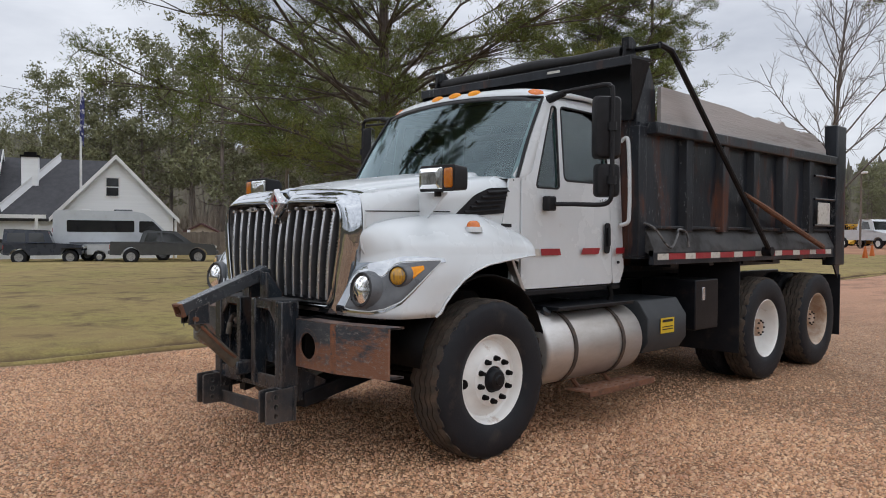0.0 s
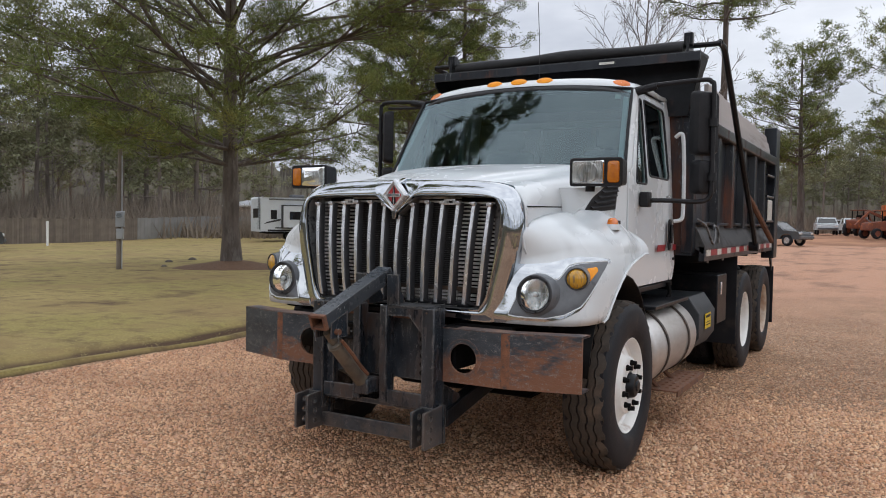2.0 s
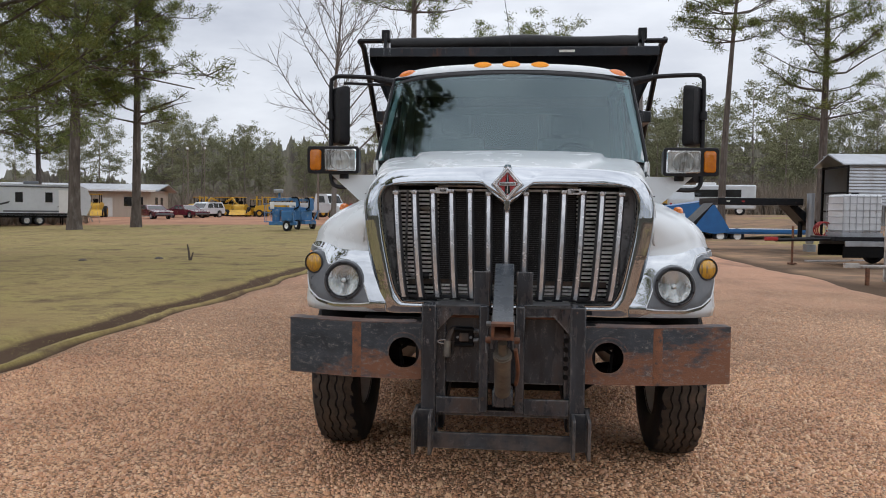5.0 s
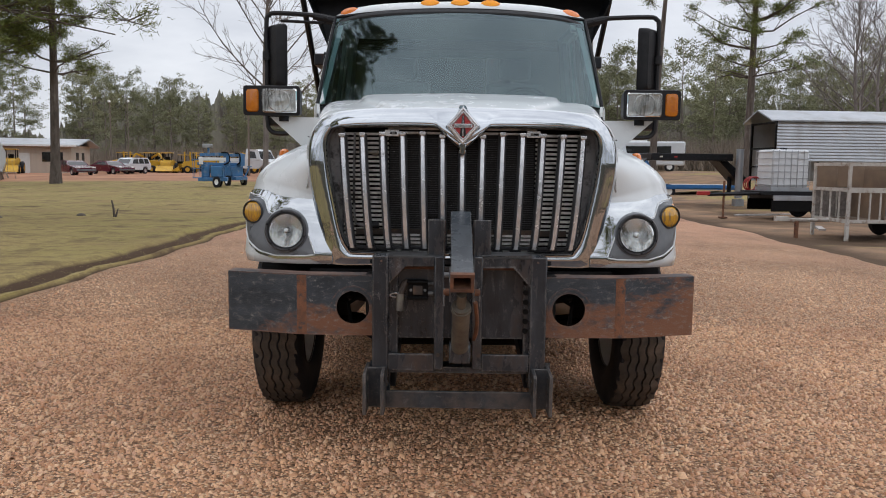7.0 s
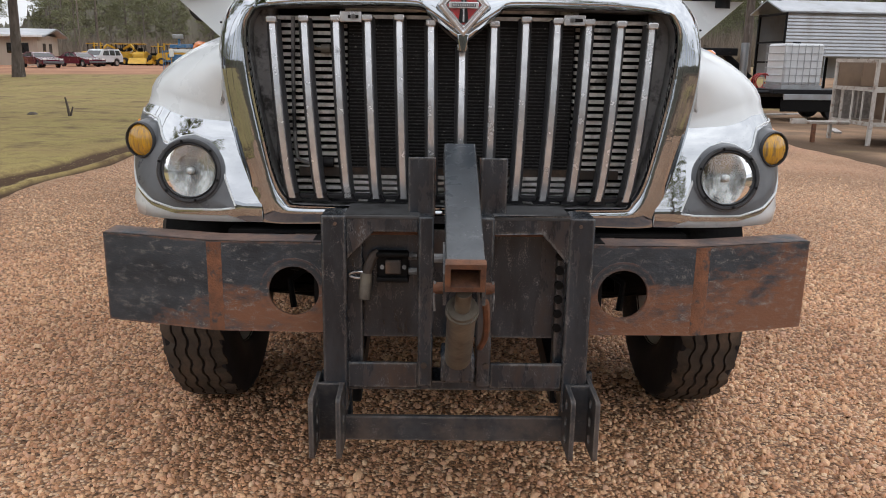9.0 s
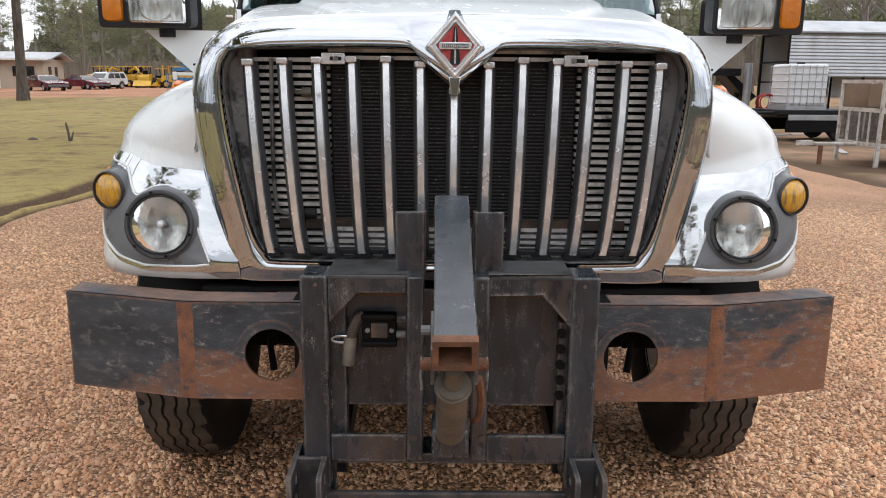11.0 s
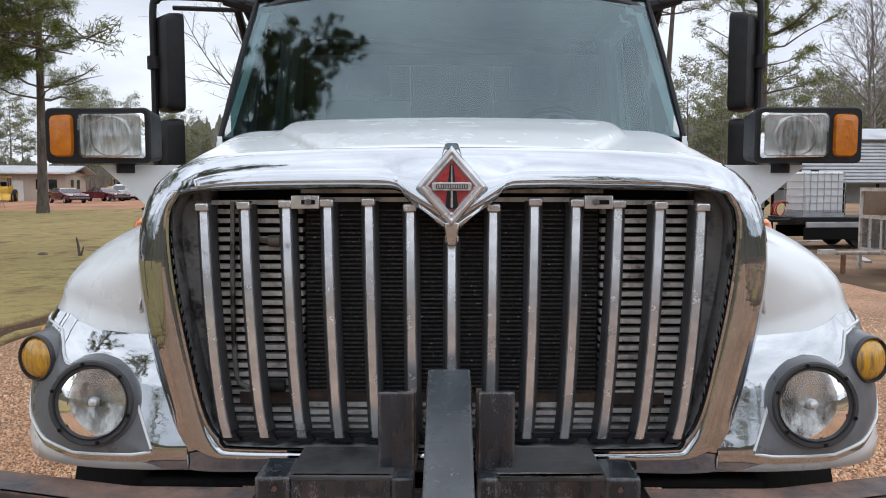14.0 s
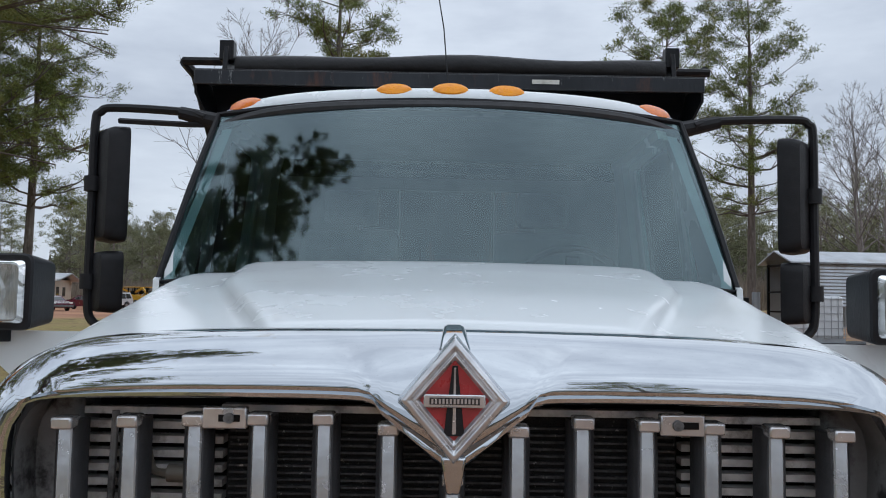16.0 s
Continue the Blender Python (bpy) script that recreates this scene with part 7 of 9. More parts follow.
def stand(heading, dist, scale, kind, wide=1.0):
    a = radians(heading)
    ox, oy = math.cos(a) * dist, math.sin(a) * dist
    oz = terrain(ox, oy) - 0.1
    q = rng.uniform(0, 2 * math.pi)
    c, s = math.cos(q) * scale * wide, math.sin(q) * scale * wide
    R = np.array([(c, s, 0), (-s, c, 0), (0, 0, scale)])
    o = np.array([ox, oy, oz])
    if kind >= 0:
        tv, tf, co = kinds[kind]
        put(tv @ R + o, tf, 0)
        put(co @ R + o, tri_faces(co), 1)
    else:
        tv, tf = hg[-kind - 1]
        put(tv @ R + o, tf, 2)


def belt(h0, h1, n, d0, d1, s0, s1, hard=0.25):
    for k in range(n):
        h = h0 + (h1 - h0) * (k + rng.uniform(0, 1)) / n
        d = rng.uniform(d0, d1)
        if 116 < h < 129 and rng.random() < 0.72:  # a thin stretch where the sky shows between the trunks
            continue
        stand(h, d, rng.uniform(s0, s1) * lerp(h, (98, 101, 112, 115), (1, 0.8, 0.8, 1)), int(rng.integers(0, 5)) if rng.random() > hard else -int(rng.integers(1, 3)))


belt(137, 157, 23, 74, 104, 0.88, 1.26, 0.15)
belt(157, 205, 44, 76, 112, 0.62, 0.92, 0.12)
belt(129, 152, 12, 108, 140, 0.85, 1.15, 0.05)
belt(84, 126, 84, 112, 156, 0.62, 0.90, 0.25)
belt(48, 86, 72, 100, 136, 0.55, 0.88, 0.34)
belt(60, 84, 26, 94, 110, 0.44, 0.74, 0.45)
belt(205, 408, 16, 65, 105, 0.8, 1.2, 0.1)
# brush under the trees: upright twigs and brown leaves
def brush(h0, h1, n, d0, d1, top):
    h = np.radians(rng.uniform(h0, h1, n))
    d = rng.uniform(d0, d1, n)
    base = np.stack([np.cos(h) * d, np.sin(h) * d, np.array([terrain(a, b) for a, b in zip(np.cos(h) * d, np.sin(h) * d)]) - 0.1], -1)
    k = 10
    up = np.stack([rng.normal(0, 0.22, (n, k)), rng.normal(0, 0.22, (n, k)), rng.uniform(0.4, 1.0, (n, k))], -1) * (top * rng.uniform(0.4, 1.1, (n, 1, 1)))
    b = base[:, None] + rng.normal(0, 0.8, (n, k, 3)) * (1, 1, 0)
    sx = rng.uniform(0, 2 * math.pi, (n, k))
    side = np.stack([np.cos(sx), np.sin(sx), 0 * sx], -1) * rng.uniform(0.03, 0.10, (n, k, 1))
    co = np.stack([b - side, b + side, b + up], 2).reshape(-1, 3)
    put(co, tri_faces(co), 3)


brush(136, 200, 3000, 70, 104, 5.0)
brush(122, 150, 1500, 66, 92, 3.6)
brush(110, 138, 1700, 106, 150, 4.0)
brush(82, 120, 3600, 110, 160, 4.6)
brush(45, 66, 3000, 84, 120, 4.6)
brush(66, 84, 3300, 90, 125, 5.0)
brush(200, 405, 1500, 60, 110, 4.0)
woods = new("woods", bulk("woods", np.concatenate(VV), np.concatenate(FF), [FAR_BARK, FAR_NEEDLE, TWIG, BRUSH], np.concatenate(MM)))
tagged(woods, "dense winter pine woods with brown undergrowth", "woods", kind="stuff")
# dim wood behind the last rows, its colour paled in place of haze
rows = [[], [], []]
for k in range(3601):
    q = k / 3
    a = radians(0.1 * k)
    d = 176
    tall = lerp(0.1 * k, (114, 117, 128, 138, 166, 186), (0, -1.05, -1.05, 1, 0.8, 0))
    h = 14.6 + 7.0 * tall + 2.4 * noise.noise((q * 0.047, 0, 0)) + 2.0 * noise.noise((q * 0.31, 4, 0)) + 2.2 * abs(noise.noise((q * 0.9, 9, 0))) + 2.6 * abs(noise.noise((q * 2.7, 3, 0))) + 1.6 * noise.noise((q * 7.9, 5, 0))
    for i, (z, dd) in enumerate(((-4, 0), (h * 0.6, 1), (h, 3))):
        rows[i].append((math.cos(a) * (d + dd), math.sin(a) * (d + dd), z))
tagged(part("backdrop", Geo().grid(rows), mat("hazed_distant_woods", (0.190, 0.182, 0.142), (0.145, 0.143, 0.112), 0.55, 1.0, c3=(0.075, 0.066, 0.054), c3_scale=0.42, c3_at=0.53, c3_soft=0.07, stretch=(1, 1, 0.16), detail=10)), "hazy distant woods", "woods", kind="structure")

# ---- house, vehicles and yard ----
SIDING = mat("white_lap_siding", (0.84, 0.85, 0.86), (0.79, 0.80, 0.81), 1.2, 0.6, bump=0.2, bump_scale=8, stretch=(0.2, 0.2, 6))
SHINGLE = mat("charcoal_shingles", (0.048, 0.048, 0.054), (0.075, 0.075, 0.082), 3, 0.9, bump=0.5, bump_scale=6)
RED_ROOF = mat("dark_red_shed_roof", (0.10, 0.035, 0.035), (0.07, 0.028, 0.028), 2, 0.7)
TRIM = mat("white_trim", (0.78, 0.78, 0.77), (0.70, 0.70, 0.69), 2, 0.5)
TAN_METAL = mat("tan_metal_siding", (0.54, 0.46, 0.38), (0.47, 0.40, 0.33), 0.6, 0.55, bump=0.2, bump_scale=4, stretch=(4, 4, 0.2))
GALV = mat("galvanised_sheet", (0.42, 0.44, 0.47), (0.34, 0.36, 0.39), 1.5, 0.38, 0.6, c3=(0.28, 0.27, 0.26), c3_scale=0.8, c3_at=0.62)
FENCE_WOOD = mat("grey_fence_boards", (0.20, 0.165, 0.135), (0.145, 0.120, 0.10), 2, 0.9, bump=0.3, bump_scale=20, per_object=0.15)
FENCE_GREY = mat("weathered_fence_sheets", (0.26, 0.255, 0.25), (0.21, 0.205, 0.20), 1, 0.8, per_object=0.08)
RUSTY_PAINT = mat("rusty_machine_paint", (0.22, 0.060, 0.030), (0.13, 0.045, 0.028), 2, 0.7, c3=(0.42, 0.12, 0.03), c3_scale=3, c3_at=0.60)
YELLOW = mat("machine_yellow", (0.62, 0.36, 0.02), (0.48, 0.27, 0.02), 2, 0.5, c3=(0.20, 0.13, 0.06), c3_scale=3, c3_at=0.64)
ORANGE = mat("machine_orange", (0.62, 0.15, 0.02), (0.48, 0.11, 0.02), 2, 0.5, c3=(0.20, 0.09, 0.05), c3_scale=3, c3_at=0.64)
LIFT_BLUE = mat("lift_blue", (0.055, 0.19, 0.40), (0.04, 0.14, 0.31), 2, 0.4, c3=(0.25, 0.28, 0.32), c3_scale=3, c3_at=0.62)
BLUE = mat("equipment_blue", (0.02, 0.13, 0.36), (0.02, 0.10, 0.27), 2, 0.4, c3=(0.10, 0.10, 0.12), c3_scale=3, c3_at=0.66)
RED = mat("dull_red_paint", (0.36, 0.02, 0.02), (0.28, 0.02, 0.02), 2, 0.4)
MAROON = mat("maroon_car_paint", (0.115, 0.012, 0.035), (0.085, 0.010, 0.028), 2, 0.25, coat=0.6)
NAVY = mat("navy_car_paint", (0.020, 0.029, 0.050), (0.026, 0.035, 0.058), 2, 0.28, coat=0.5)
GRAPHITE = mat("graphite_car_paint", (0.056, 0.061, 0.069), (0.070, 0.075, 0.083), 2, 0.22, coat=0.5)
VAN_WHITE = mat("white_vehicle_paint", (0.60, 0.63, 0.66), (0.54, 0.57, 0.60), 2, 0.3, coat=0.4, c3=(0.45, 0.43, 0.40), c3_scale=2, c3_at=0.70)
WHEEL_GREY = mat("grey_alloy_wheel", (0.46, 0.46, 0.47), (0.22, 0.22, 0.23), 14, 0.4, 0.5)
SHADE_GLASS = mat("dark_vehicle_glass", (0.012, 0.014, 0.016), (0.02, 0.022, 0.024), 2, 0.06, spec=0.8)
OLD_WHITE = mat("stained_white_frame", (0.50, 0.48, 0.45), (0.36, 0.33, 0.30), 5, 0.7, c3=(0.20, 0.13, 0.09), c3_scale=7, c3_at=0.60)
TOTE = mat("milky_tank_plastic", (0.62, 0.64, 0.66), (0.54, 0.56, 0.58), 3, 0.45)
PLYWOOD = mat("stained_plywood", (0.22, 0.15, 0.10), (0.14, 0.10, 0.075), 2, 0.85, bump=0.1)
MESH_GREY = mat("dull_mesh_panel", (0.20, 0.18, 0.165), (0.13, 0.115, 0.105), 12, 0.8, c3=(0.30, 0.27, 0.24), c3_scale=8, c3_at=0.58)


def drop(x, y):
    return terrain(x, y)


def small_wheel(parent, c, r, w, rim=BAR_CHROME, name="wheel"):
    """A tyre and its rim, the axle along x."""
    t = part(name, Geo().lathe([(r * 0.55, -w / 2), (r * 0.85, -w / 2), (r * 0.97, -w * 0.38), (r, -w * 0.2), (r, w * 0.2), (r * 0.97, w * 0.38), (r * 0.85, w / 2), (r * 0.55, w / 2)], c, (1, 0, 0), 24), RUBBER, parent)
    part("rim", Geo().lathe([(0.0, -w * 0.36), (r * 0.25, -w * 0.42), (r * 0.5, -w * 0.36), (r * 0.60, -w * 0.5), (r * 0.60, w * 0.5), (r * 0.5, w * 0.36), (r * 0.25, w * 0.42), (0.0, w * 0.36)], c, (1, 0, 0), 20), rim, t)
    return t


def side_body(outline, wheels, r):
    """A vehicle's side outline (y, z) with round wheel openings cut into its lower edge; outline runs front to rear along the top."""
    zb = outline[0][1]
    low = []
    for y in sorted(wheels, reverse=True):
        low += [(y + r * math.cos(a), max(zb, 0.02 + wheels[y] + r * math.sin(a))) for a in (math.pi * k / 10 for k in range(11))]
    return outline + low


def vehicle(name, label, category, body, cabin, w, wheels, r, paint, m, windows=(), rim=BAR_CHROME, tumble=0.16, extras=None):
    """body: side outline; cabin: side outline of the glasshouse; windows: side panes; the front of the vehicle is at low y."""
    v = thing(name, label, category)
    wz = {y: r for y in wheels}
    part("body", Geo().plate(side_body(body, wz, r * 1.18), [], lambda y, z, q: (-w / 2 + q, y, z), w), paint, v, bevel=0.05)
    if cabin:
        zb, zt = min(z for _, z in cabin), max(z for _, z in cabin)
        place = lambda y, z, q: ((-w / 2 + q) * (1 - tumble * max(0.0, (z - zb) / (zt - zb))), y, z)
        cb = part("cabin", Geo().plate(cabin, [], place, w), paint, v, bevel=0.05)
        for pane in windows:
            for s in (0, 1):
                part("side_window", Geo().plate(pane, [], lambda y, z, q, s=s: (((-w / 2 - 0.012) if s == 0 else (w / 2 + 0.002)) * (1 - tumble * max(0.0, (z - zb) / (zt - zb))) + q, y, z), 0.010), SHADE_GLASS, v)
        ys = sorted(cabin)
        f0, f1 = min(cabin, key=lambda p: p[0]), min((p for p in cabin if p[1] > zt - 0.12), key=lambda p: p[0])
        g = Geo()
        h = w / 2 * 0.90
        a, b = Vector((0, f0[0], f0[1])), Vector((0, f1[0], f1[1]))
        n = Vector((0, -(b.z - a.z), b.y - a.y)).normalized()
        q = [a.lerp(b, 0.12) + n * 0.012, a.lerp(b, 0.90) + n * 0.012]
        part("windscreen", Geo().add([(-h, *q[0].yz), (h, *q[0].yz), (h * (1 - tumble), *q[1].yz), (-h * (1 - tumble), *q[1].yz)], [(0, 1, 2, 3)]), SHADE_GLASS, v)
    for y in wheels:
        for s in (1, -1):
            small_wheel(v, (s * (w / 2 - 0.13), y, r), r, 0.22, rim)
    y0 = min(p[0] for p in body)
    y1 = max(p[0] for p in body)
    zmid = (body[0][1] + max(z for y, z in body)) / 2
    for s in (1, -1):
        part("headlight", Geo().box((s * (w / 2 - 0.22), y0 + 0.02, zmid + 0.08), (0.30, 0.08, 0.14)), REFLECTOR, v, bevel=0.02)
        part("tail_light", Geo().box((s * (w / 2 - 0.12), y1 - 0.02, zmid + 0.08), (0.18, 0.06, 0.22)), RED, v, bevel=0.015)
    part("front_bumper", Geo().box((0, y0 - 0.02, body[0][1] + 0.14), (w * 0.94, 0.16, 0.18)), GREY_PLASTIC, v, bevel=0.03)
    part("rear_bumper", Geo().box((0, y1 + 0.02, body[0][1] + 0.14), (w * 0.94, 0.14, 0.18)), GREY_PLASTIC, v, bevel=0.03)
    if extras:
        extras(v)
    v.matrix_basis = m
    return v


def heading(x, y, nx, ny):
    """A pose on the ground whose front (-y) points along (nx, ny)."""
    return pose(x, y, drop(x, y) - 0.0, 0, 0, math.degrees(math.atan2(nx, -ny)))


# pickup, jeep and van in front of the house
PICKUP = [(-2.62, 0.48), (-2.66, 0.75), (-2.55, 1.02), (-1.35, 1.12), (0.75, 1.15), (2.60, 1.16), (2.64, 0.62), (2.62, 0.50)]
PICKUP_CAB = [(-1.42, 1.08), (-0.62, 1.68), (-0.32, 1.74), (0.82, 1.74), (1.00, 1.67), (1.22, 1.10)]
vehicle("pickup_truck", "dark grey crew cab pickup parked on the lawn", "truck", PICKUP, PICKUP_CAB, 1.90, (-1.72, 1.62), 0.40, GRAPHITE, heading(-36.0, 15.9, 0.42, 0.91) @ pose(0, 0, -0.08), [[(-1.0, 1.18), (-0.46, 1.61), (0.08, 1.65), (0.08, 1.18)], [(0.18, 1.18), (0.18, 1.65), (0.80, 1.65), (0.98, 1.18)]], rim=WHEEL_GREY)
def jeep_parts(v):
    small_wheel(v, (0, 2.05, 0.95), 0.36, 0.22, GREY_PLASTIC, "spare_wheel")
    for s in (1, -1):
        part("fender_flare", Geo().box((s * 0.80, -1.35, 0.86), (0.26, 0.95, 0.05)), DARK_PLASTIC, v, bevel=0.015)
JEEP = [(-1.85, 0.50), (-1.85, 1.02), (-0.55, 1.12), (1.75, 1.14), (1.80, 0.52)]
JEEP_CAB = [(-0.50, 1.10), (-0.22, 1.72), (-0.1, 1.78), (1.70, 1.78), (1.78, 1.10)]
vehicle("jeep", "dark navy hardtop off-road vehicle with silver wheels", "car", JEEP, JEEP_CAB, 1.62, (-1.30, 1.08), 0.38, NAVY, heading(-39.6, 11.0, 0.38, 0.92) @ pose(0, 0, -0.10), [[(-0.12, 1.18), (-0.02, 1.64), (0.62, 1.64), (0.62, 1.18)], [(0.78, 1.18), (0.78, 1.64), (1.60, 1.64), (1.62, 1.18)]], rim=WHEEL_GREY, tumble=0.08, extras=jeep_parts)
VAN = [(-3.25, 0.42), (-3.3, 0.85), (-3.0, 1.22), (-2.3, 1.36), (-1.45, 2.20), (-1.0, 2.52), (-0.4, 2.62), (3.10, 2.62), (3.25, 2.45), (3.28, 0.45)]
def van_parts(v):
    for s in (1, -1):
        part("window_band", Geo().plate(round_poly([(-0.55, 1.52), (2.62, 1.52), (2.62, 2.12), (-0.55, 2.12)], 0.08), [], lambda y, z, q, s=s: (s * 1.003 + q - 0.006, y, z), 0.012), SHADE_GLASS, v, "dark side window band")
        part("cab_window", Geo().plate(round_poly([(-2.0, 1.50), (-0.78, 1.50), (-0.78, 2.10), (-1.45, 2.10)], 0.06), [], lambda y, z, q, s=s: (s * 1.003 + q - 0.006, y, z), 0.012), SHADE_GLASS, v)
        part("side_trim", Geo().box((s * 1.003, 0.7, 0.95), (0.02, 3.6, 0.10)), GREY_PLASTIC, v)
    part("roof_vent", Geo().box((0, 0.0, 2.66), (0.7, 0.9, 0.10)), GREY_PLASTIC, v, bevel=0.03)
    part("roof_vent", Geo().box((0, 1.8, 2.66), (0.5, 0.4, 0.08)), TRIM, v, bevel=0.03)
vehicle("passenger_van", "white high-roof passenger van with dark windows", "van", VAN, None, 2.0, (-1.95, 1.65), 0.36, VAN_WHITE, heading(-39.6, 15.2, 0.40, 0.915) @ Matrix.Diagonal((1, 1.07, 1.06, 1)), rim=GREY_PLASTIC, extras=van_parts)
vehicle("flat_trailer", "low white box trailer behind the van", "trailer", [(-0.7, 0.40), (-0.7, 0.95), (0.7, 0.95), (0.7, 0.40)], None, 1.2, (0.1,), 0.28, VAN_WHITE, heading(-38.8, 13.7, 0.40, 0.915))


# house
def gable_block(h, w, d, eave, apex, x0=0.0, y0=0.0, wall=SIDING, over=0.35, along_x=False, ends=True, roof=None):
    """A gabled block: walls as one shell, two roof slabs and white barge boards. The gable faces -y, or -x if along_x."""
    def P(x, y, z):
        return (x0 + (y if along_x else x), y0 + (x if along_x else y), z)
    out = [(-w / 2, 0), (w / 2, 0), (w / 2, eave), (0, apex), (-w / 2, eave)]
    part("wall", Geo().plate(out, [], lambda x, z, q: P(x, q, z), d), wall, h, "white lap siding wall" if wall is SIDING else "")
    k = (apex - eave) / (w / 2)
    for s in (1, -1):
        e = w / 2 + over
        part("roof_slope", Geo().hexa([P(s * x, y, z) for x, zz in ((0, apex), (e, eave - k * over)) for y in (-over, d + over) for z in (zz + 0.02, zz + 0.16)]), roof or (SHINGLE if wall is SIDING else GALV), h, "dark shingle roof slope" if wall is SIDING else "")
        for ya in ((-over - 0.05, d + over + 0.005) if ends else ()):
            part("barge_board", Geo().hexa([P(s * x, y, z) for x, zz in ((0, apex), (e, eave - k * over)) for y in (ya, ya + 0.045) for z in (zz - 0.10, zz + 0.17)]), TRIM, h)


house = thing("house", "white gabled house with charcoal shingle roof and chimney", "house")
gable_block(house, 6.6, 9.0, 2.75, 6.25)
gable_block(house, 8.4, 6.5, 2.6, 6.2, x0=-6.6, y0=4.3, along_x=True, ends=False)
gable_block(house, 9.6, 9.0, 2.6, 6.6, x0=-15.8, y0=3.4, along_x=True)
slope = lambda z: 0.1 + (z - 2.6) * (4.2 / 3.6)
part("rake_wall", Geo().hexa([(x + dx, slope(z) + dy, z + dz) for x, z in ((-3.2, 6.15), (-6.15, 2.75)) for dx, dz in ((0, 0.0), (-0.1, 0.45)) for dy in (-0.10, 0.5)]), SIDING, house, "white raised rake wall")
part("rake_trim", Geo().hexa([(x - 0.1, slope(z) + dy, z + dz) for x, z in ((-3.15, 6.20), (-6.20, 2.73)) for dz in (0.43, 0.58) for dy in (-0.16, 0.5)]), TRIM, house)
part("chimney", Geo().box((-4.85, 2.55, 5.0), (0.95, 0.8, 2.6)), SIDING, house, "white chimney", bevel=0.02)
part("chimney_cap", Geo().box((-4.85, 2.55, 6.32), (1.1, 0.95, 0.12)).box((-4.85, 2.55, 6.48), (0.7, 0.55, 0.2)), DARK_UNDER, house)
win = part("gable_window", Geo().box((-0.2, -0.02, 4.45), (0.86, 0.06, 1.22)), TRIM, house)
part("pane", Geo().box((-0.2, -0.055, 4.74), (0.68, 0.02, 0.50)), SHADE_GLASS, win)
part("pane", Geo().box((-0.2, -0.055, 4.17), (0.68, 0.02, 0.50)), SHADE_GLASS, win)
for x in (-2.0, 2.0):
    part("ground_window", Geo().box((x, -0.02, 1.5), (0.9, 0.06, 1.3)), SHADE_GLASS, house)
for k in range(5):
    part("porch_post", Geo().box((-4.3 - 2.2 * k, -0.35, 1.3), (0.16, 0.16, 2.6)), TRIM, house)
part("porch_beam", Geo().box((-8.8, -0.35, 2.6), (10, 0.18, 0.22)), TRIM, house)
part("porch_post", Geo().box((3.45, 0.0, 1.25), (0.14, 0.14, 2.5)), TRIM, house)
house.matrix_basis = pose(-43.6, 16.4, -0.45, 0, 0, 68.2)
shed = thing("garden_shed", "small tan shed with dark roof by the fence", "shed")
gable_block(shed, 3.6, 5.0, 1.7, 2.6, wall=TAN_METAL, ends=False, roof=RED_ROOF)
shed.matrix_basis = pose(-57.5, 29.2, -0.75, 0, 0, 60)

flag = thing("flagpole", "tall white flagpole with limp blue flag", "flagpole")
part("pole", Geo().tube([(0, 0, 0), (0, 0, 5), (0, 0, 10.2)], [0.075, 0.06, 0.04], 10), TRIM, flag)
part("finial", Geo().lathe([(0, 0.1), (0.07, 0.06), (0.09, 0), (0.07, -0.06), (0.03, -0.09)], (0, 0, 10.28), (0, 0, 1), 12), TRIM, flag)
CLOTH = mat("blue_flag_cloth", (0.03, 0.04, 0.14), (0.05, 0.05, 0.18), 6, 0.8, c3=(0.55, 0.55, 0.58), c3_scale=3, c3_at=0.56, c3_soft=0.03)
part("flag_cloth", Geo().grid([[(0.05 + 0.06 * j + 0.05 * math.sin(2 * j + i * 0.5), 0.10 * math.sin(1.7 * j + 0.3 * i), 8.6 - 0.22 * i - 0.12 * j) for j in range(7)] for i in range(11)]), CLOTH, flag, solid=0.01)
flag.matrix_basis = pose(-44.9, 14.8, -0.45) @ Matrix.Diagonal((1.15, 1.15, 1.2, 1))

# fence behind the lawn
FENCE = [(-62.0, 21.0), (-49.0, 27.0), (-51.8, 46.0), (-47.0, 60.0)]
for (ax, ay), (bx, by) in zip(FENCE, FENCE[1:]):
    ln = math.hypot(bx - ax, by - ay)
    n = max(1, round(ln / 2.4))
    for k in range(n):
        f = thing("fence_panel", "weathered grey wooden fence panel with posts", "fence", "boundary fence")
        grey = ax == -51.8 or (ax == -49.0 and k > n * 0.55)
        for j in range(12 if not grey else 6):
            wd = 2.36 / (12 if not grey else 6)
            part("board", Geo().box((-1.18 + wd * (j + 0.5), 0, 0.95 + 0.02 * (j % 3)), (wd - 0.02, 0.025, 1.9)), FENCE_GREY if grey else FENCE_WOOD, f)
        part("post", Geo().box((-1.2, 0.06, 1.0), (0.10, 0.10, 2.0)), FENCE_WOOD, f)
        part("rail", Geo().box((0, 0.05, 0.5), (2.4, 0.06, 0.09)).box((0, 0.05, 1.5), (2.4, 0.06, 0.09)), FENCE_WOOD, f)
        x, y = ax + (bx - ax) * (k + 0.5) / n, ay + (by - ay) * (k + 0.5) / n
        f.matrix_basis = pose(x, y, drop(x, y) - 0.15, 0, 0, math.degrees(math.atan2(by - ay, bx - ax)))

meter = thing("meter_pole", "grey wooden meter pole with electric box on the lawn", "utility pole")
part("pole", Geo().tube([(0, 0, -0.1), (0, 0, 1.8), (0.02, 0, 3.5)], [0.085, 0.075, 0.06], 10), FENCE_WOOD, meter)
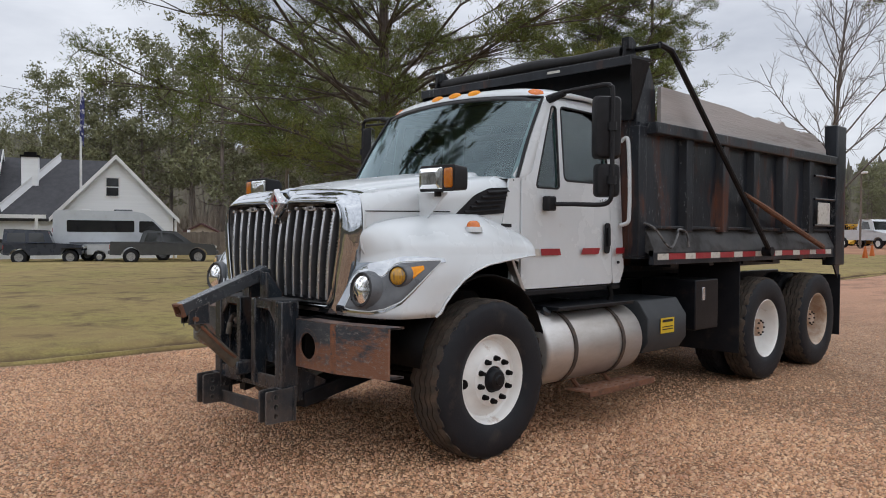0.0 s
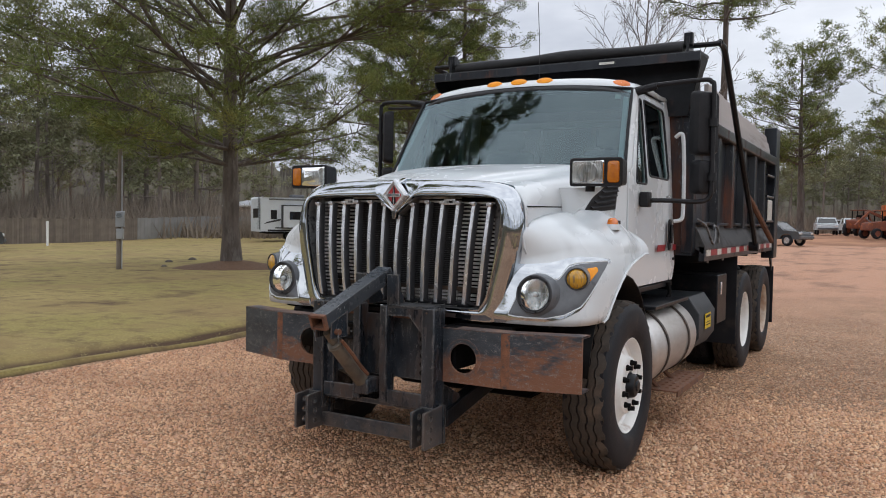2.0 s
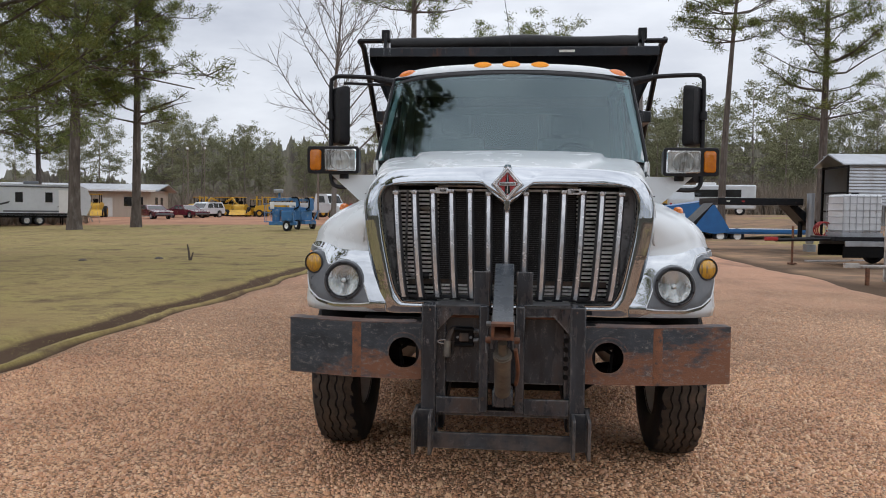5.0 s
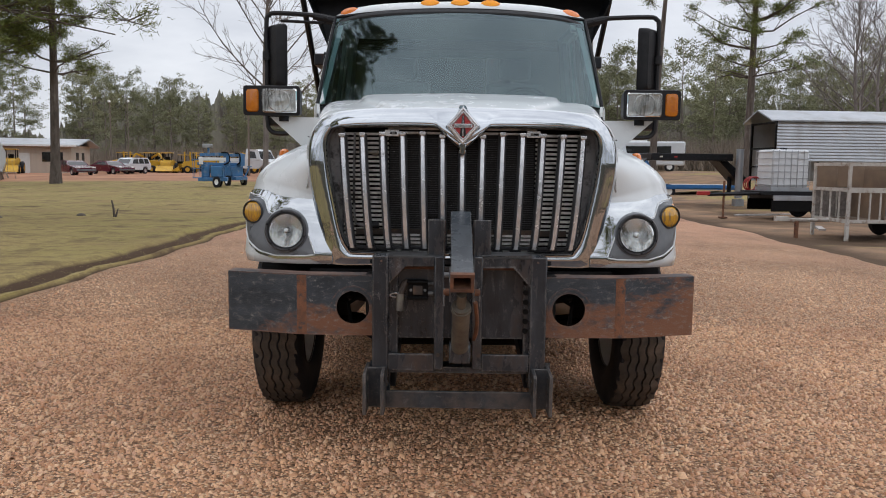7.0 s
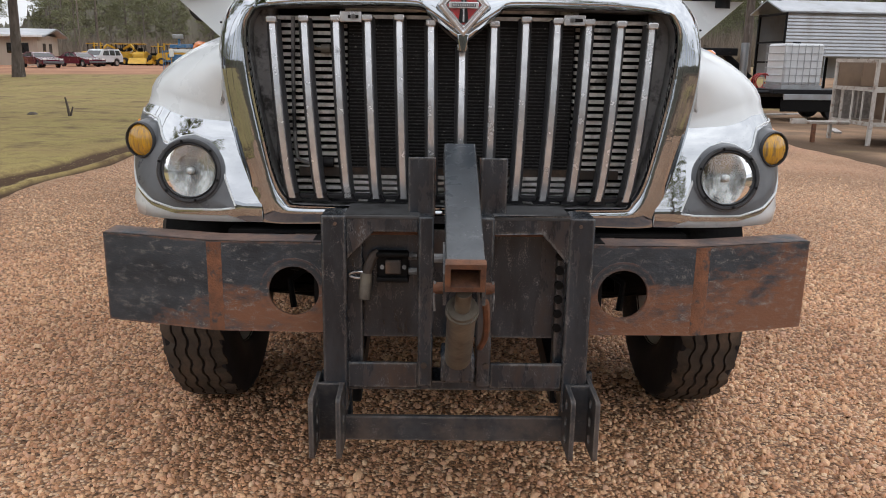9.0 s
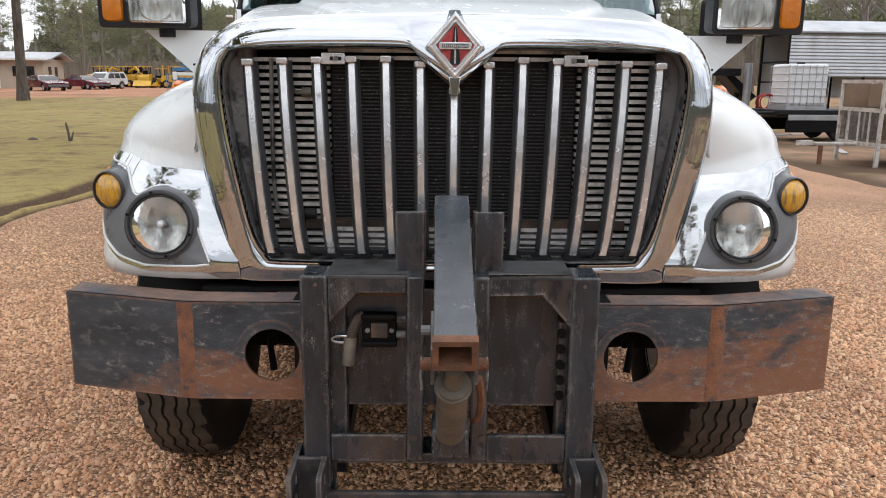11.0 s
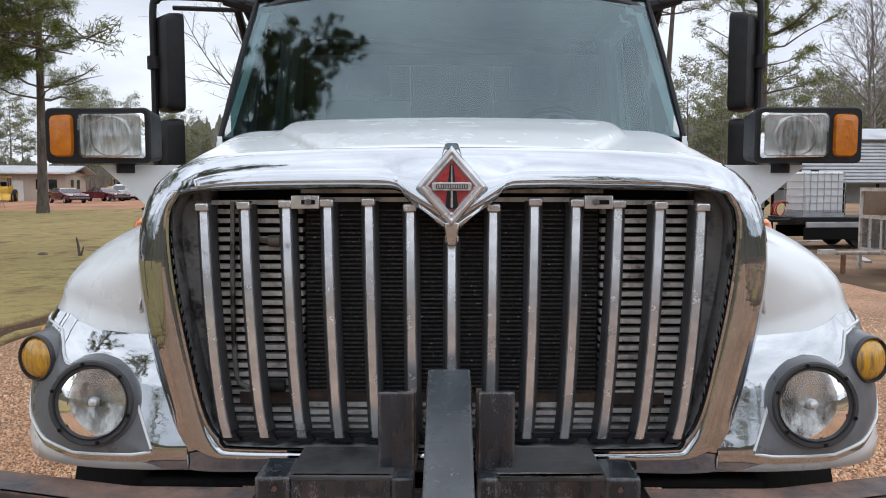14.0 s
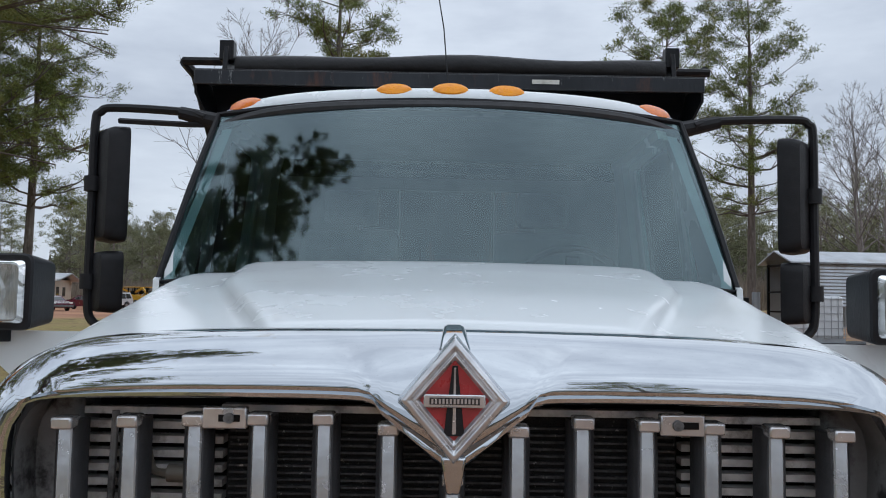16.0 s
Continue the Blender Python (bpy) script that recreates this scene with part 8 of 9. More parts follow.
part("meter_box", Geo().box((0.06, -0.11, 1.45), (0.24, 0.13, 0.46)), GALV, meter, bevel=0.015)
part("meter_dial", Geo().cyl((0.06, -0.18, 1.55), (0.06, -0.24, 1.55), 0.075, seg=16), LENS_GLASS, meter)
part("breaker_box", Geo().box((0.06, -0.11, 1.02), (0.20, 0.11, 0.30)), GALV, meter, bevel=0.012)
part("conduit", Geo().tube([(0.1, -0.08, 0.0), (0.1, -0.08, 3.3)], 0.018, 6), GALV, meter)
meter.matrix_basis = pose(-17.2, 11.3, 0.0, 0, 0, 35)
post = thing("lawn_post", "short white utility post on the lawn", "post")
part("shaft", Geo().box((0, 0, 0.65), (0.10, 0.10, 1.3)), TRIM, post, bevel=0.01)
post.matrix_basis = pose(-36.0, 21.4, -0.1)


# caravans
def caravan(name, label, ln, hgt, nose, slide, m):
    v = thing(name, label, "trailer")
    out = [(-ln / 2, 0.75), (-ln / 2, hgt - 0.12), (-ln / 2 + 0.15, hgt), (ln / 2 - 0.9, hgt), (ln / 2 - 0.3, hgt - 0.25), (ln / 2, hgt - 0.9)]
    out += [(ln / 2 - 0.1, 1.75), (ln / 2 - 1.5, 1.55), (ln / 2 - 1.7, 0.75)] if nose else [(ln / 2, 1.4), (ln / 2 - 0.25, 0.75)]
    part("body", Geo().plate(out, [], lambda y, z, q: (-1.22 + q, y, z), 2.44), VAN_WHITE, v, bevel=0.04)
    part("underframe", Geo().box((0, -0.3 if nose else 0, 0.66), (2.3, ln * 0.75, 0.18)), DARK_UNDER, v)
    for s in (1, -1):
        X = s * 1.225
        if slide:
            sl = part("slide_out", Geo().box((s * 1.36, -0.6, 1.95), (0.30, 3.2, 1.75)), VAN_WHITE, v, "white slide-out room", bevel=0.03)
            part("window", Geo().box((s * 1.516, -1.2, 2.05), (0.02, 0.95, 0.65)), SHADE_GLASS, v)
            part("window", Geo().box((s * 1.516, 0.2, 2.05), (0.02, 0.95, 0.65)), SHADE_GLASS, v)
        part("door", Geo().box((X, 1.6, 1.75), (0.03, 0.68, 1.8)), TRIM, v)
        part("window", Geo().box((X, 2.3 if slide else -1.4, 2.1), (0.03, 0.5, 0.75)), SHADE_GLASS, v)
        part("window", Geo().box((X, -2.9 if slide else 0.6, 2.1), (0.03, 0.5, 0.75)), SHADE_GLASS, v)
        part("stripe", Geo().box((X, 0, 1.05), (0.022, ln * 0.7, 0.12)), GREY_PLASTIC, v)
        part("swoosh", Geo().plate([(2.2, 1.3), (2.9, 1.55), (3.5, 2.0), (3.1, 1.75), (2.5, 1.45)], [], lambda y, z, q, s=s: (s * 1.226 + q - 0.006, y * (ln / 9), z), 0.012), DARK_PLASTIC, v)
        for y in (-0.9, -0.05):
            small_wheel(v, (s * 1.08, y, 0.36), 0.36, 0.22)
    for s in (1, -1):
        X = s * 1.232
        part("awning_bar", Geo().tube([(X, -ln * 0.42, hgt - 0.16), (X, ln * 0.30, hgt - 0.16)], 0.055, 8), GREY_PLASTIC, v)
        # Lower black strip, with the skirt's shadow put into its colour
        part("skirt_shadow_strip", Geo().box((X, -0.3, 0.84), (0.02, ln * 0.78, 0.14)), DARK_PLASTIC, v)
        if slide:
            for y, z, ly, lz in ((-2.24, 1.95, 0.07, 1.85), (1.04, 1.95, 0.07, 1.85), (-0.6, 2.86, 3.3, 0.07), (-0.6, 1.05, 3.3, 0.07)):
                part("slide_frame", Geo().box((s * 1.365, y, z), (0.32, ly, lz)), RING_GREY, v)
        for ya, yb in ((-ln * 0.47, -ln * 0.30), (ln * 0.16, ln * 0.32)):
            part("swirl", Geo().plate([(ya, 1.35), (yb, 1.62), (yb + 0.1, 1.80), (ya + 0.2, 1.50)], [], lambda y, z, q, s=s: (s * 1.226 + q - 0.006, y, z), 0.012), RING_GREY, v)
        if nose:
            part("nose_band", Geo().plate([(ln / 2 - 1.0, hgt - 0.03), (ln / 2 - 0.82, hgt - 0.08), (ln / 2 - 0.24, hgt - 0.40), (ln / 2 - 0.03, hgt - 0.95), (ln / 2 - 0.22, 1.80), (ln / 2 - 0.40, 1.80), (ln / 2 - 0.22, hgt - 0.95), (ln / 2 - 0.42, hgt - 0.50)], [], lambda y, z, q, s=s: (s * 1.228 + q - 0.006, y, z), 0.012), RING_GREY, v, "dark curved nose band")
    part("roof_unit", Geo().box((0, -0.5, hgt + 0.14), (0.9, 1.0, 0.28)), GREY_PLASTIC, v, bevel=0.06)
    part("rear_window", Geo().box((0, -ln / 2 - 0.01, 2.2), (1.3, 0.03, 0.75)), SHADE_GLASS, v)
    part("rear_ladder", Geo().tube([(0.75, -ln / 2 - 0.08, 0.9), (0.75, -ln / 2 - 0.08, hgt)], 0.025, 6).tube([(1.1, -ln / 2 - 0.08, 0.9), (1.1, -ln / 2 - 0.08, hgt)], 0.025, 6), RING_GREY, v)
    for sx in (0.5, -0.5):
        part("jack_stand", Geo().tube([(sx, ln / 2 - 1.9, 0), (sx, ln / 2 - 1.9, 0.8)], 0.05, 6), DARK_UNDER, v)
    v.matrix_basis = m
    return v


# their noses point along +y of the model
caravan("fifth_wheel_camper", "long white and grey fifth-wheel camper on the grass", 7.9, 3.5, True, True, pose(-40.4, 47.0, drop(-40, 47) + 0.06, 0, 0, -28))
caravan("travel_trailer", "white travel trailer with small windows", 7.0, 3.05, False, False, pose(-36.2, 53.0, drop(-36.2, 53) + 0.06, 0, 0, -52))

# tan metal workshop
shop = thing("metal_workshop", "long tan metal workshop with low pale roof", "building")
part("wall", Geo().box((0, 5, 1.5), (34, 10, 3.0)), TAN_METAL, shop, "tan ribbed metal walls")
part("roof", Geo().plate([(-0.9, 2.82), (5, 3.6), (10.9, 2.82), (10.9, 2.96), (5, 3.74), (-0.9, 2.96)], [], lambda y, z, q: (-17.5 + q, y, z), 35.5), GALV, shop, "pale metal roof")
part("fascia", Geo().box((0, -0.92, 2.89), (35.4, 0.05, 0.2)), TRIM, shop)
for x, wd, h in ((-10, 3.4, 2.5), (-3, 3.4, 2.5), (5.0, 1.0, 2.1), (8.6, 3.0, 2.4), (12.5, 1.0, 2.1)):
    part("doorway", Geo().box((x, -0.02, h / 2), (wd, 0.08, h)), DARK_UNDER if wd > 2 else TRIM, shop)
for x in (14.6, 15.8):
    part("window", Geo().box((x, -0.03, 1.7), (0.8, 0.06, 1.0)), SHADE_GLASS, shop)
for y in (3.0, 6.0):
    part("end_window", Geo().box((17.02, y, 1.7), (0.06, 1.2, 1.0)), SHADE_GLASS, shop)
for k in range(18):
    part("wall_rib", Geo().box((-16.5 + 1.95 * k, -0.03, 1.45), (0.08, 0.05, 2.9)), TAN_METAL, shop)
shop.matrix_basis = pose(-56.3, 75.2, drop(-53, 75) + 0.05, 0, 0, 14)

# cars by the workshop
SEDAN = [(-2.45, 0.35), (-2.45, 0.70), (-1.1, 0.92), (1.6, 0.98), (2.45, 0.92), (2.48, 0.38)]
SEDAN_CAB = [(-0.95, 0.90), (-0.25, 1.30), (0.2, 1.36), (0.9, 1.34), (1.75, 0.96)]
PANES = [[(-0.45, 0.98), (-0.1, 1.24), (0.35, 1.28), (0.35, 0.98)], [(0.45, 0.98), (0.45, 1.28), (0.85, 1.26), (1.25, 1.0)]]
coupe = vehicle("car", "maroon classic coupe parked by the workshop", "car", SEDAN, SEDAN_CAB, 1.85, (-1.5, 1.45), 0.33, MAROON, heading(-34.4, 68.5, 0.75, -0.66), PANES)
vehicle("car", "dark purple sedan parked by the workshop", "car", SEDAN, SEDAN_CAB, 1.85, (-1.5, 1.45), 0.33, MAROON, heading(-34.2, 76.0, 0.85, -0.5), PANES)
vehicle("car", "dark sedan parked by the workshop", "car", SEDAN, SEDAN_CAB, 1.85, (-1.5, 1.45), 0.33, NAVY, heading(-35.6, 84.0, 0.6, -0.8), PANES)
SUV = [(-2.4, 0.45), (-2.42, 0.85), (-1.3, 1.05), (2.35, 1.10), (2.40, 0.5)]
SUV_CAB = [(-1.15, 1.02), (-0.45, 1.62), (0.0, 1.72), (2.0, 1.70), (2.3, 1.08)]
SUV_PANES = [[(-0.6, 1.10), (-0.25, 1.55), (0.4, 1.60), (0.4, 1.10)], [(0.5, 1.10), (0.5, 1.60), (1.25, 1.60), (1.25, 1.10)], [(1.35, 1.10), (1.35, 1.60), (1.95, 1.58), (2.1, 1.12)]]
vehicle("car", "white sport utility car beside the machines", "car", SUV, SUV_CAB, 1.9, (-1.5, 1.45), 0.38, VAN_WHITE, heading(-34.0, 80.0, -0.3, -0.95), SUV_PANES)


# machines
def loader(name, label, paint, m, boom=True, cabh=2.4, bucket=True):
    v = thing(name, label, "machine", "machines in the yard")
    part("body", Geo().plate(round_poly([(-1.6, 0.7), (1.7, 0.7), (1.8, 1.45), (0.6, 1.6), (-1.5, 1.35)], 0.15), [], lambda y, z, q: (-0.6 + q, y, z), 1.2), paint, v, bevel=0.05)
    for sx in (0.5, -0.5):
        for y in (-0.35, 0.75):
            part("cab_post", Geo().box((sx, y, (1.4 + cabh) / 2), (0.08, 0.08, cabh - 1.4)), DARK_UNDER, v)
    part("canopy", Geo().box((0, 0.2, cabh), (1.25, 1.45, 0.09)), TRIM if paint is ORANGE else paint, v, bevel=0.03)
    part("seat", Geo().box((0, 0.35, 1.7), (0.5, 0.5, 0.5)), DARK_UNDER, v, bevel=0.08)
    if boom:
        part("boom", Geo().tube([(0.0, 0.9, 1.5), (0.0, -1.2, 2.3), (0.0, -2.5, 1.1)], [0.17, 0.15, 0.11], 4), paint, v, "jointed boom")
        part("ram", Geo().tube([(0.0, -0.6, 1.1), (0.0, -1.6, 1.8)], 0.06, 8), BAR_CHROME, v)
    if bucket:
        part("bucket", Geo().plate([(-2.9, 0.25), (-2.1, 0.2), (-2.0, 0.85), (-2.25, 0.6)], [], lambda y, z, q: (-0.95 + q, y, z), 1.9), paint, v)
    for s in (1, -1):
        small_wheel(v, (s * 0.82, -1.05, 0.45), 0.45, 0.32, paint)
        small_wheel(v, (s * 0.85, 1.0, 0.62), 0.62, 0.36, paint)
    v.matrix_basis = m
    return v


def forklift(name, label, paint, m):
    v = thing(name, label, "machine", "machines in the yard")
    part("body", Geo().box((0, 0.4, 0.75), (1.15, 1.9, 0.75)), paint, v, bevel=0.08)
    part("counterweight", Geo().box((0, 1.2, 0.95), (1.1, 0.5, 0.9)), DARK_UNDER, v, bevel=0.1)
    for sx in (0.5, -0.5):
        for ya, yb in ((-0.35, -0.1), (1.1, 0.9)):
            part("guard_post", Geo().tube([(sx, ya, 1.1), (sx, yb, 2.15)], 0.04, 6), DARK_UNDER, v)
        part("mast", Geo().box((sx * 0.7, -0.75, 1.35), (0.12, 0.14, 2.4)), paint, v)
        part("fork", Geo().box((sx * 0.6, -1.4, 0.12), (0.12, 1.1, 0.05)), DARK_UNDER, v)
        small_wheel(v, (sx * 1.1, -0.45, 0.35), 0.35, 0.26, paint)
        small_wheel(v, (sx * 1.1, 1.05, 0.32), 0.32, 0.24, paint)
    part("overhead_guard", Geo().box((0, 0.4, 2.18), (1.1, 1.2, 0.08)), paint, v, bevel=0.02)
    v.matrix_basis = m
    return v


tele = loader("telehandler", "yellow telescopic handler in the yard", YELLOW, heading(-27.2, 93.0, 0.9, -0.4))
fork = forklift("forklift", "yellow forklift parked in the yard", YELLOW, heading(-47.5, 71.0, 0.9, -0.5))
tract = loader("compact_loader", "yellow compact loader with canopy", YELLOW, heading(-24.8, 91.0, -0.5, -0.8), boom=False)
for k, (src, x, y, q) in enumerate(((tract, -23.0, 95.0, 30), (fork, -45.0, 72.5, 60), (tract, -43.0, 73.5, 20), (tele, -36.0, 92.0, 60), (tract, -33.6, 90.5, 10), (fork, -32.0, 92.0, 40), (tract, -30.0, 90.0, -70), (tele, -28.4, 94.0, 140), (fork, -25.5, 91.0, 100), (tract, -36.0, 95.0, 90), (fork, -38.6, 91.0, 20), (tele, -37.6, 94.0, -40), (tract, -34.8, 92.5, 75), (fork, -31.0, 94.5, 15), (tract, -39.6, 93.0, 150))):
    copy_thing(src, pose(x, y, drop(x, y), 0, 0, q))
exc = loader("excavator", "rusty red earth mover in the dirt yard", RUSTY_PAINT, heading(1.4, 73.0, -0.8, -0.6), boom=True, bucket=False)
exc2 = loader("yellow_digger", "yellow digger with raised boom", YELLOW, heading(8.4, 70.0, -0.9, -0.2))
grey = loader("grey_loader", "grey loader with pale canopy in the yard", GRAPHITE, heading(10.9, 72.0, 0.7, -0.7), boom=False, cabh=2.9)
for src, x, y, q in ((tract, 5.4, 70.0, 40), (tele, 6.6, 73.5, -60), (exc2, 12.6, 73.0, 130), (tract, 9.4, 75.0, 70), (exc, -0.4, 79.0, 160), (exc2, 15.2, 76.0, 200), (tract, 3.4, 76.0, 110)):
    copy_thing(src, pose(x, y, drop(x, y), 0, 0, q))
bins = thing("hopper", "tall orange steel hopper in the yard", "hopper")
part("bin", Geo().grid([[(sx * w, sy * w, z) for sx, sy in ((-1, -1), (1, -1), (1, 1), (-1, 1))] for w, z in ((0.4, 0.9), (0.95, 1.7), (0.95, 3.1))], close_u=True, cap=True), ORANGE, bins, smooth=False)
for sx in (-0.7, 0.7):
    for sy in (-0.7, 0.7):
        part("leg", Geo().box((sx, sy, 0.85), (0.1, 0.1, 1.7)), DARK_UNDER, bins)
bins.matrix_basis = pose(2.3, 76.0, drop(2.3, 76), 0, 0, 8) @ Matrix.Diagonal((1.0, 0.9, 0.92, 1))
copy_thing(bins, pose(4.5, 77.0, drop(4.5, 77), 0, 0, 20) @ Matrix.Diagonal((0.45, 0.6, 0.90, 1)))

# two folded blue lifts at the end of the lawn
def folded_lift(label, m, tall):
    v = thing("towable_lift", label, "lift", "blue lifts on the lawn")
    part("chassis", Geo().box((0, 0, 0.48), (2.3, 0.9, 0.22)), LIFT_BLUE, v, bevel=0.03)
    part("engine_box", Geo().box((0.35, -0.1, 0.92), (0.95, 0.85, 0.62)), LIFT_BLUE, v, bevel=0.05)
    part("turret", Geo().box((-0.55, 0, 0.95), (0.55, 0.6, 0.72)), LIFT_BLUE, v, bevel=0.04)
    for k, z in enumerate((1.36, 1.62, 1.86)):
        part("boom_arm", Geo().hexa([(x, y, z + dz + 0.05 * (x > 0) * (k - 1)) for x in (-1.25 + 0.1 * k, 1.25 - 0.05 * k) for y in (-0.14, 0.14) for dz in (-0.09, 0.09)]), LIFT_BLUE if k != 1 else TRIM, v, "", bevel=0.02)
    part("boom_knuckle", Geo().box((1.18, 0, 1.60), (0.24, 0.34, 0.72)), LIFT_BLUE, v, bevel=0.03)
    part("hose_bundle", Geo().tube(spline([(0.9, -0.2, 1.3), (1.35, -0.24, 1.5), (1.25, -0.22, 1.95), (0.7, -0.2, 2.0)], 5), 0.045, 6), DARK_UNDER, v)
    part("control_box", Geo().box((-0.9, -0.36, 1.52), (0.32, 0.22, 0.42)), TRIM, v, bevel=0.03)
    if tall:
        part("mast", Geo().box((-0.35, 0.0, 2.05), (0.16, 0.16, 0.5)), LIFT_BLUE, v)
        part("top_box", Geo().box((-0.42, 0, 2.36), (0.75, 0.55, 0.22)), GALV, v, bevel=0.03)
    for x in (-1.55, -1.0):
        for y in (-0.38, 0.38):
            part("basket_post", Geo().tube([(x, y, 0.55), (x, y, 1.60)], 0.028, 6), LIFT_BLUE, v)
    for z in (0.55, 1.08, 1.60):
        part("basket_rail", Geo().tube([(-1.55, -0.38, z), (-1.0, -0.38, z), (-1.0, 0.38, z), (-1.55, 0.38, z), (-1.55, -0.38, z)], 0.024, 6), LIFT_BLUE, v)
    for s in (1, -1):
        for x in (-0.8, 0.8):
            part("outrigger", Geo().tube([(x, s * 0.45, 0.55), (x + 0.1, s * 0.72, 1.15)], 0.055, 6).box((x + 0.12, s * 0.73, 1.2), (0.24, 0.24, 0.06)), LIFT_BLUE, v)
        t = part("road_wheel", Geo().lathe([(0.14, -0.1), (0.30, -0.1), (0.33, 0), (0.30, 0.1), (0.14, 0.1)], (0.35, s * 0.62, 0.33), (0, 1, 0), 20), RUBBER, v)
        part("rim", Geo().lathe([(0.0, -0.06), (0.16, -0.11), (0.16, 0.11), (0.0, 0.06)], (0.35, s * 0.62, 0.33), (0, 1, 0), 16), TRIM, t)
    v.matrix_basis = m


folded_lift("blue towable boom lift folded down on the lawn", pose(-13.75, 42.0, drop(-13, 42), 0, 0, 10) @ Matrix.Diagonal((0.70, 1, 1.02, 1)), True)
folded_lift("blue towable boom lift parked behind its twin", pose(-13.3, 44.6, drop(-12, 44), 0, 0, -35) @ Matrix.Diagonal((0.7, 1, 1, 1)), False)

# stick and a dark clod in the lawn
stake = thing("wooden_stake", "small forked stick standing in the lawn", "stick")
part("shaft", Geo().tube([(0, 0, -0.05), (-0.03, 0, 0.25), (-0.07, 0, 0.46)], [0.035, 0.03, 0.02], 6).tube([(0.02, 0, 0), (0.09, 0.02, 0.24)], [0.03, 0.015], 5), BARK, stake)
stake.matrix_basis = pose(-8.95, 16.9, 0.02)
for x, y, r in ((-9.9, 17.0, 0.13), (-11.0, 11.4, 0.10), (-19.6, 15.2, 0.14), (-17.5, 13.2, 0.11), (-20.4, 17.0, 0.16), (-11.8, 16.4, 0.12)):
    c = thing("dirt_clod", "dark crumbled clod on the lawn", "clod")
    part("lump", Geo().lathe([(0.0, r * 0.5), (r * 0.5, r * 0.42), (r * 0.9, r * 0.15), (r * 1.1, -0.05)], (0, 0, 0), (0, 0, 1), 9), BARK, c)
    c.matrix_basis = pose(x, y, ground_z(x, y), 0, 0, 40 * x)

# white trucks along the far end of the drive
TRUCK = [(-3.0, 0.75), (-3.0, 1.35), (-1.7, 1.60), (-1.6, 1.7), (3.0, 1.7), (3.05, 1.0), (3.0, 0.8)]
TRUCK_CAB = [(-1.65, 1.55), (-1.12, 2.53), (-0.85, 2.62), (0.25, 2.62), (0.35, 1.65)]
work = vehicle("work_truck", "white service truck parked at the far yard", "truck", TRUCK, TRUCK_CAB, 2.2, (-2.0, 2.0), 0.48, VAN_WHITE, heading(-8.0, 61.0, 0.12, -0.99), [[(-1.1, 1.75), (-0.8, 2.40), (-0.1, 2.45), (-0.1, 1.75)]], rim=TRIM)
copy_thing(work, pose(-19.2, 74.5, drop(-19.2, 74.5), 0, 0, 62))
vehicle("work_truck", "dark pickup parked at the far yard", "truck", PICKUP, PICKUP_CAB, 1.9, (-1.72, 1.62), 0.40, GRAPHITE, heading(-5.4, 58.0, 0.9, -0.4), [[(-0.82, 1.18), (-0.32, 1.66), (0.10, 1.70), (0.10, 1.18)]])
vehicle("work_truck", "red farm truck parked behind the machines", "truck", PICKUP, PICKUP_CAB, 1.9, (-1.72, 1.62), 0.40, RED, heading(-19.0, 92.0, 0.9, -0.3), [[(-0.82, 1.18), (-0.32, 1.66), (0.10, 1.70), (0.10, 1.18)]])
for x, y, dx in ((-3.7, 84.0, 0.14), (-1.7, 90.0, 0.22)):
    vehicle("work_truck", "white pickup parked at the end of the dirt yard", "truck", PICKUP, PICKUP_CAB, 1.95, (-1.72, 1.62), 0.40, VAN_WHITE, heading(x, y, dx, -0.98), [[(-0.82, 1.18), (-0.32, 1.66), (0.10, 1.70), (0.10, 1.18)]])
vehicle("car", "white car at the end of the drive", "car", SUV, SUV_CAB, 1.9, (-1.5, 1.45), 0.38, VAN_WHITE, heading(-2.6, 101.0, 0.3, -0.95), SUV_PANES)
copy_thing(work, pose(14.6, 66.0, drop(14.6, 66), 0, 0, 170))
bus = thing("white_bus", "white bus parked far across the yard", "bus")
part("body", Geo().box((0, 0, 1.75), (2.4, 8.0, 2.3)), VAN_WHITE, bus, bevel=0.15)
part("window_band", Geo().box((-1.21, 0.4, 2.1), (0.03, 6.2, 0.7)).box((1.21, 0.4, 2.1), (0.03, 6.2, 0.7)), SHADE_GLASS, bus)
part("windscreen", Geo().box((0, -4.01, 2.1), (2.0, 0.03, 0.9)), SHADE_GLASS, bus)
part("roof_unit", Geo().box((0, 0.5, 3.0), (1.2, 1.8, 0.3)), TRIM, bus, bevel=0.05)
for s in (1, -1):
    for y in (-2.6, 2.4):
        small_wheel(bus, (s * 1.0, y, 0.48), 0.48, 0.26, TRIM)
bus.matrix_basis = pose(19.0, 74.0, drop(19, 74), 0, 0, 75)

# blue low-deck trailer and a black gooseneck
trailer = thing("flatbed_trailer", "blue low flatbed trailer with raised ramps", "trailer")
part("deck", Geo().box((1.1, 0, 0.62), (4.4, 2.4, 0.22)), BLUE, trailer, bevel=0.02)
part("deck_board", Geo().box((1.1, 0, 0.745), (4.3, 2.2, 0.03)), GALV, trailer)
part("ramp", Geo().plate([(-6.2, 1.35), (-6.2, 1.62), (-1.9, 2.25), (-0.9, 0.62), (-1.7, 0.50)], [], lambda x, z, q: (x, -1.2 + q, z), 2.4), BLUE, trailer, "raised blue tail deck", bevel=0.02)
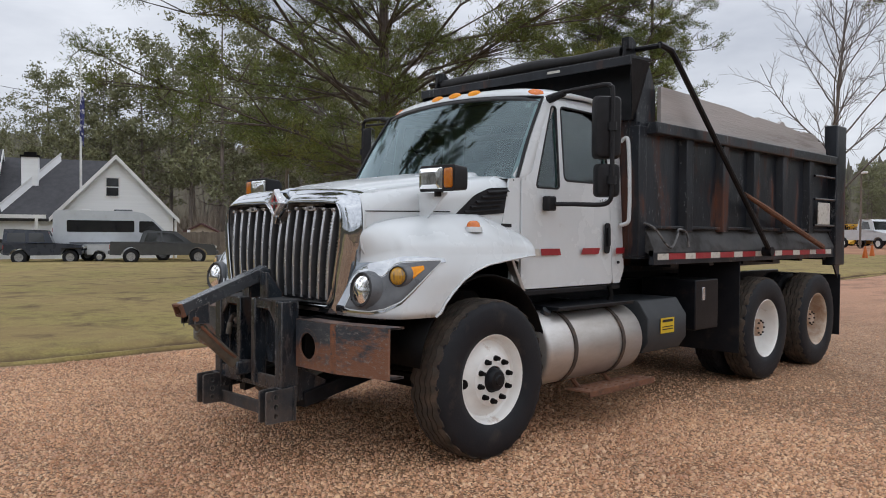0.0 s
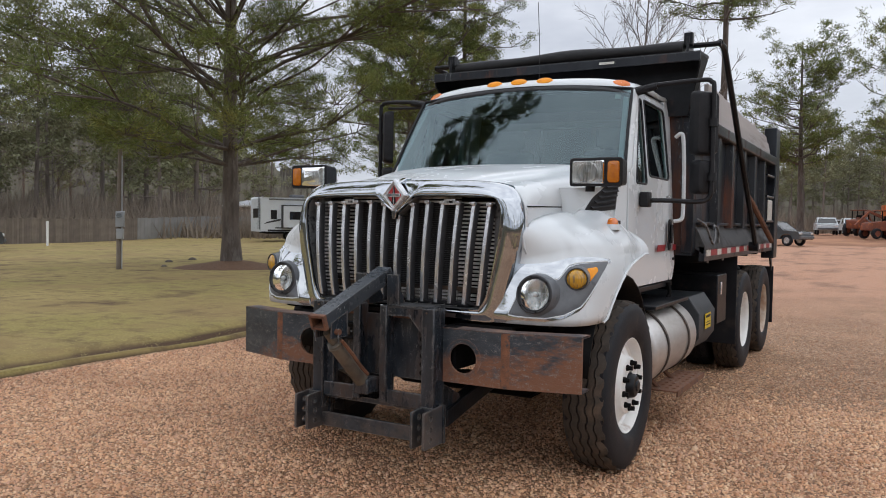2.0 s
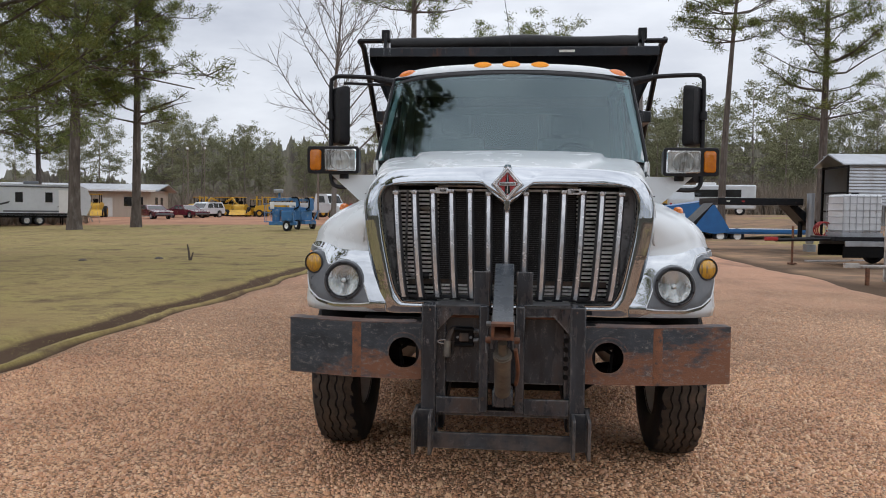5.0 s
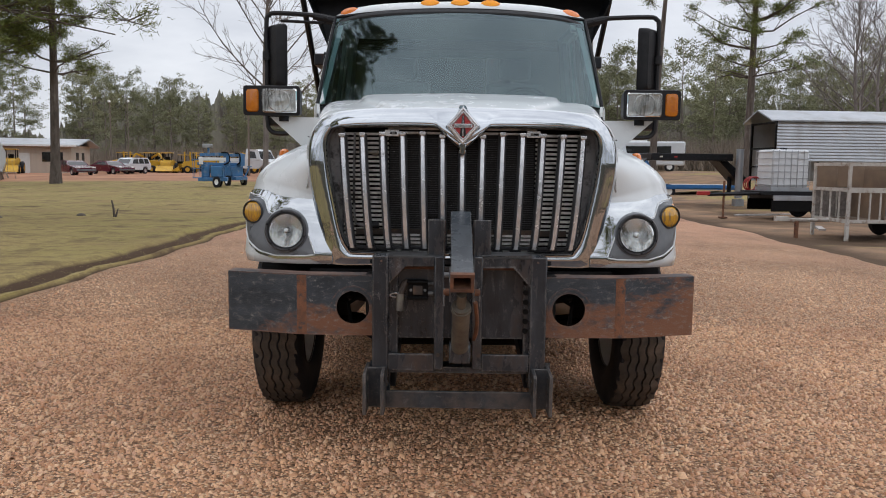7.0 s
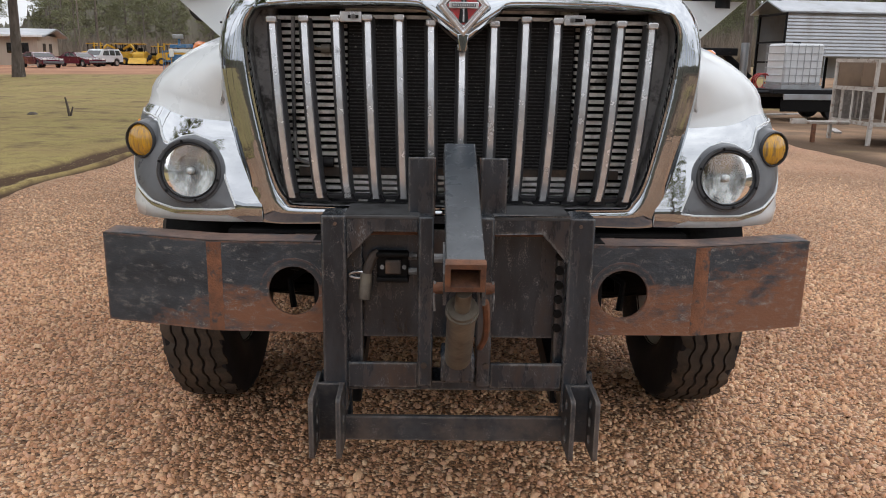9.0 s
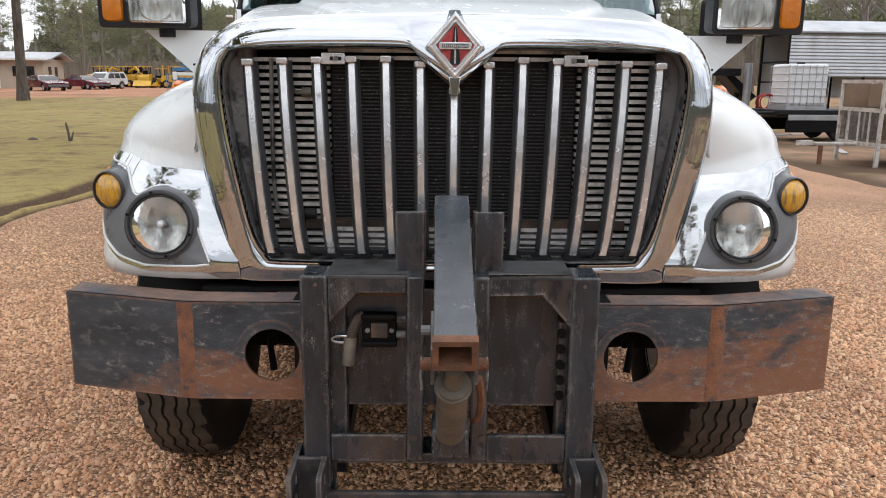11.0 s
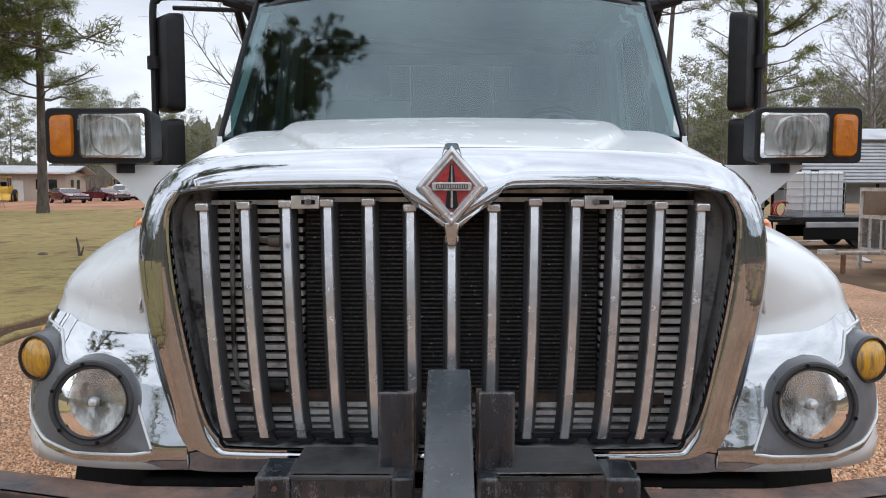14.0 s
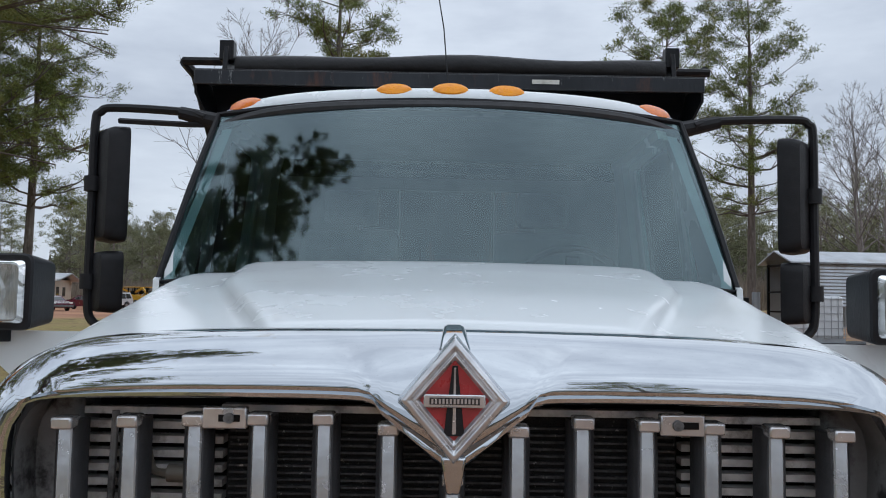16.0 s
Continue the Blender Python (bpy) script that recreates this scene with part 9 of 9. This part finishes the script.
for s in (1, -1):
    for x in (-1.4, -0.5):
        t = part("road_wheel", Geo().lathe([(0.18, -0.1), (0.36, -0.1), (0.40, 0), (0.36, 0.1), (0.18, 0.1)], (x, s * 1.0, 0.40), (0, 1, 0), 20), RUBBER, trailer)
        part("rim", Geo().lathe([(0.0, -0.06), (0.2, -0.11), (0.2, 0.11), (0.0, 0.06)], (x, s * 1.0, 0.40), (0, 1, 0), 16), TRIM, t)
    part("side_rail", Geo().box((1.1, s * 1.23, 0.68), (4.4, 0.05, 0.16)), BLUE, trailer)
trailer.matrix_basis = pose(12.2, 39.5, drop(12.2, 39.5) - 0.25, 0, 0, 4)
goose = thing("gooseneck_trailer", "black gooseneck trailer with grey landing leg", "trailer")
part("upper_deck", Geo().box((-1.3, 0, 1.95), (3.4, 2.2, 0.28)), BLACK_STEEL, goose, bevel=0.02)
part("rear_neck", Geo().hexa([(x, y, z) for y in (-0.6, 0.6) for x, z in ((-3.9, 0.72), (-3.9, 0.98), (-3.0, 1.84), (-2.8, 2.08))]), BLACK_STEEL, goose, bevel=0.02)
part("main_deck", Geo().box((-4.75, 0, 0.80), (1.9, 2.1, 0.16)), BLACK_STEEL, goose, bevel=0.02)
part("neck", Geo().hexa([(x, y, z) for y in (-0.5, 0.5) for x, z in ((0.1, 1.8), (0.1, 2.1), (1.1, 0.8), (1.4, 1.05))]), BLACK_STEEL, goose, bevel=0.02)
part("landing_leg", Geo().cyl((0.85, -0.75, 0.3), (0.85, -0.75, 2.3), 0.15, seg=14).box((0.85, -0.75, 0.12), (0.35, 0.35, 0.3)), GALV, goose, "round grey landing leg")
part("coupler", Geo().cyl((0.8, 0, 0.45), (0.8, 0, 1.2), 0.09, seg=12), BLACK_STEEL, goose)
part("side_marker", Geo().box((-2.0, -1.105, 1.95), (0.12, 0.02, 0.06)), RED, goose)
part("side_marker", Geo().box((-2.6, -1.105, 1.95), (0.12, 0.02, 0.06)), WHITE_TAPE, goose)
for x in (-5.4, -4.7):
    for s in (1, -1):
        part("road_wheel", Geo().lathe([(0.0, -0.1), (0.28, -0.1), (0.32, 0), (0.28, 0.1), (0.0, 0.1)], (x, s * 0.9, 0.36), (0, 1, 0), 20), RUBBER, goose)
goose.matrix_basis = pose(10.9, 29.0, drop(11, 28), 0, 0, 6)

# carport of galvanised sheet
port = thing("metal_carport", "open galvanised carport with ribbed sheet sides", "carport")
CW, CD, EAVE, RIDGE, LOW = 11.0, 2.2, 3.30, 3.72, 1.80
for k in range(26):
    z0 = LOW + k * (EAVE - LOW) / 13
    if k < 13:
        part("side_sheet", Geo().hexa([(x, y, z) for x in (0, CW) for y, z in ((0.0, z0), (-0.018, z0 + 0.04), (0.018, z0 + (EAVE - LOW) / 13 - 0.02), (0.0, z0 + (EAVE - LOW) / 13))]), GALV, port)
part("rear_sheet", Geo().box((CW / 2, CD, 2.4), (CW, 0.03, 2.7)), GALV, port)
for s in (0, 1):
    y0, y1 = (0 - 0.15, CD / 2) if s == 0 else (CD + 0.15, CD / 2)
    part("roof_sheet", Geo().hexa([(x, y, z) for x in (-0.3, CW + 0.3) for y, zz in ((y0, EAVE - 0.02), (y1, RIDGE)) for z in (zz, zz + 0.05)]), GALV, port)
for x in (0.0, 2.75, 5.5, 8.25, 11.0):
    for y in (0.05, CD - 0.05):
        part("post", Geo().box((x, y, EAVE / 2), (0.08, 0.08, EAVE)), DARK_UNDER, port)
    part("tie_beam", Geo().box((x, CD / 2, EAVE - 0.05), (0.07, CD, 0.07)), DARK_UNDER, port)
part("end_rail", Geo().box((0, CD / 2, 2.3), (0.05, CD, 0.06)).box((0, CD / 2, 1.6), (0.05, CD, 0.06)), DARK_UNDER, port)
port.matrix_basis = pose(12.15, 25.6, drop(12, 26), 0, 0, 3)

# tank trailer with a caged water tank
tank_tr = thing("tank_trailer", "black utility trailer under a caged water tank", "trailer")
part("frame", Geo().box((1.3, 0, 0.80), (3.6, 1.5, 0.12)), BLACK_STEEL, tank_tr, bevel=0.01)
part("tongue", Geo().tube([(-0.4, 0.5, 0.78), (-1.9, 0, 0.72)], 0.05, 6).tube([(-0.4, -0.5, 0.78), (-1.9, 0, 0.72)], 0.05, 6), BLACK_STEEL, tank_tr)
part("coupler", Geo().box((-2.05, 0, 0.76), (0.4, 0.12, 0.12)), RED, tank_tr, "red hitch coupler", bevel=0.02)
part("jack", Geo().tube([(-1.45, -0.12, 0.05), (-1.45, -0.12, 1.15)], 0.035, 8).box((-1.45, -0.12, 0.03), (0.2, 0.2, 0.04)), RUST, tank_tr)
for s in (1, -1):
    for x in (1.4, 2.1):
        t = part("road_wheel", Geo().lathe([(0.16, -0.1), (0.30, -0.1), (0.33, 0), (0.30, 0.1), (0.16, 0.1)], (x, s * 0.62, 0.33), (0, 1, 0), 20), RUBBER, tank_tr)
        # Rims are near-black for the shade they sit in
        part("rim", Geo().lathe([(0.0, -0.06), (0.18, -0.11), (0.18, 0.11), (0.0, 0.06)], (x, s * 0.62, 0.33), (0, 1, 0), 16), DARK_UNDER, t)
    part("side_box", Geo().box((1.1, s * 0.76, 0.655), (2.6, 0.05, 0.15)), GALV, tank_tr, "grey dented side box", bevel=0.01)
    # Dark sheets in place of the shade below the frame
    part("underside_shade", Geo().box((1.2, s * 0.74, 0.42), (2.9, 0.04, 0.34)), DARK_UNDER, tank_tr, bevel=0.01)
part("pump", Geo().box((0.2, 0.1, 1.05), (0.5, 0.5, 0.4)), DARK_UNDER, tank_tr, bevel=0.05)
part("hose_coil", Geo().tube([(-0.25 + 0.22 * math.cos(a) , 0.3 + 0.02 * a, 1.05 + 0.22 * math.sin(a)) for a in (0.4 * k for k in range(48))], 0.022, 6), RED, tank_tr, "coiled red hose")
tank_tr.matrix_basis = pose(9.8, 20.4, 0, 0, 0, 6)
ibc = thing("water_tank", "white caged water tank on a trailer", "tank")
part("bladder", Geo().box((0, 0, 0.58), (1.16, 0.96, 0.98)), TOTE, ibc, "milky white plastic tank", bevel=0.06)
part("lid", Geo().cyl((0, 0, 1.06), (0, 0, 1.12), 0.11, seg=20), DARK_PLASTIC, ibc)
part("pallet", Geo().box((0, 0, 0.05), (1.2, 1.0, 0.10)), GALV, ibc)
for k in range(6):
    z = 0.16 + 0.17 * k
    part("cage_hoop", Geo().tube([(-0.6, -0.5, z), (0.6, -0.5, z), (0.6, 0.5, z), (-0.6, 0.5, z), (-0.6, -0.5, z)], 0.010, 4), GALV, ibc)
for k in range(7):
    x = -0.6 + 0.2 * k
    for y in (-0.5, 0.5):
        part("cage_post", Geo().tube([(x, y, 0.1), (x, y, 1.05)], 0.010, 4), GALV, ibc)
ibc.matrix_basis = pose(10.25, 20.45, 0.86, 0, 0, 6) @ Matrix.Diagonal((1, 1, 1.17, 1))

# white cage trailer
cage = thing("cage_trailer", "white framed cage trailer with plywood panels", "trailer")
for x in (0.0, 0.95, 1.9, 2.85):
    for y in (0.0, 1.5):
        part("post", Geo().box((x, y, 1.02), (0.06, 0.06, 1.32)), OLD_WHITE, cage)
for z in (0.42, 1.10, 1.66):
    for y in (0.0, 1.5):
        part("rail", Geo().box((1.42, y - 0.005, z), (2.9, 0.055, 0.075 if z != 1.10 else 0.11)), OLD_WHITE, cage)
    for x in (0.0, 2.85):
        part("end_rail", Geo().box((x, 0.75, z), (0.055, 1.44, 0.075)), OLD_WHITE, cage)
for x in (0.24, 0.48, 0.71, 1.2, 1.45, 1.68):
    part("bar", Geo().box((x, 0.0, 0.76), (0.03, 0.03, 0.62)), OLD_WHITE, cage)
part("panel", Geo().box((1.42, 1.46, 1.38), (2.8, 0.02, 0.5)), PLYWOOD, cage, "stained plywood panel")
part("panel", Geo().box((1.42, 1.46, 0.76), (2.8, 0.02, 0.62)), MESH_GREY, cage, "dull grey mesh panel")
part("hanging_board", Geo().box((0.40, 0.70, 1.38), (0.60, 0.02, 0.46)), PLYWOOD, cage, bevel=0.006)
for k in range(7):
    part("brace", Geo().box((0.13 + 0.36 * k, 1.42, 0.76), (0.03, 0.03, 0.62)), OLD_WHITE, cage)
for y in (0.38, 0.76, 1.14):
    part("bar", Geo().box((0.0, y, 0.76), (0.03, 0.03, 0.62)), OLD_WHITE, cage)
part("panel", Geo().box((0.85, 0.75, 1.0), (0.02, 1.4, 1.1)), PLYWOOD, cage)
part("floor", Geo().box((1.42, 0.75, 0.40), (2.85, 1.5, 0.05)), PLYWOOD, cage)
for y in (0.0, 1.5):
    part("leg", Geo().box((0.0, y, 0.20), (0.07, 0.07, 0.42)), OLD_WHITE, cage)
part("tongue", Geo().tube([(0, 0.75, 0.40), (-1.0, 0.75, 0.40)], 0.045, 6).box((-1.1, 0.75, 0.42), (0.3, 0.12, 0.10)), OLD_WHITE, cage)
part("tongue_stand", Geo().box((-0.75, 0.75, 0.18), (0.07, 0.07, 0.38)), RUST, cage)
for s in (-0.12, 1.62):
    part("road_wheel", Geo().lathe([(0.0, -0.08), (0.26, -0.08), (0.29, 0), (0.26, 0.08), (0.0, 0.08)], (1.7, s, 0.29), (0, 1, 0), 20), RUBBER, cage)
cage.matrix_basis = pose(8.62, 13.1, -0.02, 0, 0, 2)

# planks and junk on the mud, traffic cones, far poles
for x, y, ln, q in ((10.6, 22.5, 2.4, 20), (12.5, 19.0, 1.8, -30), (9.6, 16.4, 1.3, 70)):
    p = thing("loose_plank", "grey weathered plank lying on the mud", "plank")
    part("board", Geo().box((0, 0, 0.03), (ln, 0.16, 0.05)), GREY_WOOD, p, bevel=0.006)
    p.matrix_basis = pose(x, y, ground_z(x, y), 0, 0, q)
cone = thing("traffic_cone", "orange plastic traffic cone", "cone", "cones along the drive")
part("cone", Geo().lathe([(0.03, 0.72), (0.05, 0.70), (0.16, 0.05), (0.16, 0.03)], (0, 0, 0), (0, 0, 1), 16), ORANGE, cone)
part("foot", Geo().box((0, 0, 0.02), (0.38, 0.38, 0.04)), ORANGE, cone, bevel=0.01)
cone.matrix_basis = pose(-10.8, 46.5, drop(-10.8, 46.5))
for x, y in ((5.6, 58.0), (6.2, 60.0), (-11.5, 50.0)):
    copy_thing(cone, pose(x, y, drop(x, y) - 0.02))
pole = thing("light_pole", "slim grey pole with yard lamp", "utility pole")
part("shaft", Geo().tube([(0, 0, 0), (0, 0, 3.5), (0, 0, 7.0)], [0.10, 0.085, 0.07], 8), FENCE_WOOD, pole)
part("lamp_head", Geo().box((0, -0.35, 6.8), (0.28, 0.6, 0.2)), TRIM, pole, bevel=0.05)
pole.matrix_basis = pose(-8.0, 60.0, drop(-8, 60) - 0.1)
copy_thing(pole, pose(-19.2, 72.0, drop(-19, 72) - 0.1, 0, 0, 60))
copy_thing(pole, pose(-36.7, 82.0, drop(-32, 82) - 0.1, 0, 0, 10) @ Matrix.Diagonal((0.8, 0.8, 1.15, 1)))
copy_thing(pole, pose(-36.4, 86.0, drop(-32, 82) - 0.1, 0, 0, 40) @ Matrix.Diagonal((0.7, 0.7, 1.2, 1)))
barrier = thing("pipe_rack", "long low steel rack beside the drive", "rack")
part("beam", Geo().box((0, 0, 0.75), (5.0, 0.25, 0.12)), RUST_STEEL, barrier)
for x in (-2.0, 2.0):
    part("leg", Geo().box((x, 0, 0.35), (0.12, 0.3, 0.7)), RUST_STEEL, barrier)
barrier.matrix_basis = pose(-7.2, 49.0, drop(-7.2, 49), 0, 0, 10)
wire = part("overhead_wire", Geo().tube([(-30, -12, 9.0), (-33, 2, 8.0), (-36.5, 14.0, 7.7), (-41, 30, 8.6)], 0.012, 4), DARK_PLASTIC)
tagged(wire, "thin black overhead power wire", "wire")
